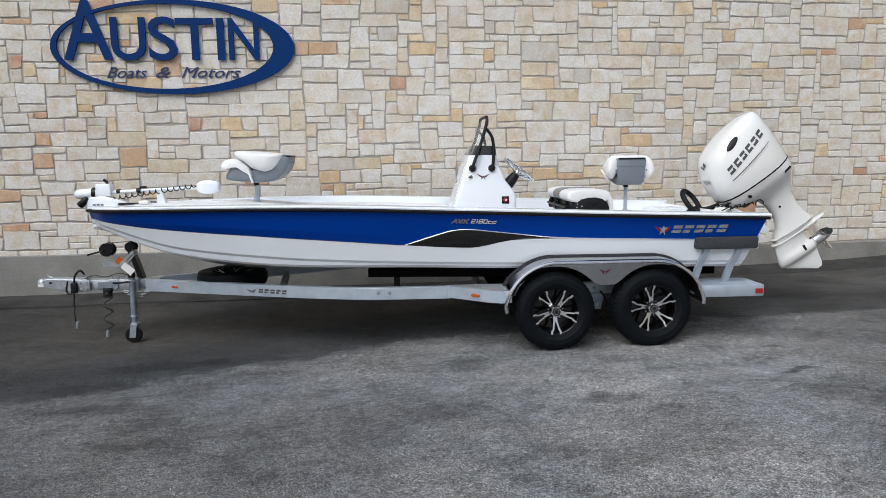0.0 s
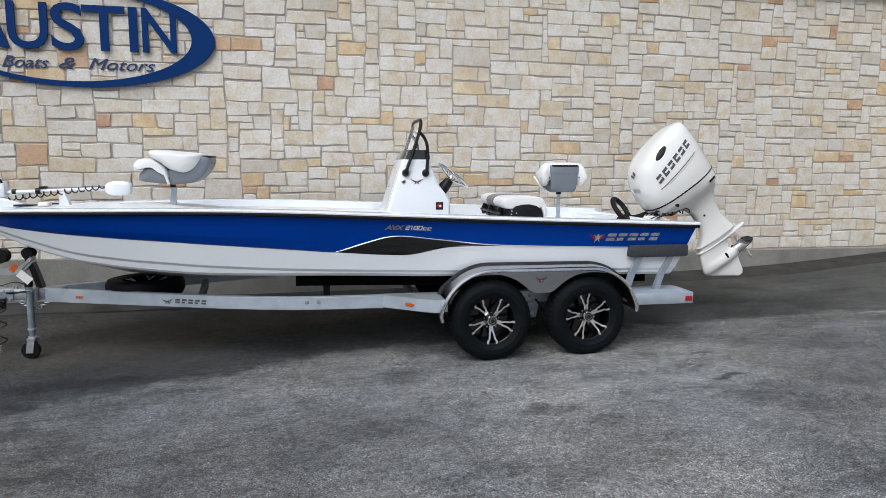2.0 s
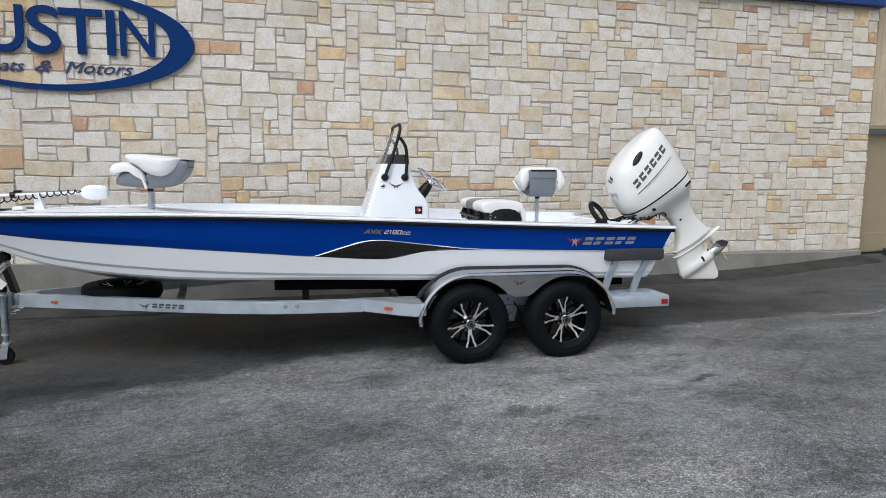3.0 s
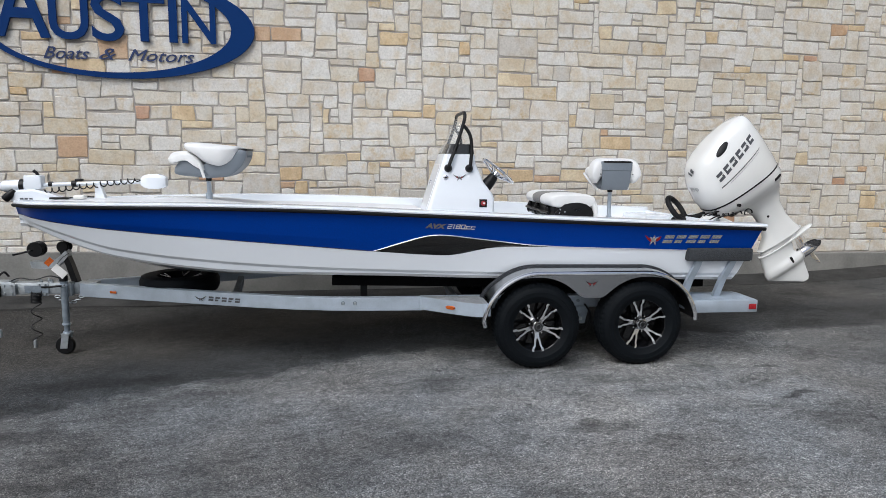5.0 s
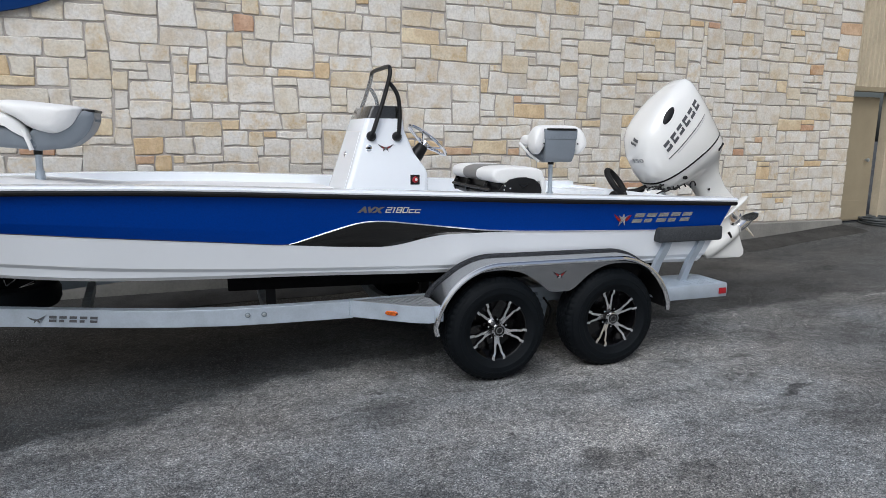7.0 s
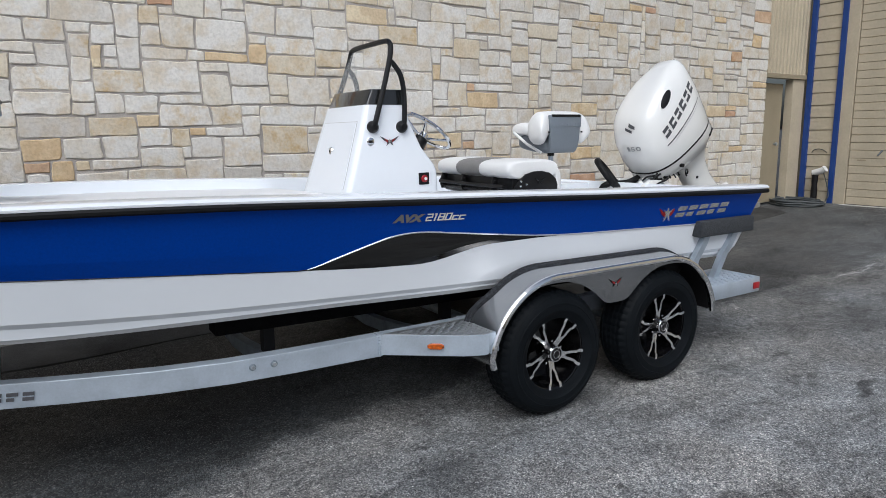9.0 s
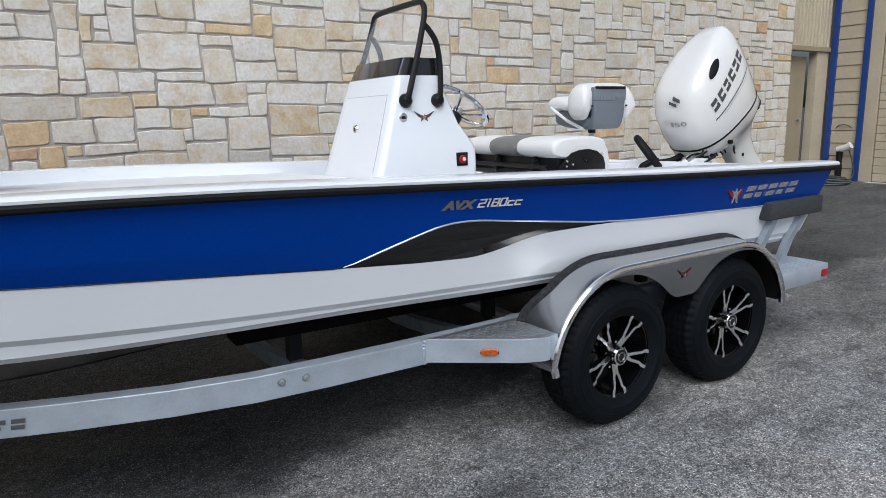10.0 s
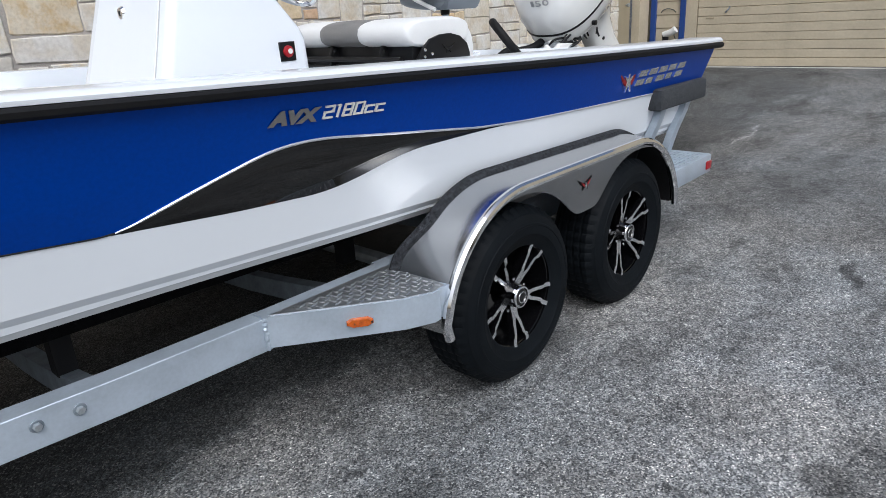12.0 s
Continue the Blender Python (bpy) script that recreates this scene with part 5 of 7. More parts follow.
    loft(bm, [[(x, CY - 0.05, z), (x, CY + 0.05, z), (x + 0.015, CY + 0.05, z - 0.06), (x + 0.015, CY - 0.05, z - 0.06)] for x, z in ((-2.86, 0.665), (-2.74, 0.655), (-2.65, 0.675), (-2.59, 0.72), (-2.545, 0.775))])
    part("winch_arm", bm, GALV, stand, "bent galvanised winch arm")
    part("winch_drum", lathe(bmesh.new(), [(0.01, -0.05), (0.064, -0.05), (0.069, -0.044), (0.052, -0.038), (0.052, 0.038), (0.069, 0.044), (0.064, 0.05), (0.01, 0.05)], (-2.81, CY, 0.772), "y", 24), PLASTIC, stand, "black winch drum with strap")
    bm = bmesh.new()
    tube(bm, [(-2.81, CY - 0.09, 0.772), (-2.81, CY - 0.12, 0.772), (-2.92, CY - 0.13, 0.745), (-2.94, CY - 0.16, 0.74)], 0.009, 8)
    part("winch_crank", bm, PLASTIC, stand)
    part("bow_roller", lathe(bmesh.new(), [(0.01, -0.05), (0.046, -0.05), (0.052, -0.042), (0.038, 0.0), (0.052, 0.042), (0.046, 0.05), (0.01, 0.05)], (-2.575, CY, 0.795), "y", 20), RUBBER, stand, "black rubber bow roller")
    bm = bmesh.new()
    loft(bm, [[(x, CY - 0.024, z), (x, CY + 0.024, z), (x + 0.002, CY + 0.024, z - 0.004), (x + 0.002, CY - 0.024, z - 0.004)] for x, z in ((-2.77, 0.842), (-2.64, 0.848), (-2.52, 0.855), (-2.42, 0.85))])
    part("winch_strap", bm, PLASTIC, stand, "black winch strap", 0)
    # papers tied to the stand
    m = Matrix.Translation((-2.545, CY - 0.20, 0.60)) @ Matrix.Rotation(0.75, 4, "Y")
    part("paper_tag", box(bmesh.new(), -0.062, 0.062, -0.002, 0.002, -0.036, 0.036, 0.0, m), PAPER, stand, "white paper tag", 0)
    m2 = Matrix.Translation((-2.625, CY - 0.204, 0.685)) @ Matrix.Rotation(0.75, 4, "Y")
    part("warning_label", box(bmesh.new(), -0.024, 0.024, -0.002, 0.002, -0.036, 0.036, 0.0, m2), AMBER, stand, "orange warning label", 0)
    bm = bmesh.new()
    tube(bm, [(-2.57, CY - 0.198, 0.66), (-2.53, CY - 0.14, 0.72), (-2.52, CY - 0.05, 0.74)], 0.003, 5)
    part("tag_string", bm, PLASTIC, stand)
    part("spare_bracket", prism(bmesh.new(), [(-1.62, 0.36), (-1.36, 0.36), (-1.42, 0.315), (-1.50, 0.30), (-1.55, 0.33)], CY - 0.02, CY + 0.02), PLASTIC, t, "black spare wheel bracket", 0)
    # breakaway cables and plugs hanging from the tongue
    for k, (x, l) in enumerate(((-2.80, 0.46), (-3.13, 0.36))):
        pts = []
        for i in range(190):
            u = i / 189
            w = 2 * math.pi * (8 * min(1, u * 2) + 2.5 * max(0, u * 2 - 1))
            drop = 0.22 * min(1, u * 2) + 0.78 * max(0, u * 2 - 1)
            pts.append((x + 0.042 * math.cos(w) * (1 if k == 0 else 0.08) - 0.02 * u, CY - 0.09 + 0.035 * math.sin(w) * (1 if k == 0 else 0.1), 0.40 - l * drop))
        bm = bmesh.new()
        tube(bm, pts, 0.0055, 6)
        part("coiled_cable", bm, PLASTIC, t, "black coiled breakaway cable")
        part("cable_plug", bm_box(pts[-1][0] - 0.012, pts[-1][0] + 0.012, CY - 0.06, CY - 0.03, pts[-1][2] - 0.07, pts[-1][2], 0.004), GALV, t)
    bm = bmesh.new()
    tube(bm, curve_pts([(-3.20, CY - 0.06, 0.47), (-3.22, CY - 0.07, 0.37), (-3.18, CY - 0.07, 0.33), (-3.16, CY - 0.06, 0.42)]), 0.008, 6)
    part("safety_hook", bm, PLASTIC, t)
    # spare wheel lying on the frame under the bow
    sx, sy, sz = -1.57, CY - 0.03, 0.465
    sp = part("spare_wheel", lathe(bmesh.new(), [(0.19, -0.07), (0.26, -0.085), (0.33, -0.07), (0.348, -0.03), (0.348, 0.03), (0.33, 0.07), (0.26, 0.085), (0.2, 0.07), (0.195, 0.0)], (sx, sy, sz), "z", 48), TYRE, t, "spare tyre lying flat under the bow")
    for k in range(5):
        a = 2 * math.pi * k / 5 + 0.3
        for sg in (-0.1, 0.1):
            bm = bmesh.new()
            tube(bm, [(sx + 0.10 * math.cos(a), sy + 0.10 * math.sin(a), sz + 0.035), (sx + 0.19 * math.cos(a + sg * 1.8), sy + 0.19 * math.sin(a + sg * 1.8), sz + 0.062)], 0.005, 6)
            part("spare_spoke", bm, MACHINED, sp)


TRAILER = build_trailer()

# ---- fittings of the boat ----
CONSOLE_Y = 6.595


def near_face(x, z):
    """The blue band's outer face on the side towards the yard."""
    return CY - side_hw(x, z) - 0.003


def build_badges():
    def settle(bm, x0):
        # the line of lettering falls a little towards the stern, as the rail does
        for v in bm.verts:
            v.co.z -= 0.03 * (v.co.x - x0)
        return bm

    part("model_lettering", settle(fit_letters(letters("AVX", 0.1, 0.006, 0.002, 0.3), 0.604, 0.772, 1.082, 1.122, near_face), 0.55), BRONZE, BOAT, "bronze slanted lettering")
    # thin squared digits
    glyphs = {"2": (((0, 1), (1, 1), (1, 0.52), (0, 0.48), (0, 0), (1, 0)),), "1": (((0.1, 1), (0.5, 1), (0.5, 0)),), "8": (((0, 0), (0, 1), (1, 1), (1, 0), (0, 0)), ((0, 0.5), (1, 0.5))),
              "0": (((0, 0), (0, 1), (1, 1), (1, 0), (0, 0)),), "c": (((1, 0.6), (0, 0.6), (0, 0), (1, 0)),)}
    bm, x = bmesh.new(), 0.780
    for ch in "2180cc":
        w = 0.014 if ch == "1" else 0.027
        for line in glyphs[ch]:
            for (u0, v0), (u1, v1) in zip(line, line[1:]):
                d, half = Vector((u1 - u0, v1 - v0)), 0.0029
                p, q = Vector((x + u0 * w + 0.010 * v0, 1.088 + 0.031 * v0)), Vector((x + u1 * w + 0.010 * v1, 1.088 + 0.031 * v1))
                d = (q - p).normalized() * half
                side = Vector((-d.y, d.x))
                poly = [p - d - side, q + d - side, q + d + side, p - d + side]
                front, back = [[bm.verts.new((v.x, near_face(v.x, v.y) + k, v.y)) for v in poly] for k in (-0.003, 0.002)]
                bm.faces.new(front), bm.faces.new(back[::-1])
                for k in range(4):
                    bm.faces.new((front[k], back[k], back[(k + 1) % 4], front[(k + 1) % 4]))
        x += w + 0.0125
    part("model_lettering", settle(bm, 0.55), CREAM, BOAT, "cream slanted lettering")
    bars(BOAT, 2.545, 3.05, 0.962, 1.03, 5, near_face, DECAL_SILVER, 0.35, 0.3)
    bm = bmesh.new()
    star = ((0.0, 1.0), (0.25, 0.22), (1.0, 0.5), (0.4, -0.12), (0.62, -1.0), (0.0, -0.35), (-0.62, -1.0), (-0.4, -0.12), (-1.0, 0.5), (-0.25, 0.22))
    y = near_face(2.46, 1.0)
    prism(bm, [(2.47 + u * 0.042 + v * 0.01, 0.995 + v * 0.05) for u, v in star], y - 0.004, y + 0.004)
    part("star_mark", bm, DECAL_SILVER, BOAT, "silver star mark", 0)
    for s in (-1, 1):
        bm = bmesh.new()
        prism(bm, [(2.47 + s * u, 0.995 + v) for u, v in ((0.012, -0.008), (0.085, 0.045), (0.05, -0.002), (0.03, -0.02))], y - 0.003, y + 0.003)
        part("wing_mark", bm, DECAL_RED, BOAT, "dark red wing mark", 0)


build_badges()


def rounded_loop(x0, x1, y0, y1, z, r, n=5):
    out = []
    for cx, cy, a0 in ((x1 - r, y1 - r, 0), (x0 + r, y1 - r, 90), (x0 + r, y0 + r, 180), (x1 - r, y0 + r, 270)):
        for k in range(n + 1):
            a = radians(a0 + 90 * k / n)
            out.append((cx + r * math.cos(a), cy + r * math.sin(a), z))
    return out


CON_Z = (0.80, 0.95, 1.10, 1.20, 1.27, 1.31, 1.36, 1.42, 1.50, 1.58, 1.64, 1.665, 1.672)


def con_front(z):
    return float(np.interp(z, (0.8, 1.0, 1.15, 1.665, 1.672), (0.635, 0.662, 0.725, 0.887, 0.90)))


def con_back(z):
    return float(np.interp(z, (0.8, 1.27, 1.31, 1.42, 1.58, 1.665, 1.672), (1.345, 1.345, 1.33, 1.245, 1.175, 1.165, 1.15)))


def con_half(z):
    return float(np.interp(z, (0.8, 1.0, 1.25, 1.54, 1.665, 1.672), (0.385, 0.36, 0.348, 0.318, 0.298, 0.285)))


def build_console():
    y = CONSOLE_Y
    bm = bmesh.new()
    loft(bm, [rounded_loop(con_front(z), con_back(z), y - con_half(z), y + con_half(z), z, 0.035) for z in CON_Z])
    con = part("console", bm, WHITE, BOAT, "white moulded centre console")
    # door in the raked front
    bm = bmesh.new()
    rows = []
    for k in range(9):
        z = 0.98 + (1.57 - 0.98) * k / 8
        x, w = con_front(z) - 0.0015, con_half(z) - 0.07
        rows.append([(x + 0.02, y - w, z), (x - 0.003, y - w + 0.006, z), (x - 0.003, y + w - 0.006, z), (x + 0.02, y + w, z)])
    loft(bm, rows)
    # a grey strip paints in the shaded gap round the door
    seal = bmesh.new()
    loft(seal, [[(con_front(z) + 0.012, y - con_half(z) + 0.066, z), (con_front(z) - 0.001, y - con_half(z) + 0.066, z), (con_front(z) - 0.001, y + con_half(z) - 0.066, z), (con_front(z) + 0.012, y + con_half(z) - 0.066, z)] for z in (0.976, 1.1, 1.15, 1.3, 1.45, 1.574)])
    part("door_seal", seal, DECAL_PALE, con, "thin grey line standing in for the gap round the access door", 0)
    part("console_door", bm, WHITE, con, "white access door", 25)
    part("door_latch", lathe(bmesh.new(), [(0.004, -0.012), (0.02, -0.01), (0.026, 0.0), (0.004, 0.0)], (con_front(1.40) - 0.002, y + 0.03, 1.40), "x", 18), CHROME, con, "chrome latch")
    part("latch_slot", bm_box(con_front(1.40) - 0.0155, con_front(1.40) - 0.012, y + 0.026, y + 0.034, 1.392, 1.408), PLASTIC, con, "", 0)
    # smoked band and clear screen

    def screen(z0, z1, x_at, w_at, back_at, steps=4, t=0.005):
        bm, rows = bmesh.new(), []
        for k in range(steps + 1):
            z = z0 + (z1 - z0) * k / steps
            xf, w, xb = x_at(z), w_at(z), back_at(z)
            r = 0.03
            out = [(xb, -w), (xf + r, -w), (xf + r * 0.3, -w + r * 0.3), (xf, -w + r), (xf, 0), (xf, w - r), (xf + r * 0.3, w - r * 0.3), (xf + r, w), (xb, w)]
            inn = [(p + t if abs(q) < w - 0.001 else p, q * (1 - t / w)) for p, q in out]
            rows.append([(p, y + q, z) for p, q in out] + [(p, y + q, z) for p, q in reversed(inn)])
        return loft(bm, rows)

    xs = lambda z: 0.893 + (z - 1.67) * 0.45
    ws = lambda z: 0.292 - (z - 1.67) * 0.10
    part("smoked_band", screen(1.668, 1.757, xs, ws, lambda z: 1.155 - (z - 1.67) * 0.1), SMOKED, con, "dark smoked lower windscreen")
    clear = part("windscreen", screen(1.757, 2.015, xs, ws, lambda z: 1.12 - (z - 1.757) * 0.15), ACRYLIC, con, "clear acrylic windscreen")
    clear.visible_shadow = False
    # bent grab rail over the screen
    bm = bmesh.new()
    leg = [(0.918, y - 0.345, 1.545), (0.925, y - 0.352, 1.575), (0.965, y - 0.335, 1.68), (1.02, y - 0.312, 1.83), (1.062, y - 0.295, 1.97), (1.068, y - 0.27, 2.025), (1.068, y - 0.2, 2.04)]
    pts = leg + [(1.068, y, 2.042)] + [(p[0], 2 * y - p[1], p[2]) for p in reversed(leg)]
    tube(bm, curve_pts(pts, 6), 0.0155, 10)
    part("grab_rail", bm, PLASTIC, con, "black powder-coated grab rail")
    for s in (-1, 1):
        bm = bmesh.new()
        tube(bm, curve_pts([(1.108, y + s * 0.335, 1.54), (1.118, y + s * 0.34, 1.58), (1.128, y + s * 0.325, 1.72), (1.115, y + s * 0.315, 1.83), (1.075, y + s * 0.303, 1.90), (1.045, y + s * 0.30, 1.92)], 6), 0.0155, 10)
        part("rail_brace", bm, PLASTIC, con)
        for x in (0.918, 1.108):
            yy = y + s * con_half(1.54)
            part("rail_foot", lathe(bmesh.new(), [(0.004, s * 0.040), (0.018, s * 0.038), (0.030, s * 0.025), (0.036, s * 0.008), (0.036, 0.0), (0.004, 0.0)], (x, yy, 1.54), "y", 20), PLASTIC, con, "black rail foot")
    # switch, speaker disc, badge
    yy = y - con_half(1.23) - 0.001
    part("switch_plate", bm_box(1.203, 1.273, yy - 0.006, yy + 0.006, 1.193, 1.265, 0.003), PLASTIC, con, "black switch plate")
    part("switch_knob", lathe(bmesh.new(), [(0.002, -0.013), (0.019, -0.013), (0.022, -0.011), (0.023, -0.006), (0.002, -0.006)], (1.238, yy, 1.229), "y", 18), RED_LENS, con, "red battery switch knob")
    part("knob_dot", lathe(bmesh.new(), [(0.005, -0.0155), (0.010, -0.0155), (0.010, -0.012), (0.005, -0.012)], (1.243, yy, 1.230), "y", 12), PAPER, con, "white mark on the knob")
    yy = y - con_half(1.457) - 0.001
    part("key_plate", lathe(bmesh.new(), [(0.002, -0.006), (0.02, -0.006), (0.023, -0.004), (0.023, 0.004), (0.002, 0.004)], (0.897, yy, 1.457), "y", 20), CHROME, con, "round chrome fitting")
    part("key_slot", bm_box(0.886, 0.908, yy - 0.008, yy - 0.004, 1.45, 1.464), PLASTIC, con, "", 0)
    part("console_badge", bird(bmesh.new(), 1.022, 1.463, 0.125, y - con_half(1.463) - 0.004), DECAL_GREY, con, "dark winged badge", 0)
    bm = bmesh.new()
    yb = y - con_half(1.463) - 0.006
    prism(bm, [(1.022 + u * 0.014, 1.458 + v * 0.014) for u, v in ((0.0, 1.0), (0.3, 0.25), (1.0, 0.2), (0.4, -0.3), (0.6, -1.0), (0.0, -0.5), (-0.6, -1.0), (-0.4, -0.3), (-1.0, 0.2), (-0.3, 0.25))], yb, yb + 0.002)
    part("badge_star", bm, DECAL_SILVER, con, "small silver star", 0)
    for sg in (-1, 1):
        bm = bmesh.new()
        prism(bm, [(1.022 + sg * u, 1.458 + v) for u, v in ((0.012, 0.002), (0.036, 0.016), (0.024, 0.0), (0.014, -0.008))], yb, yb + 0.002)
        part("badge_wing", bm, DECAL_RED, con, "small dark red wing", 0)
    # steering column and wheel
    n = Vector((0.62, 0, 0.785)).normalized()
    u, v = Vector((n.z, 0, -n.x)), Vector((0, 1, 0))
    c = Vector((1.425, y - 0.07, 1.515))
    bm = bmesh.new()
    tube(bm, [c - n * 0.20, c - n * 0.14, c - n * 0.06, c - n * 0.05], 0.05, 14, True, [0.058, 0.056, 0.044, 0.03])
    part("steering_column", bm, PLASTIC, con, "black tilt steering column")
    bm = bmesh.new()
    r = 0.178
    ringp = [c + r * (math.cos(2 * math.pi * k / 36) * u + math.sin(2 * math.pi * k / 36) * v) for k in range(36)]
    rows = []
    for k, p in enumerate(ringp):
        o = (p - c).normalized()
        rows.append([p + 0.0125 * (math.cos(2 * math.pi * j / 8) * o + math.sin(2 * math.pi * j / 8) * n) for j in range(8)])
    loft(bm, rows + [rows[0]], True, False)
    bmesh.ops.remove_doubles(bm, verts=bm.verts[:], dist=0.0005)
    part("steering_wheel", bm, CHROME, con, "polished stainless steering wheel")
    for k in range(5):
        a = 2 * math.pi * k / 5 + 0.3
        d = math.cos(a) * u + math.sin(a) * v
        bm = bmesh.new()
        tube(bm, [c - n * 0.05 + d * 0.02, c - n * 0.035 + d * 0.08, c + d * 0.172], 0.008, 8)
        part("wheel_spoke", bm, CHROME, con)
    bm = bmesh.new()
    tube(bm, [c - n * 0.06, c - n * 0.02], 0.036, 14, True, [0.036, 0.03])
    part("wheel_boss", bm, CHROME, con)
    con.location.x -= 0.042


build_console()


def cushion(profile, half, bevel, taper=0.9):
    """A padded slab: an outline in (u, z), across v, with soft sides."""
    bm, rows = bmesh.new(), []
    c = Vector((sum(p[0] for p in profile) / len(profile), sum(p[1] for p in profile) / len(profile), 0))
    loop = curve_pts([(*p, 0) for p in profile] + [(*profile[0], 0)], 4)[:-1]
    for v, k in ((-half, 0.45), (-half + bevel * 0.12, 0.68), (-half + bevel * 0.45, 0.88), (-half + bevel, 0.98), (-half * 0.4, 1.0), (half * 0.4, 1.0), (half - bevel, 0.98), (half - bevel * 0.45, 0.88), (half - bevel * 0.12, 0.68), (half, 0.45)):
        rows.append([(c.x + (p.x - c.x) * k, v, c.y + (p.y - c.y) * k) for p in loop])
    return loft(bm, rows)


def fishing_seat(x, y, z0, zt, yaw, label):
    """A folding seat on a pedestal; the front of the seat looks to local -x."""
    s = base("fishing_seat", x, y, z0, label, "boat seat", "pedestal seats")
    m = Matrix.Translation((x, y, zt)) @ Matrix.Rotation(radians(yaw), 4, "Z")

    def put(name, bm, material, parent, text="", smooth=40):
        bmesh.ops.transform(bm, matrix=m, verts=bm.verts[:])
        return part(name, bm, material, parent, text, smooth)

    put("seat_shell", cushion([(-0.262, 0.085), (-0.25, 0.03), (-0.1, 0.008), (0.04, 0.0), (0.06, 0.03), (-0.03, 0.11), (-0.12, 0.158), (-0.2, 0.155)], 0.20, 0.05), SEAT_GREY, s, "grey plastic seat pan")
    put("seat_cushion", cushion([(-0.31, 0.165), (-0.27, 0.218), (-0.19, 0.238), (-0.11, 0.218), (-0.03, 0.155), (0.012, 0.06), (-0.04, 0.095), (-0.11, 0.145), (-0.20, 0.15), (-0.285, 0.125)], 0.225, 0.05), VINYL, s, "white vinyl seat cushion")
    put("backrest_cushion", cushion([(-0.178, 0.285), (-0.155, 0.312), (-0.06, 0.316), (0.12, 0.30), (0.28, 0.283), (0.315, 0.255), (0.262, 0.155), (0.165, 0.098), (0.075, 0.108), (-0.005, 0.142), (-0.077, 0.20), (-0.153, 0.245)], 0.25, 0.10), VINYL, s, "white vinyl folded backrest")
    put("backrest_shell", cushion([(0.377, 0.245), (0.372, 0.19), (0.325, 0.10), (0.217, 0.018), (0.09, 0.0), (0.0, 0.004), (0.0, 0.12), (0.075, 0.13), (0.16, 0.118), (0.25, 0.17), (0.315, 0.262)], 0.19, 0.02), SEAT_GREY, s, "grey plastic backrest shell")
    put("shell_cap", box(bmesh.new(), 0.305, 0.382, -0.175, 0.175, 0.246, 0.264, 0.006), PLASTIC, s, "black hinge strip")
    for k in range(9):
        put("shell_rib", box(bmesh.new(), 0.365, 0.3765, -0.112 + 0.028 * k - 0.004, -0.112 + 0.028 * k + 0.004, 0.185, 0.215, 0.002), SEAT_GREY, s)
    for v in (-0.215, 0.215):
        bm = bmesh.new()
        tube(bm, [(0.01, v, 0.0), (-0.005, v, 0.05), (-0.03, v, 0.13)], 0.013, 8)
        put("hinge_arm", bm, VINYL, s, "white hinge arm")
    bm = bmesh.new()
    tube(bm, [(x, y, z0), (x, y, zt - 0.03)], 0.021, 14)
    part("post", bm, ALU, s, "aluminium seat post")
    bm = bmesh.new()
    tube(bm, [(x, y, z0 + 0.0), (x, y, z0 + 0.06)], 0.03, 14)
    part("post_sleeve", bm, ALU, s)
    bm = bmesh.new()
    tube(bm, [(x, y, zt - 0.035), (x, y, zt + 0.005)], 0.027, 14)
    part("collar", bm, PLASTIC, s, "black swivel collar")
    return s


fishing_seat(-1.30, 6.705, rail_z(-1.3) + 0.004, 1.428, 0, "white vinyl folding seat with grey shell on bow deck")


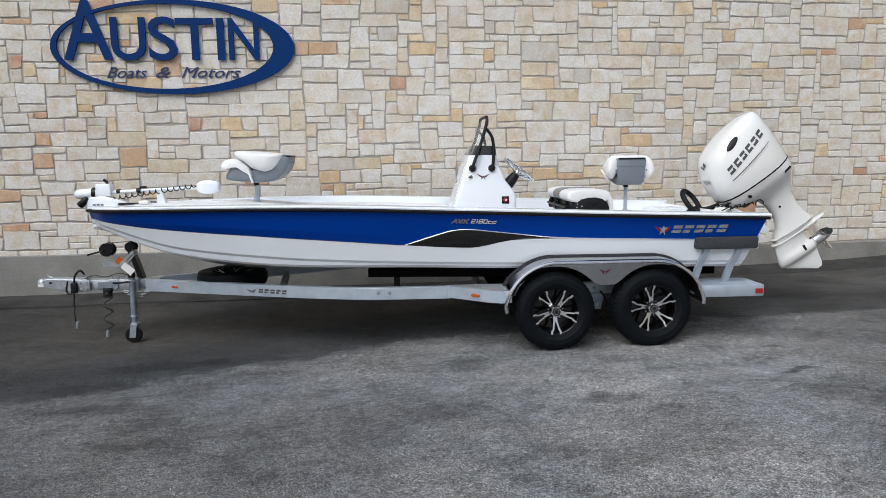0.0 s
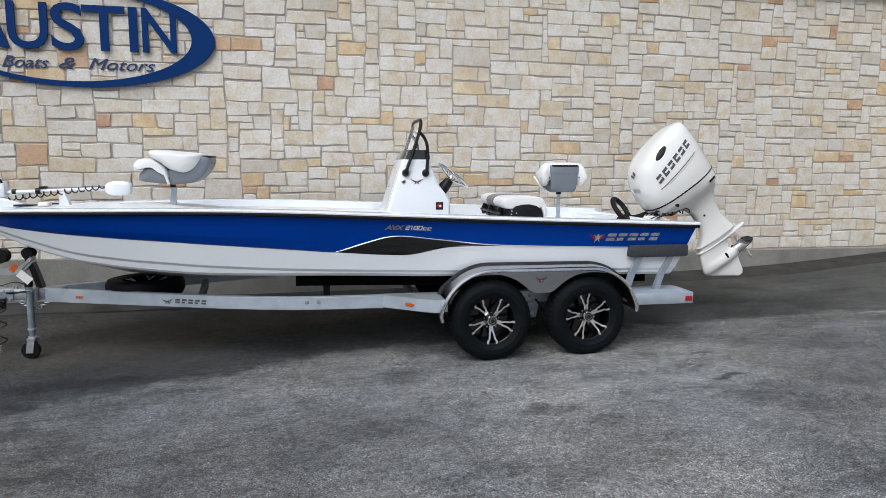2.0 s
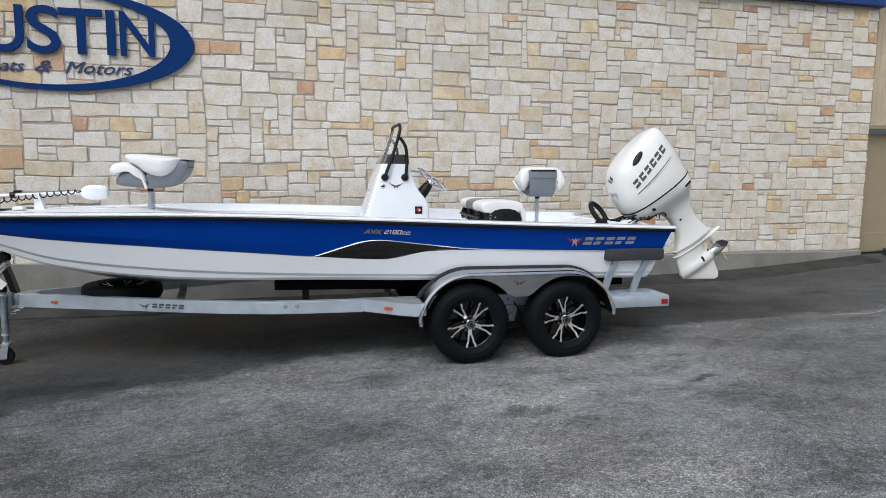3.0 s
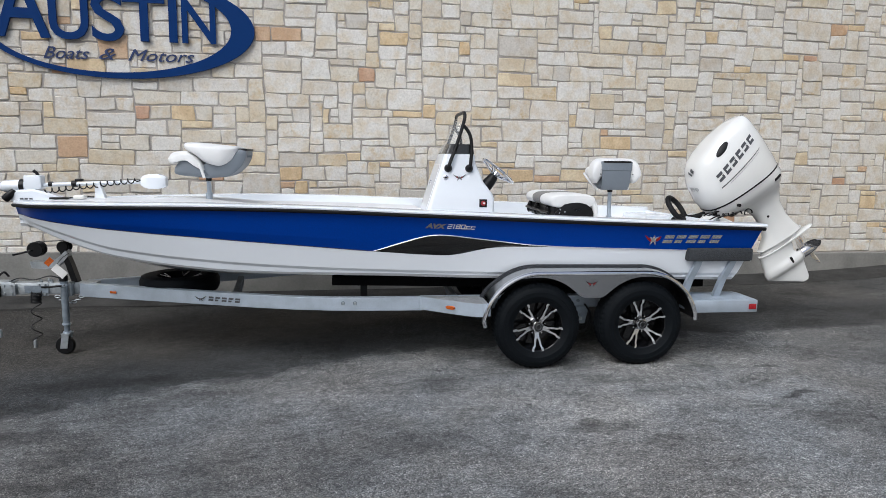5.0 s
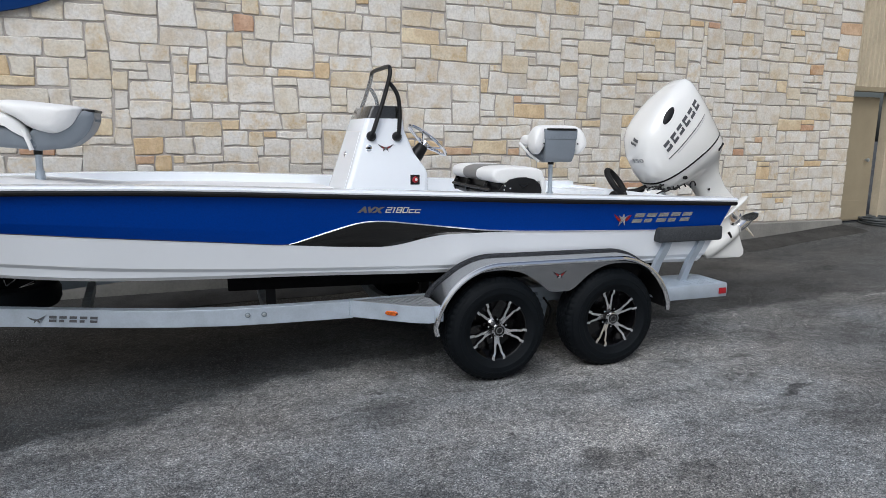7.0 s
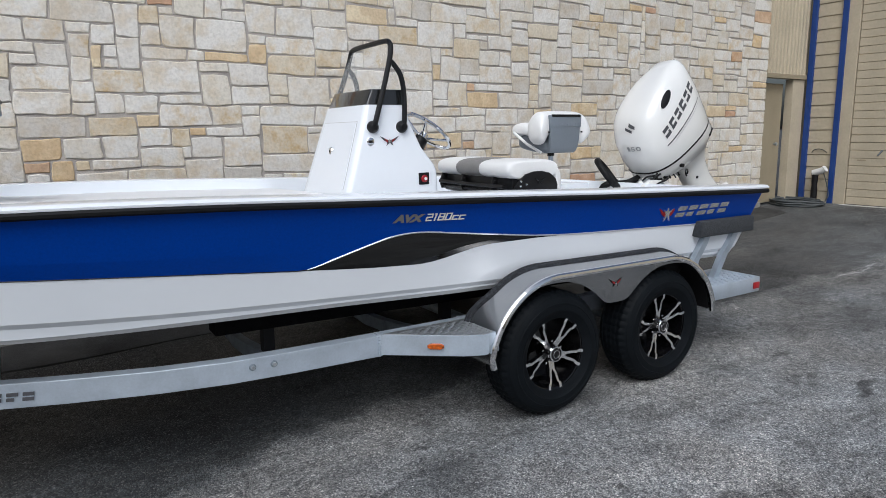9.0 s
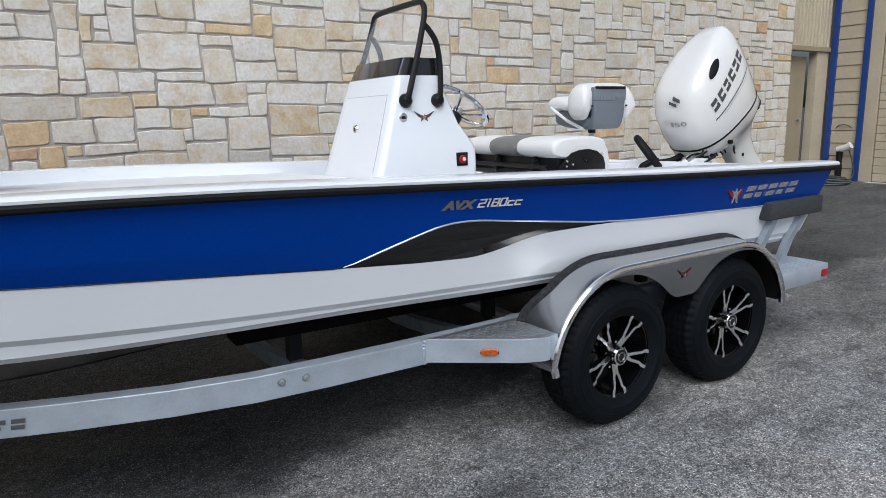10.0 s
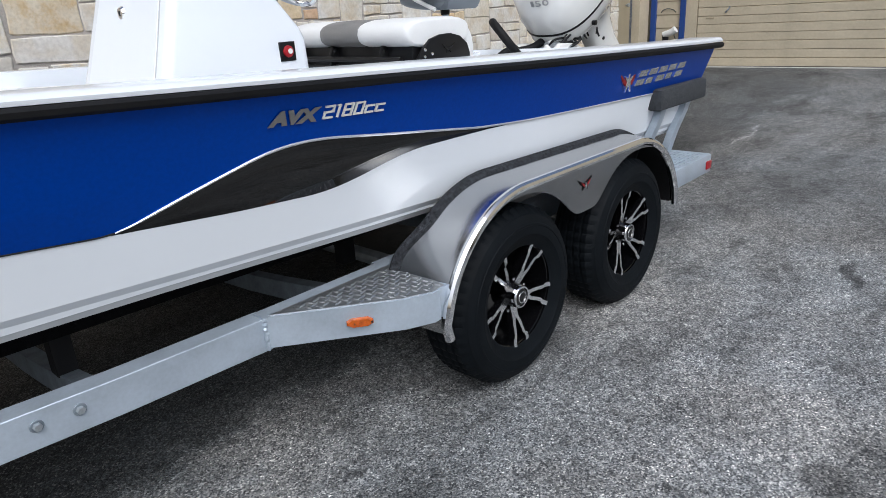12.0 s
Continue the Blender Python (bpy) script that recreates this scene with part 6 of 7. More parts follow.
def stern_seat(x, y, z0, zt, yaw, label):
    """The same folding seat seen from behind its backrest: a grey plate before a wrapped white roll."""
    s = base("fishing_seat", x, y, z0, label, "boat seat", "pedestal seats")
    m = Matrix.Translation((x, y, zt)) @ Matrix.Rotation(radians(yaw), 4, "Z") @ Matrix.Translation((-0.17, 0, 0))

    def put(name, bm, material, text="", smooth=40):
        bmesh.ops.transform(bm, matrix=m, verts=bm.verts[:])
        return part(name, bm, material, s, text, smooth)

    put("seat_shell", cushion([(-0.08, 0.10), (-0.06, 0.04), (0.05, 0.012), (0.20, 0.0), (0.29, 0.02), (0.25, 0.10), (0.12, 0.15), (0.0, 0.15)], 0.145, 0.04), SEAT_GREY, "grey plastic seat pan")
    put("seat_cushion", cushion([(-0.12, 0.17), (-0.08, 0.215), (0.02, 0.225), (0.12, 0.20), (0.2, 0.15), (0.14, 0.12), (0.02, 0.13), (-0.08, 0.12)], 0.185, 0.06), VINYL, "white vinyl seat cushion")
    half = [(0.24, 0.135, 0.165, 0.05), (0.235, 0.105, 0.215, 0.075), (0.22, 0.08, 0.258, 0.085), (0.198, 0.062, 0.283, 0.09), (0.175, 0.062, 0.296, 0.088), (0.155, 0.085, 0.30, 0.08), (0.12, 0.13, 0.302, 0.07), (0.05, 0.15, 0.303, 0.065), (0.0, 0.152, 0.303, 0.065)]
    rows = []
    for v, a, b, d in [(-q[0],) + q[1:] for q in half] + half[-2::-1]:
        cx = 0.305 + 0.03 * max(0.0, min(1.0, (abs(v) - 0.13) / 0.06)) - d
        row = []
        for k in range(22):
            w = 2 * math.pi * k / 22
            c, q = math.cos(w), math.sin(w)
            row.append((cx + d * math.copysign(abs(c) ** 0.75, c), v, (a + b) / 2 + (b - a) / 2 * math.copysign(abs(q) ** 0.75, q)))
        rows.append(row)
    put("backrest_cushion", loft(bmesh.new(), rows), VINYL, "white vinyl folded backrest", 60)
    plate = [(0.272, 0.150, 0.312, 0.330), (0.262, 0.150, 0.306, 0.336), (0.19, 0.148, 0.306, 0.336), (0.185, 0.142, 0.306, 0.332), (0.10, 0.138, 0.303, 0.330), (0.04, 0.132, 0.29, 0.320), (0.01, 0.126, 0.25, 0.306), (0.0, 0.118, 0.22, 0.295)]
    put("backrest_shell", loft(bmesh.new(), [[(b - 0.004, -w, z), (b, -w + 0.01, z), (b, w - 0.01, z), (b - 0.004, w, z), (a, w, z), (a, -w, z)] for z, w, a, b in plate]), SEAT_GREY, "grey plastic backrest shell", 30)
    put("shell_cap", box(bmesh.new(), 0.322, 0.343, -0.137, 0.137, 0.259, 0.277, 0.006), PLASTIC, "black hinge strip")
    for k in range(10):
        put("shell_rib", box(bmesh.new(), 0.330, 0.3375, -0.117 + 0.026 * k - 0.003, -0.117 + 0.026 * k + 0.003, 0.195, 0.215, 0.002), SEAT_GREY)
    for v in (-0.158, 0.158):
        put("hinge_screw", box(bmesh.new(), 0.322, 0.336, v - 0.005, v + 0.005, 0.145, 0.157, 0.003), PLASTIC, "black hinge screw")
        bm = bmesh.new()
        tube(bm, [(0.24, v * 0.98, 0.004), (0.12, v * 1.15, 0.06), (-0.02, v * 1.3, 0.15)], 0.011, 8)
        put("hinge_arm", bm, VINYL, "white hinge arm")
    bm = bmesh.new()
    tube(bm, [(x, y, z0), (x, y, zt - 0.01)], 0.019, 14)
    part("post", bm, ALU, s, "aluminium seat post")
    bm = bmesh.new()
    tube(bm, [(x, y, z0), (x, y, z0 + 0.012), (x, y, z0 + 0.05)], 0.03, 14, True, [0.05, 0.03, 0.028])
    part("post_sleeve", bm, ALU, s)
    bm = bmesh.new()
    tube(bm, [(x, y, zt - 0.026), (x, y, zt + 0.004)], 0.026, 14)
    part("collar", bm, PLASTIC, s, "black swivel collar")
    return s


stern_seat(2.522, 6.607, rail_z(2.52) - 0.08, 1.345, -90, "white vinyl folding seat with grey backrest on stern deck")


def build_bench():
    s = base("leaning_bench", 2.05, CONSOLE_Y + 0.02, 0.808, "white and grey padded bench seat behind console", "bench")
    y0, y1, x0, x1 = 6.19, 7.09, 1.84, 2.285
    part("bench_base", bm_box(1.92, 2.22, y0 + 0.06, y1 - 0.06, 0.808, 1.06, 0.02), WHITE, s, "white moulded base")

    def pad(name, a, b, m, text):
        bm, rows = bmesh.new(), []
        n = 20
        prof = []
        for k in range(n):
            w = 2 * math.pi * k / n
            c, d = math.cos(w), math.sin(w)
            prof.append((math.copysign(abs(c) ** 0.55, c), math.copysign(abs(d) ** 0.75, d)))
        first, last = abs(a - y0) < 0.01, abs(b - y1) < 0.01
        ends = []
        for k in range(7):
            t = k / 6
            ends.append((a + 0.075 * t * t, 0.55 + 0.45 * math.sqrt(1 - (1 - t) ** 2) if first else 1.0))
        for k in range(7):
            t = 1 - k / 6
            ends.append((b - 0.075 * t * t, 0.55 + 0.45 * math.sqrt(1 - (1 - t) ** 2) if last else 1.0))
        for y, k in ends:
            seam = 0.004 if (not first and y - a < 0.01) or (not last and b - y < 0.01) else 0.0
            rows.append([((x0 + x1) / 2 + u * ((x1 - x0) / 2 - seam) * (0.6 + 0.4 * k), y, 1.24 - 0.012 * (1 - k) + v * (0.066 - seam) * k) for u, v in prof])
        loft(bm, rows)
        return part(name, bm, m, s, text)

    third = (y1 - y0) * 0.34
    pad("cushion", y0, y0 + third + 0.03, VINYL, "white vinyl cushion")
    pad("cushion", y0 + third + 0.031, y1 - third + 0.03, VINYL_GREY, "grey vinyl cushion")
    pad("cushion", y1 - third + 0.031, y1, VINYL, "white vinyl cushion")
    for y, k in ((y0 - 0.012, 0), (y1 - 0.006, 1)):
        poly = [(1.885, 1.085), (2.255, 1.085), (2.258, 1.13), (2.24, 1.175), (2.19, 1.212), (2.12, 1.228), (2.05, 1.226), (1.98, 1.21), (1.93, 1.17), (1.895, 1.13)]
        part("hinge_plate", prism(bmesh.new(), poly, y, y + 0.018, 0.003), PLASTIC, s, "black backrest hinge plate")
        if k == 0:
            part("plate_badge", bird(bmesh.new(), 2.10, 1.165, 0.09, y - 0.003), RIM_BLACK, s, "dark winged badge", 0)
            for x, z in ((1.935, 1.135), (1.985, 1.145), (1.94, 1.165)):
                part("hinge_bolt", lathe(bmesh.new(), [(0.001, -0.005), (0.007, -0.004), (0.008, 0.0), (0.001, 0.0)], (x, y, z), "y", 10), CHROME, s)
    curl = [(2.15, 1.298), (2.21, 1.290), (2.262, 1.262), (2.296, 1.215), (2.31, 1.155), (2.30, 1.09), (2.262, 1.088), (2.262, 1.14), (2.248, 1.19), (2.21, 1.225), (2.15, 1.24)]
    part("rear_roll", prism(bmesh.new(), curl, y0 + 0.002, y1 - 0.004, 0.014), VINYL, s, "white vinyl rolled edge", 60)
    part("seat_frame", bm_box(1.90, 2.24, y0 + 0.03, y1 - 0.03, 1.06, 1.19, 0.01), PLASTIC, s, "black seat frame")
    for y in (y1 - 0.05, (y0 + y1) / 2 + 0.12, y0 + 0.2):
        poly = [(1.862, 1.075), (1.93, 1.075), (1.94, 1.12), (1.92, 1.185), (1.87, 1.19), (1.852, 1.15), (1.85, 1.10)]
        part("hinge_bracket", prism(bmesh.new(), poly, y - 0.008, y + 0.008, 0.002), PLASTIC, s, "black hinge bracket")
        for z in (1.095, 1.13, 1.165):
            bm = bmesh.new()
            lathe(bm, [(0.001, -0.003), (0.006, -0.003), (0.006, 0.0), (0.001, 0.0)], (1.875, y - 0.008, z), "y", 8)
            part("hinge_bolt", bm, CHROME, s)
    part("slide_bar", bm_box(1.865, 1.885, y0 + 0.14, y1 - 0.06, 1.085, 1.10, 0.003), PLASTIC, s)
    bm = bmesh.new()
    tube(bm, [(1.845, y0 + 0.05, 1.13), (1.845, y1 - 0.05, 1.13)], 0.013, 8)
    part("frame_tube", bm, PLASTIC, s, "black frame tube")
    s.location.x -= 0.045
    s.location.z += 0.014


build_bench()


def build_motor():
    y = 6.62
    s = base("outboard_motor", 3.65, y, 0.92, "white outboard motor with black pin line, tilted up", "outboard motor")
    O, c, d = Vector((3.862, y, 1.32)), math.cos(radians(33)), math.sin(radians(33))

    def W(p, v, q):
        return (O.x + p * c - q * d, y + v, O.z + p * d + q * c)

    def squircle(p0, p1, w, q, e=2.7, n=44):
        out = []
        for k in range(n):
            a = 2 * math.pi * k / n
            cc, sn = math.cos(a), math.sin(a)
            out.append(W((p0 + p1) / 2 + math.copysign(abs(cc) ** (2 / e), cc) * (p1 - p0) / 2, math.copysign(abs(sn) ** (2 / e), sn) * w, q))
        return out

    Q = (0, 0.05, 0.12, 0.2, 0.3, 0.38, 0.46, 0.52, 0.57, 0.61, 0.64, 0.66, 0.672)
    F = lambda q: float(np.interp(q, (0, 0.12, 0.3, 0.45, 0.52, 0.57, 0.615, 0.648, 0.672), (-0.375, -0.40, -0.39, -0.335, -0.27, -0.17, -0.05, 0.07, 0.22)))
    B = lambda q: float(np.interp(q, (0, 0.1, 0.3, 0.5, 0.6, 0.632, 0.66, 0.672), (0.468, 0.466, 0.45, 0.426, 0.41, 0.40, 0.382, 0.345)))
    H = lambda q: float(np.interp(q, (0, 0.12, 0.25, 0.40, 0.50, 0.57, 0.62, 0.65, 0.672), (0.262, 0.276, 0.274, 0.252, 0.228, 0.200, 0.168, 0.132, 0.08)))

    E = lambda q: 2.7 + 1.2 * max(0.0, q - 0.2) / 0.47

    def tilt_q(q, p):
        """The pin line climbs a little towards the stern."""
        return q + (0.045 + 0.045 * p) * max(0.0, 1 - q / 0.5)

    def level(q, grow=0.0):
        pts, e = [], E(q)
        for k in range(52):
            a = 2 * math.pi * k / 52
            cc, sn = math.cos(a), math.sin(a)
            p = (F(q) + B(q)) / 2 + math.copysign(abs(cc) ** (2 / e), cc) * ((B(q) - F(q)) / 2 + grow)
            v = math.copysign(abs(sn) ** (2 / e), sn) * (H(q) + grow)
            # the cowl narrows towards its back
            v *= 1 - 0.12 * max(0, (p - 0.1) / 0.3) ** 1.5
            pts.append(W(p, v, tilt_q(q, p)))
        return pts

    part("cowl", loft(bmesh.new(), [level(q) for q in Q]), MOTOR_WHITE, s, "glossy white engine cowl", 50)
    bm = bmesh.new()
    loft(bm, [level(-0.004, 0.003), level(0.006, 0.004), level(0.012, 0.003)])
    part("pin_line", bm, PLASTIC, s, "black seam around the cowl")
    low = [level(-0.004, -0.002)]
    for q, p0, p1, w in ((-0.05, -0.375, 0.466, 0.248), (-0.10, -0.34, 0.45, 0.212), (-0.145, -0.18, 0.415, 0.165), (-0.20, -0.02, 0.382, 0.112), (-0.3, 0.035, 0.338, 0.088), (-0.45, 0.05, 0.335, 0.080), (-0.56, 0.02, 0.362, 0.082), (-0.66, -0.08, 0.40, 0.095)):
        pts = []
        for k in range(52):
            a = 2 * math.pi * k / 52
            cc, sn = math.cos(a), math.sin(a)
            p = (p0 + p1) / 2 + math.copysign(abs(cc) ** 0.74, cc) * (p1 - p0) / 2
            pts.append(W(p, math.copysign(abs(sn) ** 0.74, sn) * w, q + (0.045 + 0.045 * p) * max(0.0, 1 + q / 0.2)))
        low.append(pts)
    part("midsection", loft(bmesh.new(), low), MOTOR_WHITE, s, "white lower cowl and leg", 50)
    # splash plate and anti-ventilation plate
    for q, p0, p1, w in ((-0.725, -0.125, 0.535, 0.078), (-0.668, -0.10, 0.42, 0.080)):
        bm = bmesh.new()
        n = 30
        rows = []
        for dq, k in ((0.010, 0.94), (0.006, 1.0), (-0.003, 1.0), (-0.008, 0.95)):
            row = []
            for i in range(n):
                a = 2 * math.pi * i / n
                cc, sn = math.cos(a), math.sin(a)
                p = (p0 + p1) / 2 + math.copysign(abs(cc) ** 0.74, cc) * (p1 - p0) / 2 * k
                v = math.copysign(abs(sn) ** 0.7, sn) * w * k * (1 - 0.3 * max(0, (p - 0.1) / 0.45))
                row.append(W(p, v, q + dq))
            rows.append(row)
        loft(bm, rows)
        part("water_plate" if q < -0.7 else "splash_plate", bm, MOTOR_WHITE, s, "white anti-ventilation plate" if q < -0.7 else "white splash plate", 40)
    leg = [squircle(p0, p1, w, q, 2.2) for q, p0, p1, w in ((-0.66, -0.06, 0.40, 0.09), (-0.735, -0.11, 0.27, 0.065), (-0.85, -0.135, 0.24, 0.05), (-0.885, -0.145, 0.26, 0.06), (-0.90, -0.15, 0.30, 0.068), (-0.945, -0.16, 0.31, 0.074), (-0.985, -0.155, 0.30, 0.052), (-1.005, -0.13, 0.29, 0.026), (-1.025, -0.10, 0.285, 0.014), (-1.08, -0.02, 0.275, 0.012), (-1.18, 0.13, 0.262, 0.009), (-1.215, 0.18, 0.24, 0.006))]
    part("gearcase", loft(bmesh.new(), leg), MOTOR_WHITE, s, "white gearcase with skeg", 50)
    # propeller
    bm = bmesh.new()
    tube(bm, [W(0.29, 0, -0.93), W(0.36, 0, -0.93), W(0.45, 0, -0.93), W(0.48, 0, -0.93)], 0.05, 16, True, [0.058, 0.06, 0.05, 0.03])
    hub = part("propeller", bm, CHROME, s, "polished stainless propeller")
    for k in range(3):
        a = 2 * math.pi * k / 3 + 0.5
        bm, rows = bmesh.new(), []
        for i in range(7):
            r = 0.05 + 0.150 * i / 6
            wd = 0.055 * math.sin(math.pi * (0.22 + 0.70 * i / 6)) + 0.012
            rake = 0.375 + 0.05 * (i / 6)
            row = []
            for j, t in ((-1, 0), (-0.4, 0.004), (0.4, 0.004), (1, 0), (0.4, -0.004), (-0.4, -0.004)):
                ang = a + (j * wd * 0.8) / max(r, 0.06)
                row.append(W(rake + j * wd * 0.65 + t, r * math.cos(ang), -0.925 + r * math.sin(ang)))
            rows.append(row)
        loft(bm, rows)
        part("propeller_blade", bm, CHROME, hub, "", 60)

    def side_v(p, q):
        """Half width of the cowl's side at (p, q)."""
        e = E(q)
        u = abs((p - (F(q) + B(q)) / 2) / ((B(q) - F(q)) / 2))
        return H(q) * (max(0.0, 1 - min(1, u) ** e)) ** (1 / e) * (1 - 0.12 * max(0, (p - 0.1) / 0.3) ** 1.5)

    def decal(name, quad, material, text, n=8, lift=0.004, both=True):
        """A thin patch laid on the cowl's sides; quad gives corners (p, q)."""
        for sg in ((-1, 1) if both else (-1,)):
            bm = bmesh.new()
            a, b, cc, dd = [Vector((*k, 0)) for k in quad]
            rows = []
            for i in range(n + 1):
                row = []
                for j in range(4):
                    f = a.lerp(b, i / n).lerp(dd.lerp(cc, i / n), j / 3)
                    row.append(W(f.x, sg * (side_v(f.x, f.y) + lift), tilt_q(f.y, f.x)))
                rows.append(row)
            loft(bm, rows, closed=False)
            part(name, bm, material, s, text, 60)

    # maker's lettering as plain blocks along the cowl side, rising aft
    for k in range(6):
        p0, q0 = -0.215 + 0.087 * k, 0.252 + 0.0305 * k
        for a, b in ((0.0, 0.36), (0.62, 1.0)):
            decal("mark_block", ((p0 - 0.008 * a, q0 + 0.082 * a), (p0 + 0.064 - 0.008 * a, q0 + 0.022 + 0.082 * a), (p0 + 0.064 - 0.008 * b, q0 + 0.022 + 0.082 * b), (p0 - 0.008 * b, q0 + 0.082 * b)), DECAL_GREY, "")
        decal("mark_stem", ((p0 + (0.0 if k % 2 else 0.042), q0 + (0.025 if k % 2 else 0.042)), (p0 + (0.018 if k % 2 else 0.06), q0 + (0.031 if k % 2 else 0.048)), (p0 + (0.014 if k % 2 else 0.056), q0 + 0.062), (p0 + (-0.004 if k % 2 else 0.038), q0 + 0.056)), DECAL_GREY, "")
    decal("stripe", ((-0.23, 0.186), (0.29, 0.318), (0.29, 0.325), (-0.23, 0.197)), DECAL_GREY, "grey accent stripe", 12)
    decal("stripe", ((-0.14, 0.188), (0.26, 0.29), (0.26, 0.294), (-0.14, 0.194)), DECAL_PALE, "pale accent stripe", 12)
    # air inlets near the top
    for sg in (-1, 1):
        p, q = -0.035, 0.528
        bm = bmesh.new()
        n = 20
        rows = []
        for k, lift in ((1.0, 0.003), (0.75, 0.005), (0.05, 0.005)):
            row = []
            for i in range(n):
                a = 2 * math.pi * i / n
                pp, qq = p + 0.085 * k * math.cos(a), q + (0.030 * math.cos(a) + 0.032 * math.sin(a)) * k
                row.append(W(pp, sg * (side_v(pp, qq) + lift), qq))
            rows.append(row)
        loft(bm, rows)
        part("air_inlet", bm, PLASTIC, s, "black oval air inlet", 60)
    # small fittings under the seam
    for sg in (-1, 1):
        for p, q, r in ((-0.16, -0.028, 0.016), (0.125, -0.36, 0.012)):
            v = sg * (0.254 if q > -0.1 else 0.082)
            bm = bmesh.new()
            tube(bm, [W(p, v - sg * 0.02, q), W(p, v + sg * 0.006, q)], r, 12)
            part("rubber_plug", bm, PLASTIC, s)
        bm = bmesh.new()
        tube(bm, [W(0.285, sg * 0.214, -0.024), W(0.33, sg * 0.198, -0.022), W(0.375, sg * 0.178, -0.020)], 0.016, 10)
        part("latch_grip", bm, PLASTIC, s, "black cowl latch")
        bm = bmesh.new()
        tube(bm, [W(0.145, sg * 0.066, -0.875), W(0.145, sg * 0.066, -0.935)], 0.013, 8)
        part("water_inlet", bm, PLASTIC, s, "black water intake slot")

    bm = bmesh.new()
    tube(bm, [W(-0.40, -0.06, -0.035), W(-0.385, -0.12, -0.035), W(-0.35, -0.18, -0.035)], 0.013, 8)
    part("cowl_grip", bm, PLASTIC, s, "black grip under the cowl seam")

    def front_p(v, q):
        e = E(q)
        return (F(q) + B(q)) / 2 - (B(q) - F(q)) / 2 * (max(0, 1 - (abs(v) / H(q)) ** e)) ** (1 / e) - 0.004

    def front_patch(name, corners, material, text):
        bm = bmesh.new()
        rows = []
        a, b, cc, dd = [Vector((*k, 0)) for k in corners]
        for i in range(5):
            row = []
            for j in range(3):
                f = a.lerp(b, i / 4).lerp(dd.lerp(cc, i / 4), j / 2)
                row.append(W(front_p(f.x, f.y), f.x, tilt_q(f.y, front_p(f.x, f.y))))
            rows.append(row)
        loft(bm, rows, closed=False)
        part(name, bm, material, s, text, 60)

    for k in range(2):
        v0, q0 = -0.055 + 0.03 * k, 0.425 - 0.028 * k
        front_patch("emblem_block", ((v0 - 0.035, q0 + 0.01), (v0 + 0.03, q0 + 0.035), (v0 + 0.03, q0 + 0.058), (v0 - 0.035, q0 + 0.033)), DECAL_GREY, "grey slanted emblem block")
    # horsepower number on the front
    for k, ch in enumerate("150"):
        bm = letters(ch, 0.08, 0.001, 0.0005)
        lo = [min(v.co[i] for v in bm.verts) for i in range(3)]
        hi = [max(v.co[i] for v in bm.verts) for i in range(3)]
        wide = 0.024 if ch == "1" else 0.043
        for vv in bm.verts:
            v = (0.008, -0.026, -0.078)[k] - wide * (vv.co.x - lo[0]) / (hi[0] - lo[0])
            q = 0.255 + 0.042 * (vv.co.y - lo[1]) / (hi[1] - lo[1])
            p = front_p(v, q) - 0.001
            vv.co = Vector(W(p, v, tilt_q(q, p)))
        part("digit", bm, DECAL_PALE, s, "pale grey number")
    # clamp bracket, tilt rams, hoses
    for v in (-0.16, 0.16):
        bm = bmesh.new()
        prism(bm, [(3.38, 1.06), (3.46, 1.10), (3.62, 1.09), (3.86, 0.99), (4.02, 0.86), (3.98, 0.80), (3.80, 0.86), (3.56, 0.90), (3.42, 0.72), (3.37, 0.74)], y + v - 0.02, y + v + 0.02, 0.006)
        part("clamp_bracket", bm, MOTOR_WHITE, s, "white clamp bracket")
    bm = bmesh.new()
    tube(bm, [(3.45, y - 0.02, 0.80), (3.75, y - 0.02, 0.90), (4.05, y - 0.02, 0.93)], 0.03, 12, True, [0.034, 0.03, 0.018])
    part("tilt_ram", bm, GALV, s, "tilt cylinder")
    bm = bmesh.new()
    tube(bm, [(3.55, y - 0.22, 1.055), (3.55, y + 0.22, 1.055)], 0.024, 12)
    part("steering_ram", bm, GALV, s, "steering cylinder")
    part("ram_block", bm_box(3.50, 3.62, y - 0.12, y + 0.0, 1.01, 1.10, 0.012), GALV, s)
    bm = bmesh.new()
    tube(bm, curve_pts([(3.46, y - 0.03, 1.00), (3.52, y - 0.03, 1.06), (3.60, y - 0.02, 1.10)]), 0.035, 12, True)
    part("steering_arm", bm, MOTOR_WHITE, s, "white steering arm")
    bm = bmesh.new()
    tube(bm, [(3.50, y - 0.215, 0.76), (3.50, y - 0.215, 0.78), (3.51, y - 0.215, 0.93), (3.51, y - 0.215, 0.95)], 0.036, 12, True, [0.028, 0.036, 0.036, 0.02])
    part("trim_pump", bm, PLASTIC, s, "black trim pump")
    part("bracket_block", bm_box(3.43, 3.50, y - 0.25, y - 0.17, 0.95, 1.03, 0.01), GALV, s, "galvanised bracket block")
    for k in range(3):
        bm = bmesh.new()
        tube(bm, curve_pts([(3.44 + 0.03 * k, y - 0.24, 1.06), (3.47 + 0.035 * k, y - 0.27, 0.99 - 0.03 * k), (3.53 + 0.02 * k, y - 0.23, 0.90 - 0.03 * k), (3.60, y - 0.12, 0.88)]), 0.007, 6)
        part("trim_hose", bm, PLASTIC, s, "black trim hose")
    rnd = random.Random(11)
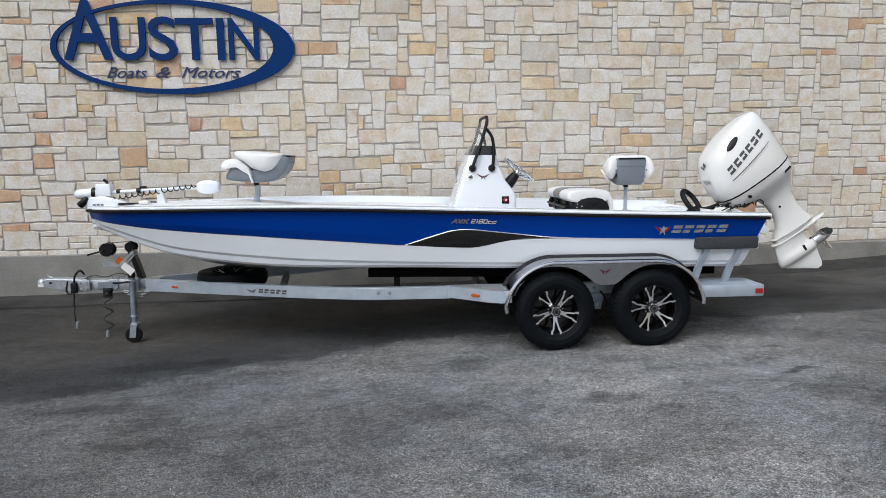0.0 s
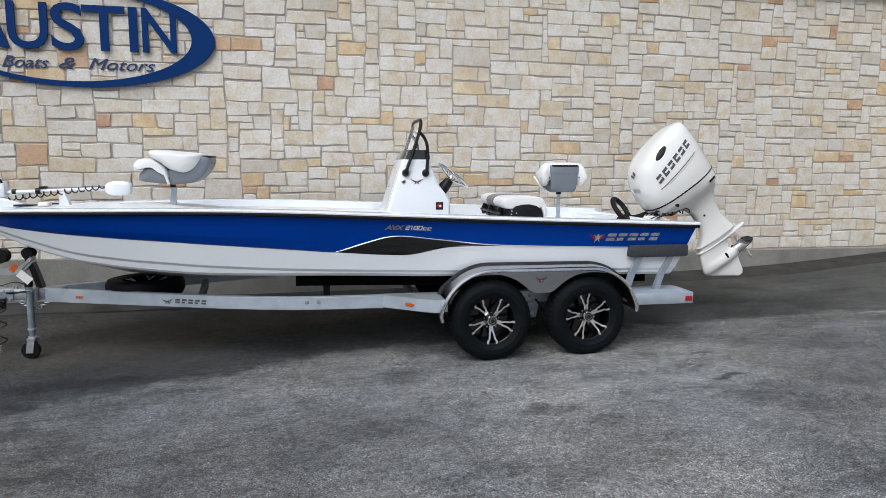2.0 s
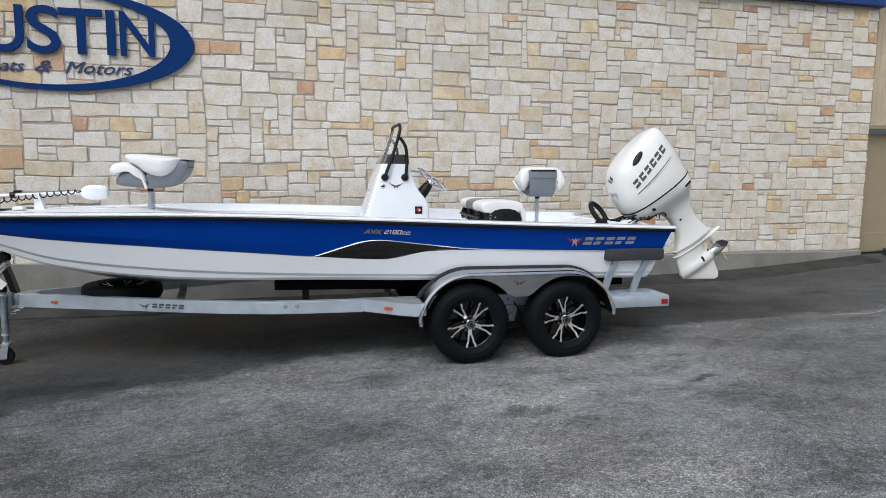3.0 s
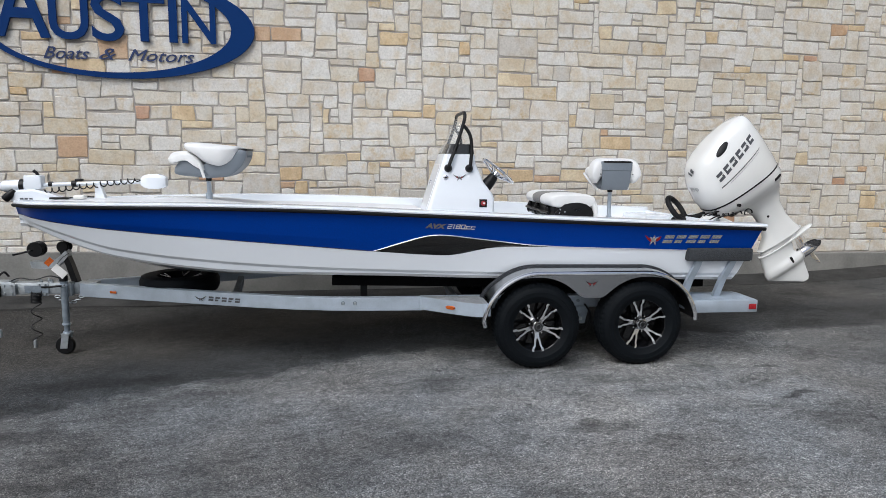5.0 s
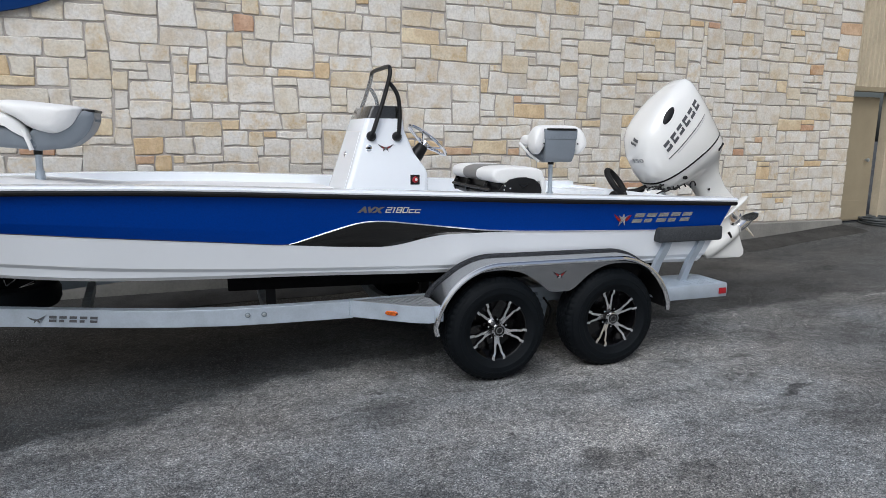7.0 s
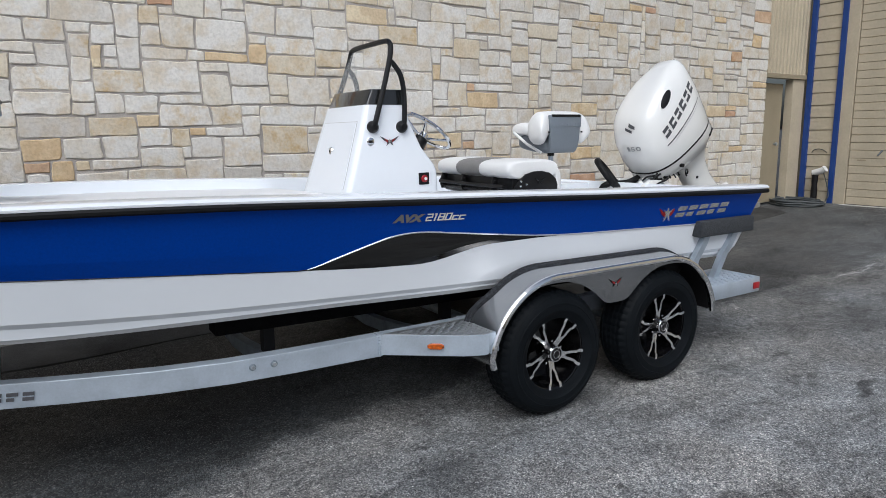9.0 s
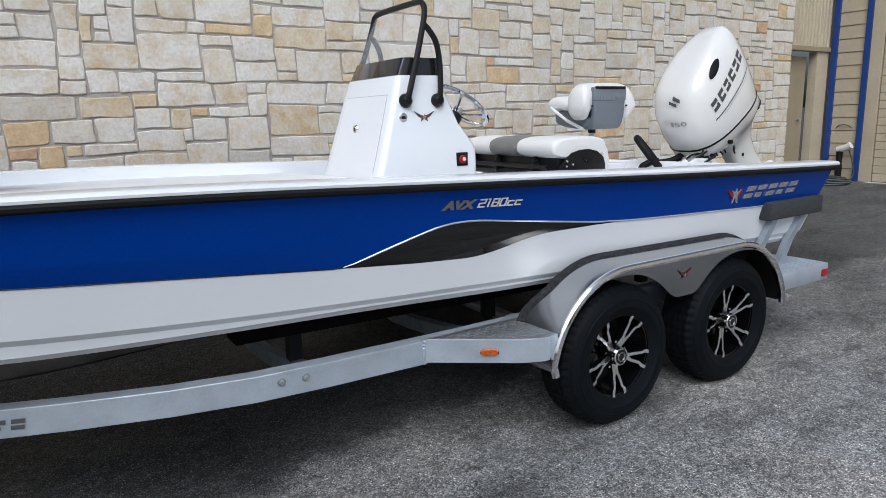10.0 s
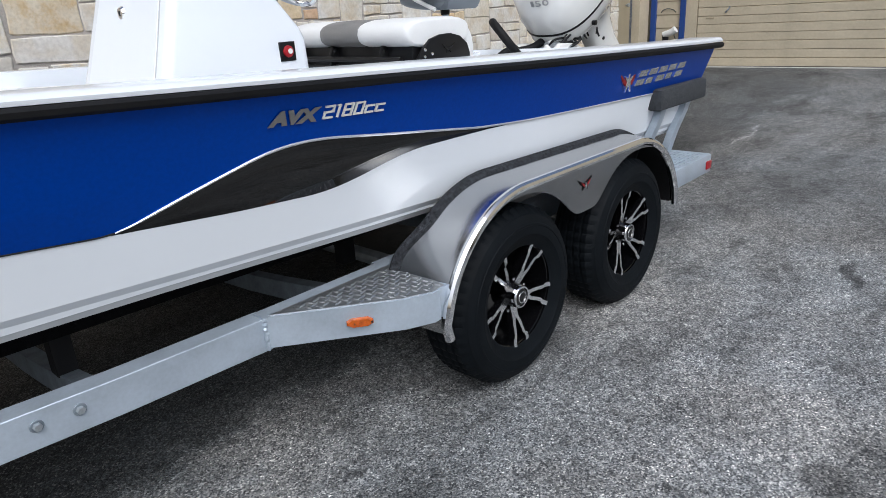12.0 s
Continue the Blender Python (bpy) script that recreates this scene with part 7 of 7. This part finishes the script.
    for k in range(3):
        # looped leads under the cowl, lying askew
        x, r = 3.64 + 0.12 * k, 0.075 - 0.012 * k
        bm = bmesh.new()
        tube(bm, [(x + r * 1.3 * math.cos(w), y - 0.20 + 0.06 * math.sin(w * 0.6 + k), 1.10 + 0.012 * k + r * 0.9 * math.sin(w)) for w in np.linspace(0.1, 3.3, 18)], 0.0065, 6)
        part("lead", bm, PLASTIC, s, "black looped lead")
    for k in range(9):
        a, b = rnd.uniform(-0.22, 0.1), rnd.uniform(-0.2, 0.2)
        bm = bmesh.new()
        tube(bm, curve_pts([(3.42 + rnd.uniform(0, 0.2), y + a, 1.05), (3.54 + rnd.uniform(-0.04, 0.08), y + a - 0.06, 1.09 + rnd.uniform(0, 0.05)), (3.66, y + (a + b) / 2 - rnd.uniform(0, 0.1), 1.08 + rnd.uniform(0, 0.07)), (3.78, y + b, 1.09 + rnd.uniform(0, 0.06)), (3.88, y + b * 0.6, 1.14)]), rnd.choice((0.006, 0.008, 0.010)), 8)
        part("hose", bm, PLASTIC, s, "black rigging hose")
    bm = bmesh.new()
    # it rises from the deck, makes one upright leaning turn and runs in under the cowl
    mid, long, wide = Vector((3.31, 6.785, 1.14)), Vector((0.378, -0.476, -0.793)) * 0.138, Vector((0.78, 0.62, 0)) * 0.105
    turn = [mid + long * math.cos(a) + wide * math.sin(a) for a in np.linspace(0.9, -5.6, 22)]
    tube(bm, curve_pts([(3.31, 6.84, 0.99), (3.32, 6.84, 1.03)] + [tuple(v) for v in turn] + [(3.46, 6.695, 1.065), (3.55, 6.67, 1.10), (3.66, 6.65, 1.15)], 3), 0.027, 12)
    part("rigging_tube", bm, RUBBER, s, "thick black rigging tube")


build_motor()


def build_trolling_motor():
    y = 6.70
    s = base("trolling_motor", -2.5, y, rail_z(-2.4) + 0.03, "white electric trolling motor stowed on bow deck", "trolling motor")
    sx = lambda px: -3.107 + (px - 130) * 0.00555
    sz = lambda py: 1.388 - (py - 330) * 0.0058
    bm = bmesh.new()
    tube(bm, [(sx(130), y, sz(340)), (sx(132), y, sz(340)), (sx(138), y, sz(339.5)), (sx(160), y, sz(338.5)), (sx(172), y, sz(338)), (sx(178), y, sz(338))], 0.05, 20, True, [0.018, 0.036, 0.052, 0.055, 0.052, 0.035])
    part("motor_pod", bm, WHITE, s, "white motor pod")
    bm = bmesh.new()
    tube(bm, [(sx(163), y, sz(338)), (sx(170), y, sz(338))], 0.058, 18)
    part("pod_band", bm, PLASTIC, s, "black pod band")
    bm = bmesh.new()
    rows = []
    for px, t, w in ((143, 352, 0.03), (150, 347, 0.055), (165, 344, 0.07), (185, 343, 0.075), (205, 348, 0.07), (222, 354, 0.06)):
        z0 = rail_z(sx(px)) + 0.03
        rows.append([(sx(px), y - w, z0), (sx(px), y - w, sz(t) - 0.02), (sx(px), y - w * 0.7, sz(t)), (sx(px), y + w * 0.7, sz(t)), (sx(px), y + w, sz(t) - 0.02), (sx(px), y + w, z0)])
    loft(bm, rows)
    part("mount", bm, WHITE, s, "white deck mount")
    for k in range(3):
        part("mount_mark", bm_box(sx(166 + 7 * k), sx(171 + 7 * k), y - 0.0765, y - 0.072, sz(359), sz(356.5)), DECAL_GREY, s, "", 0)
    part("mount_head", bm_box(sx(170), sx(197), y - 0.05, y + 0.05, sz(344), sz(322), 0.015), WHITE, s, "white mount head")
    bm = bmesh.new()
    tube(bm, [(sx(190), y, sz(323)), (sx(187), y, sz(318)), (sx(183), y, sz(315))], 0.014, 10)
    part("lock_knob", bm, PLASTIC, s)
    bm = bmesh.new()
    tube(bm, [(sx(142), y - 0.05, sz(358)), (sx(150), y - 0.06, sz(352)), (sx(156), y - 0.05, sz(345))], 0.03, 12, True, [0.035, 0.035, 0.02])
    part("propeller", bm, PLASTIC, s, "black propeller hub")
    bm = bmesh.new()
    tube(bm, [(sx(196), y, sz(337)), (sx(356), y, sz(331))], 0.0185, 14)
    part("shaft", bm, WHITE, s, "white composite shaft")
    bm = bmesh.new()
    loft(bm, [[(sx(px), y + v * w, sz(331) + q * h) for v, q in ((-1, -0.5), (-0.7, -0.9), (0.7, -0.9), (1, -0.5), (1, 0.6), (0.6, 1), (-0.6, 1), (-1, 0.6))] for px, w, h in ((348, 0.025, 0.03), (353, 0.04, 0.055), (362, 0.055, 0.07), (377, 0.06, 0.07), (385, 0.055, 0.06), (388.5, 0.04, 0.045))])
    part("control_head", bm, WHITE, s, "white rounded control head")
    bm = bmesh.new()
    tube(bm, [(sx(241), y, sz(335)), (sx(248), y, sz(334.7))], 0.03, 14)
    part("depth_collar", bm, PLASTIC, s, "black depth collar")
    part("collar_knob", bm_box(sx(246), sx(258), y - 0.02, y + 0.02, sz(331), sz(327), 0.008), PLASTIC, s)
    bm = bmesh.new()
    tube(bm, [(sx(205) + 0.02 * 0, y, sz(335.8)), (sx(211), y, sz(335.6))], 0.023, 12)
    part("shaft_ring", bm, PLASTIC, s)
    pts = []
    for i in range(16 * 14 + 1):
        u = i / (16 * 14)
        a = 2 * math.pi * 15 * u
        px = 188 + (348 - 188) * u
        r = 0.022 * min(1, 8 * u, 10 * (1 - u) + 0.3)
        pts.append((sx(px) + 0.004 * math.cos(a), y - 0.035 + r * math.cos(a), sz(349 - 21 * u ** 0.9) + r * math.sin(a)))
    part("coiled_cord", tube(bmesh.new(), pts, 0.0055, 6), PLASTIC, s, "black coiled cord")
    bm = bmesh.new()
    z0 = rail_z(sx(284)) + 0.028
    loft(bm, [[(sx(277), y - 0.03, z0 + q), (sx(292) - q * 0.3, y - 0.03, z0 + q), (sx(292) - q * 0.3, y + 0.03, z0 + q), (sx(277) + q * 0.1, y + 0.03, z0 + q)] for q in (0.0, 0.09, 0.125)])
    part("shaft_rest", bm, WHITE, s, "pale shaft rest")
    part("foot_switch", bm_box(sx(213), sx(240), y - 0.12, y - 0.06, rail_z(-2.4) + 0.028, rail_z(-2.4) + 0.045, 0.006), PLASTIC, s)
    part("junction_box", bm_box(sx(252), sx(269), y - 0.16, y - 0.08, rail_z(-2.2) + 0.028, rail_z(-2.2) + 0.06, 0.01), CREAM, s)
    bm = bmesh.new()
    tube(bm, curve_pts([(sx(240), y - 0.1, rail_z(-2.3) + 0.035), (sx(262), y - 0.06, rail_z(-2.2) + 0.04), (sx(275), y - 0.02, rail_z(-2.1) + 0.035)]), 0.007, 6)
    part("power_lead", bm, PLASTIC, s)


build_trolling_motor()


def turn_rig():
    """Boat, trailer and all that rides on them stand a little askew to the wall."""
    pivot, turn = Vector((1.505, 5.345, 0)), Matrix.Rotation(radians(-2.3), 4, "Z")
    for ob in list(bpy.data.objects):
        if ob.name.split(".")[0] in ("bay_boat", "boat_trailer", "fishing_seat", "leaning_bench", "outboard_motor", "trolling_motor"):
            ob.matrix_basis = Matrix.Translation(pivot) @ turn @ Matrix.Translation(-pivot) @ Matrix.Translation(ob.location)


turn_rig()


def build_hose_bib():
    """Standpipe, strap handle and coiled hose beside the garage."""
    x, y, gz = GARAGE_X - 0.12, 8.42, ground_z(GARAGE_X - 0.12, 8.42)
    s = base("standpipe", x, y, gz, "black wrapped standpipe with white cap by garage", "standpipe")
    bm = bmesh.new()
    tube(bm, [(x, y, gz), (x, y, gz + 0.22), (x - 0.003, y, gz + 0.28), (x, y, gz + 0.44), (x, y + 0.01, gz + 0.50)], 0.05, 12, True, [0.046, 0.05, 0.041, 0.05, 0.05])
    part("pipe", bm, RUBBER, s, "black wrapped pipe")
    bm = bmesh.new()
    tube(bm, [(x - 0.01, y + 0.03, gz + 0.49), (x - 0.01, y - 0.10, gz + 0.53), (x - 0.01, y - 0.16, gz + 0.57)], 0.05, 14, True, [0.05, 0.052, 0.056])
    part("cap", bm, TAN_CABLE, s, "white plastic cap")
    bm = bmesh.new()
    tube(bm, curve_pts([(x, y - 0.13, gz + 0.5), (x, y - 0.18, gz + 0.36), (x - 0.02, y - 0.24, gz + 0.14), (x - 0.1, y - 0.22, gz + 0.02)]), 0.009, 6)
    part("hanging_lead", bm, CABLE_GREY, s)
    h = base("garden_hose", x - 0.35, y + 0.2, ground_z(x - 0.35, y + 0.2), "dark grey hose coiled loosely on the asphalt", "hose")
    pts = []
    for i in range(260):
        u = i / 259
        a = 2 * math.pi * 7.3 * u
        px, py = x - 0.42 + (0.26 + 0.08 * math.sin(a * 0.37)) * math.cos(a), y + 0.02 + (0.36 + 0.09 * math.sin(a * 0.43 + 1)) * math.sin(a) + 0.1 * u
        pts.append((px, py, ground_z(px, py) + 0.016 + 0.075 * u))
    part("hose_coil", tube(bmesh.new(), pts, 0.0155, 6), CABLE_GREY, h)
    # bent pull handle on the siding
    b = base("pull_handle", GARAGE_X - 0.03, 8.44, 1.08, "rusty bent pull handle on tan siding", "handle")
    bm = bmesh.new()
    tube(bm, curve_pts([(GARAGE_X - 0.012, 8.56, 1.10), (GARAGE_X - 0.03, 8.52, 1.14), (GARAGE_X - 0.035, 8.44, 1.16), (GARAGE_X - 0.03, 8.36, 1.14), (GARAGE_X - 0.012, 8.32, 1.10)]), 0.007, 6)
    part("handle_bar", bm, CABLE_GREY, b)


build_hose_bib()

# ---- the stones of the wall, last ----
def stone_mesh(bm, quad, rnd, ox=0.0, oz=0.0):
    """One rough ashlar block: an uneven outline, worn arris and a lumpy face."""
    x0, x1 = (quad[0][0] + quad[3][0]) / 2, (quad[1][0] + quad[2][0]) / 2
    z0, z1 = (quad[0][1] + quad[1][1]) / 2, (quad[2][1] + quad[3][1]) / 2
    w, h = x1 - x0, z1 - z0
    k = min(1.0, 6 * min(w, h))
    cut = lambda: rnd.choice((0.006, 0.009, 0.013, 0.018, 0.03)) * rnd.uniform(0.7, 1.2) * k
    skew = lambda: rnd.uniform(-0.010, 0.006) * k
    pts = []
    for (cx, cz), dx, dz in zip(quad, (1, -1, -1, 1), (1, 1, -1, -1)):
        a, b = cut(), cut()
        cx, cz = cx - dx * skew(), cz - dz * skew()
        p, q = (cx, cz + dz * b), (cx + dx * a, cz)
        if (dx, dz) in ((-1, 1), (1, -1)):
            p, q = q, p
        pts += [p, q]
    out = []
    for i, p in enumerate(pts):
        out.append(p)
        q = pts[(i + 1) % len(pts)]
        span = math.hypot(p[0] - q[0], p[1] - q[1])
        if i % 2 == 0:
            # round the corner off
            c = ((p[0] + q[0]) / 2, (p[1] + q[1]) / 2)
            m = ((x0 + x1) / 2, (z0 + z1) / 2)
            l = math.hypot(c[0] - m[0], c[1] - m[1])
            out.append((c[0] + (c[0] - m[0]) / l * span * 0.17, c[1] + (c[1] - m[1]) / l * span * 0.17))
        elif span > 0.1:
            n = 2 if span > 0.24 else 1
            for t in range(1, n + 1):
                u = t / (n + 1)
                out.append((p[0] + (q[0] - p[0]) * u + rnd.uniform(-0.008, 0.007), p[1] + (q[1] - p[1]) * u + rnd.uniform(-0.008, 0.007)))
    cx, cz = (x0 + x1) / 2, (z0 + z1) / 2
    face = WALL_Y + rnd.uniform(-0.009, -0.001)
    back = WALL_Y + 0.03
    tx, tz = rnd.uniform(-0.008, 0.008), rnd.uniform(-0.012, 0.012)
    shrink = lambda p, d: (cx + (p[0] - cx) * (1 - 2 * d / w), cz + (p[1] - cz) * (1 - 2 * d / h))
    depth = lambda p: face + (p[0] - cx) * tx + (p[1] - cz) * tz + rnd.uniform(-0.0008, 0.0008)
    r0 = [bm.verts.new((p[0] - ox, back, p[1] - oz)) for p in out]
    r1 = [bm.verts.new((p[0] - ox, depth(p) + 0.006, p[1] - oz)) for p in out]
    r2 = []
    for p in out:
        s = shrink(p, 0.006)
        r2.append(bm.verts.new((s[0] - ox, depth(s), s[1] - oz)))
    mid = bm.verts.new((cx + rnd.uniform(-0.2, 0.2) * w - ox, face - rnd.uniform(0.0, 0.0012), cz + rnd.uniform(-0.2, 0.2) * h - oz))
    n = len(out)
    faces = []
    for a, b in ((r0, r1), (r1, r2)):
        for i in range(n):
            k = (i + 1) % n
            faces.append(bm.faces.new((a[i], a[k], b[k], b[i])))
    for i in range(n):
        faces.append(bm.faces.new((r2[i], r2[(i + 1) % n], mid)))
    return faces


def lay_stones():
    rnd = random.Random(23)
    u = 0.086
    cols, rows = int((CORNER_X - WALL_X0) / u), int((STONE_TOP - STONE_FOOT) / u)
    taken = [[False] * cols for _ in range(rows)]
    owner = [[-1] * cols for _ in range(rows)]
    sizes = [(4, 2), (3, 2), (5, 2), (4, 3), (3, 3), (5, 3), (2, 2), (2, 1), (4, 1), (3, 1), (1, 1), (6, 2), (1, 2), (2, 3), (1, 3)]
    weights = [26, 17, 18, 5, 3, 4, 9, 11, 14, 11, 4, 7, 2, 1, 0]
    blocks = []
    for r in range(rows):
        for c in range(cols):
            if taken[r][c]:
                continue
            # no joint stands on the joint below it, if another block fits
            for _ in range(8):
                w, h = rnd.choices(sizes, weights)[0]
                e = c + w
                if r == 0 or e >= cols or owner[r - 1][e - 1] == owner[r - 1][e]:
                    break
            room = 0
            while c + room < cols and not taken[r][c + room] and room < w:
                room += 1
            w, h = room, min(h, rows - r)
            # avoid slivers left beside a neighbour
            if c + w < cols and not taken[r][c + w] and (c + w + 1 >= cols or taken[r][c + w + 1]):
                w += 1
            for i in range(h):
                for k in range(w):
                    taken[r + i][c + k] = True
                    owner[r + i][c + k] = len(blocks)
            blocks.append((c, r, w, h))
    wall = bpy.data.objects["wall_north"]
    xs = [WALL_X0 + c * u + rnd.uniform(-0.014, 0.014) for c in range(cols + 1)]
    zs = [STONE_FOOT + r * u + rnd.uniform(-0.01, 0.01) for r in range(rows + 1)]

    def node(c, r):
        """A crossing of the joints: they wander, so that no joint runs straight up the wall."""
        x = CORNER_X if c >= cols else xs[c] + 0.014 * math.sin(1.9 * c + 0.30 * r) + 0.008 * math.sin(0.83 * c - 0.42 * r + 2)
        z = zs[r] + (0.007 * math.sin(0.33 * c + 2.3 * r) if 0 < r < rows else 0.0)
        return x, z

    rest, count = bmesh.new(), 0
    for c, r, w, h in blocks:
        g = 0.0045
        gl, gr, gb, gt = (g + rnd.uniform(-0.003, 0.005) for _ in range(4))
        quad = [node(c, r), node(c + w, r), node(c + w, r + h), node(c, r + h)]
        quad = [(x + dx, z + dz) for (x, z), dx, dz in zip(quad, (gl, -gr, -gr, gl), (gb, gb, -gt, -gt))]
        x0, x1, z0 = min(quad[0][0], quad[3][0]), max(quad[1][0], quad[2][0]), min(quad[0][1], quad[1][1])
        rusty = rnd.random() < (0.14 if w * h <= 4 else 0.035)
        near = 0.3 < x0 < 5.9 and z0 < 2.55
        if near and count < 300:
            bm = bmesh.new()
            ox, oz = (x0 + x1) / 2, z0
            stone_mesh(bm, quad, rnd, ox, oz)
            me = bpy.data.meshes.new("stone")
            for f in bm.faces:
                f.smooth = False
            bm.to_mesh(me)
            bm.free()
            me.materials.append(RUST_STONE if rusty else STONE)
            ob = new("stone", me)
            ob.location = (ox, 0, oz)
            ob.parent = wall
            ob.matrix_parent_inverse = Matrix.Translation(-WHERE[wall.name])
            count += 1
        else:
            for f in stone_mesh(rest, quad, rnd):
                f.material_index = int(rusty)
    ob = part("stonework", rest, STONE_FAR, wall, "rough cream and tan limestone blocks", 0)
    ob.data.materials.append(RUST_STONE_FAR)
    tagged(ob, kind="stuff")


lay_stones()
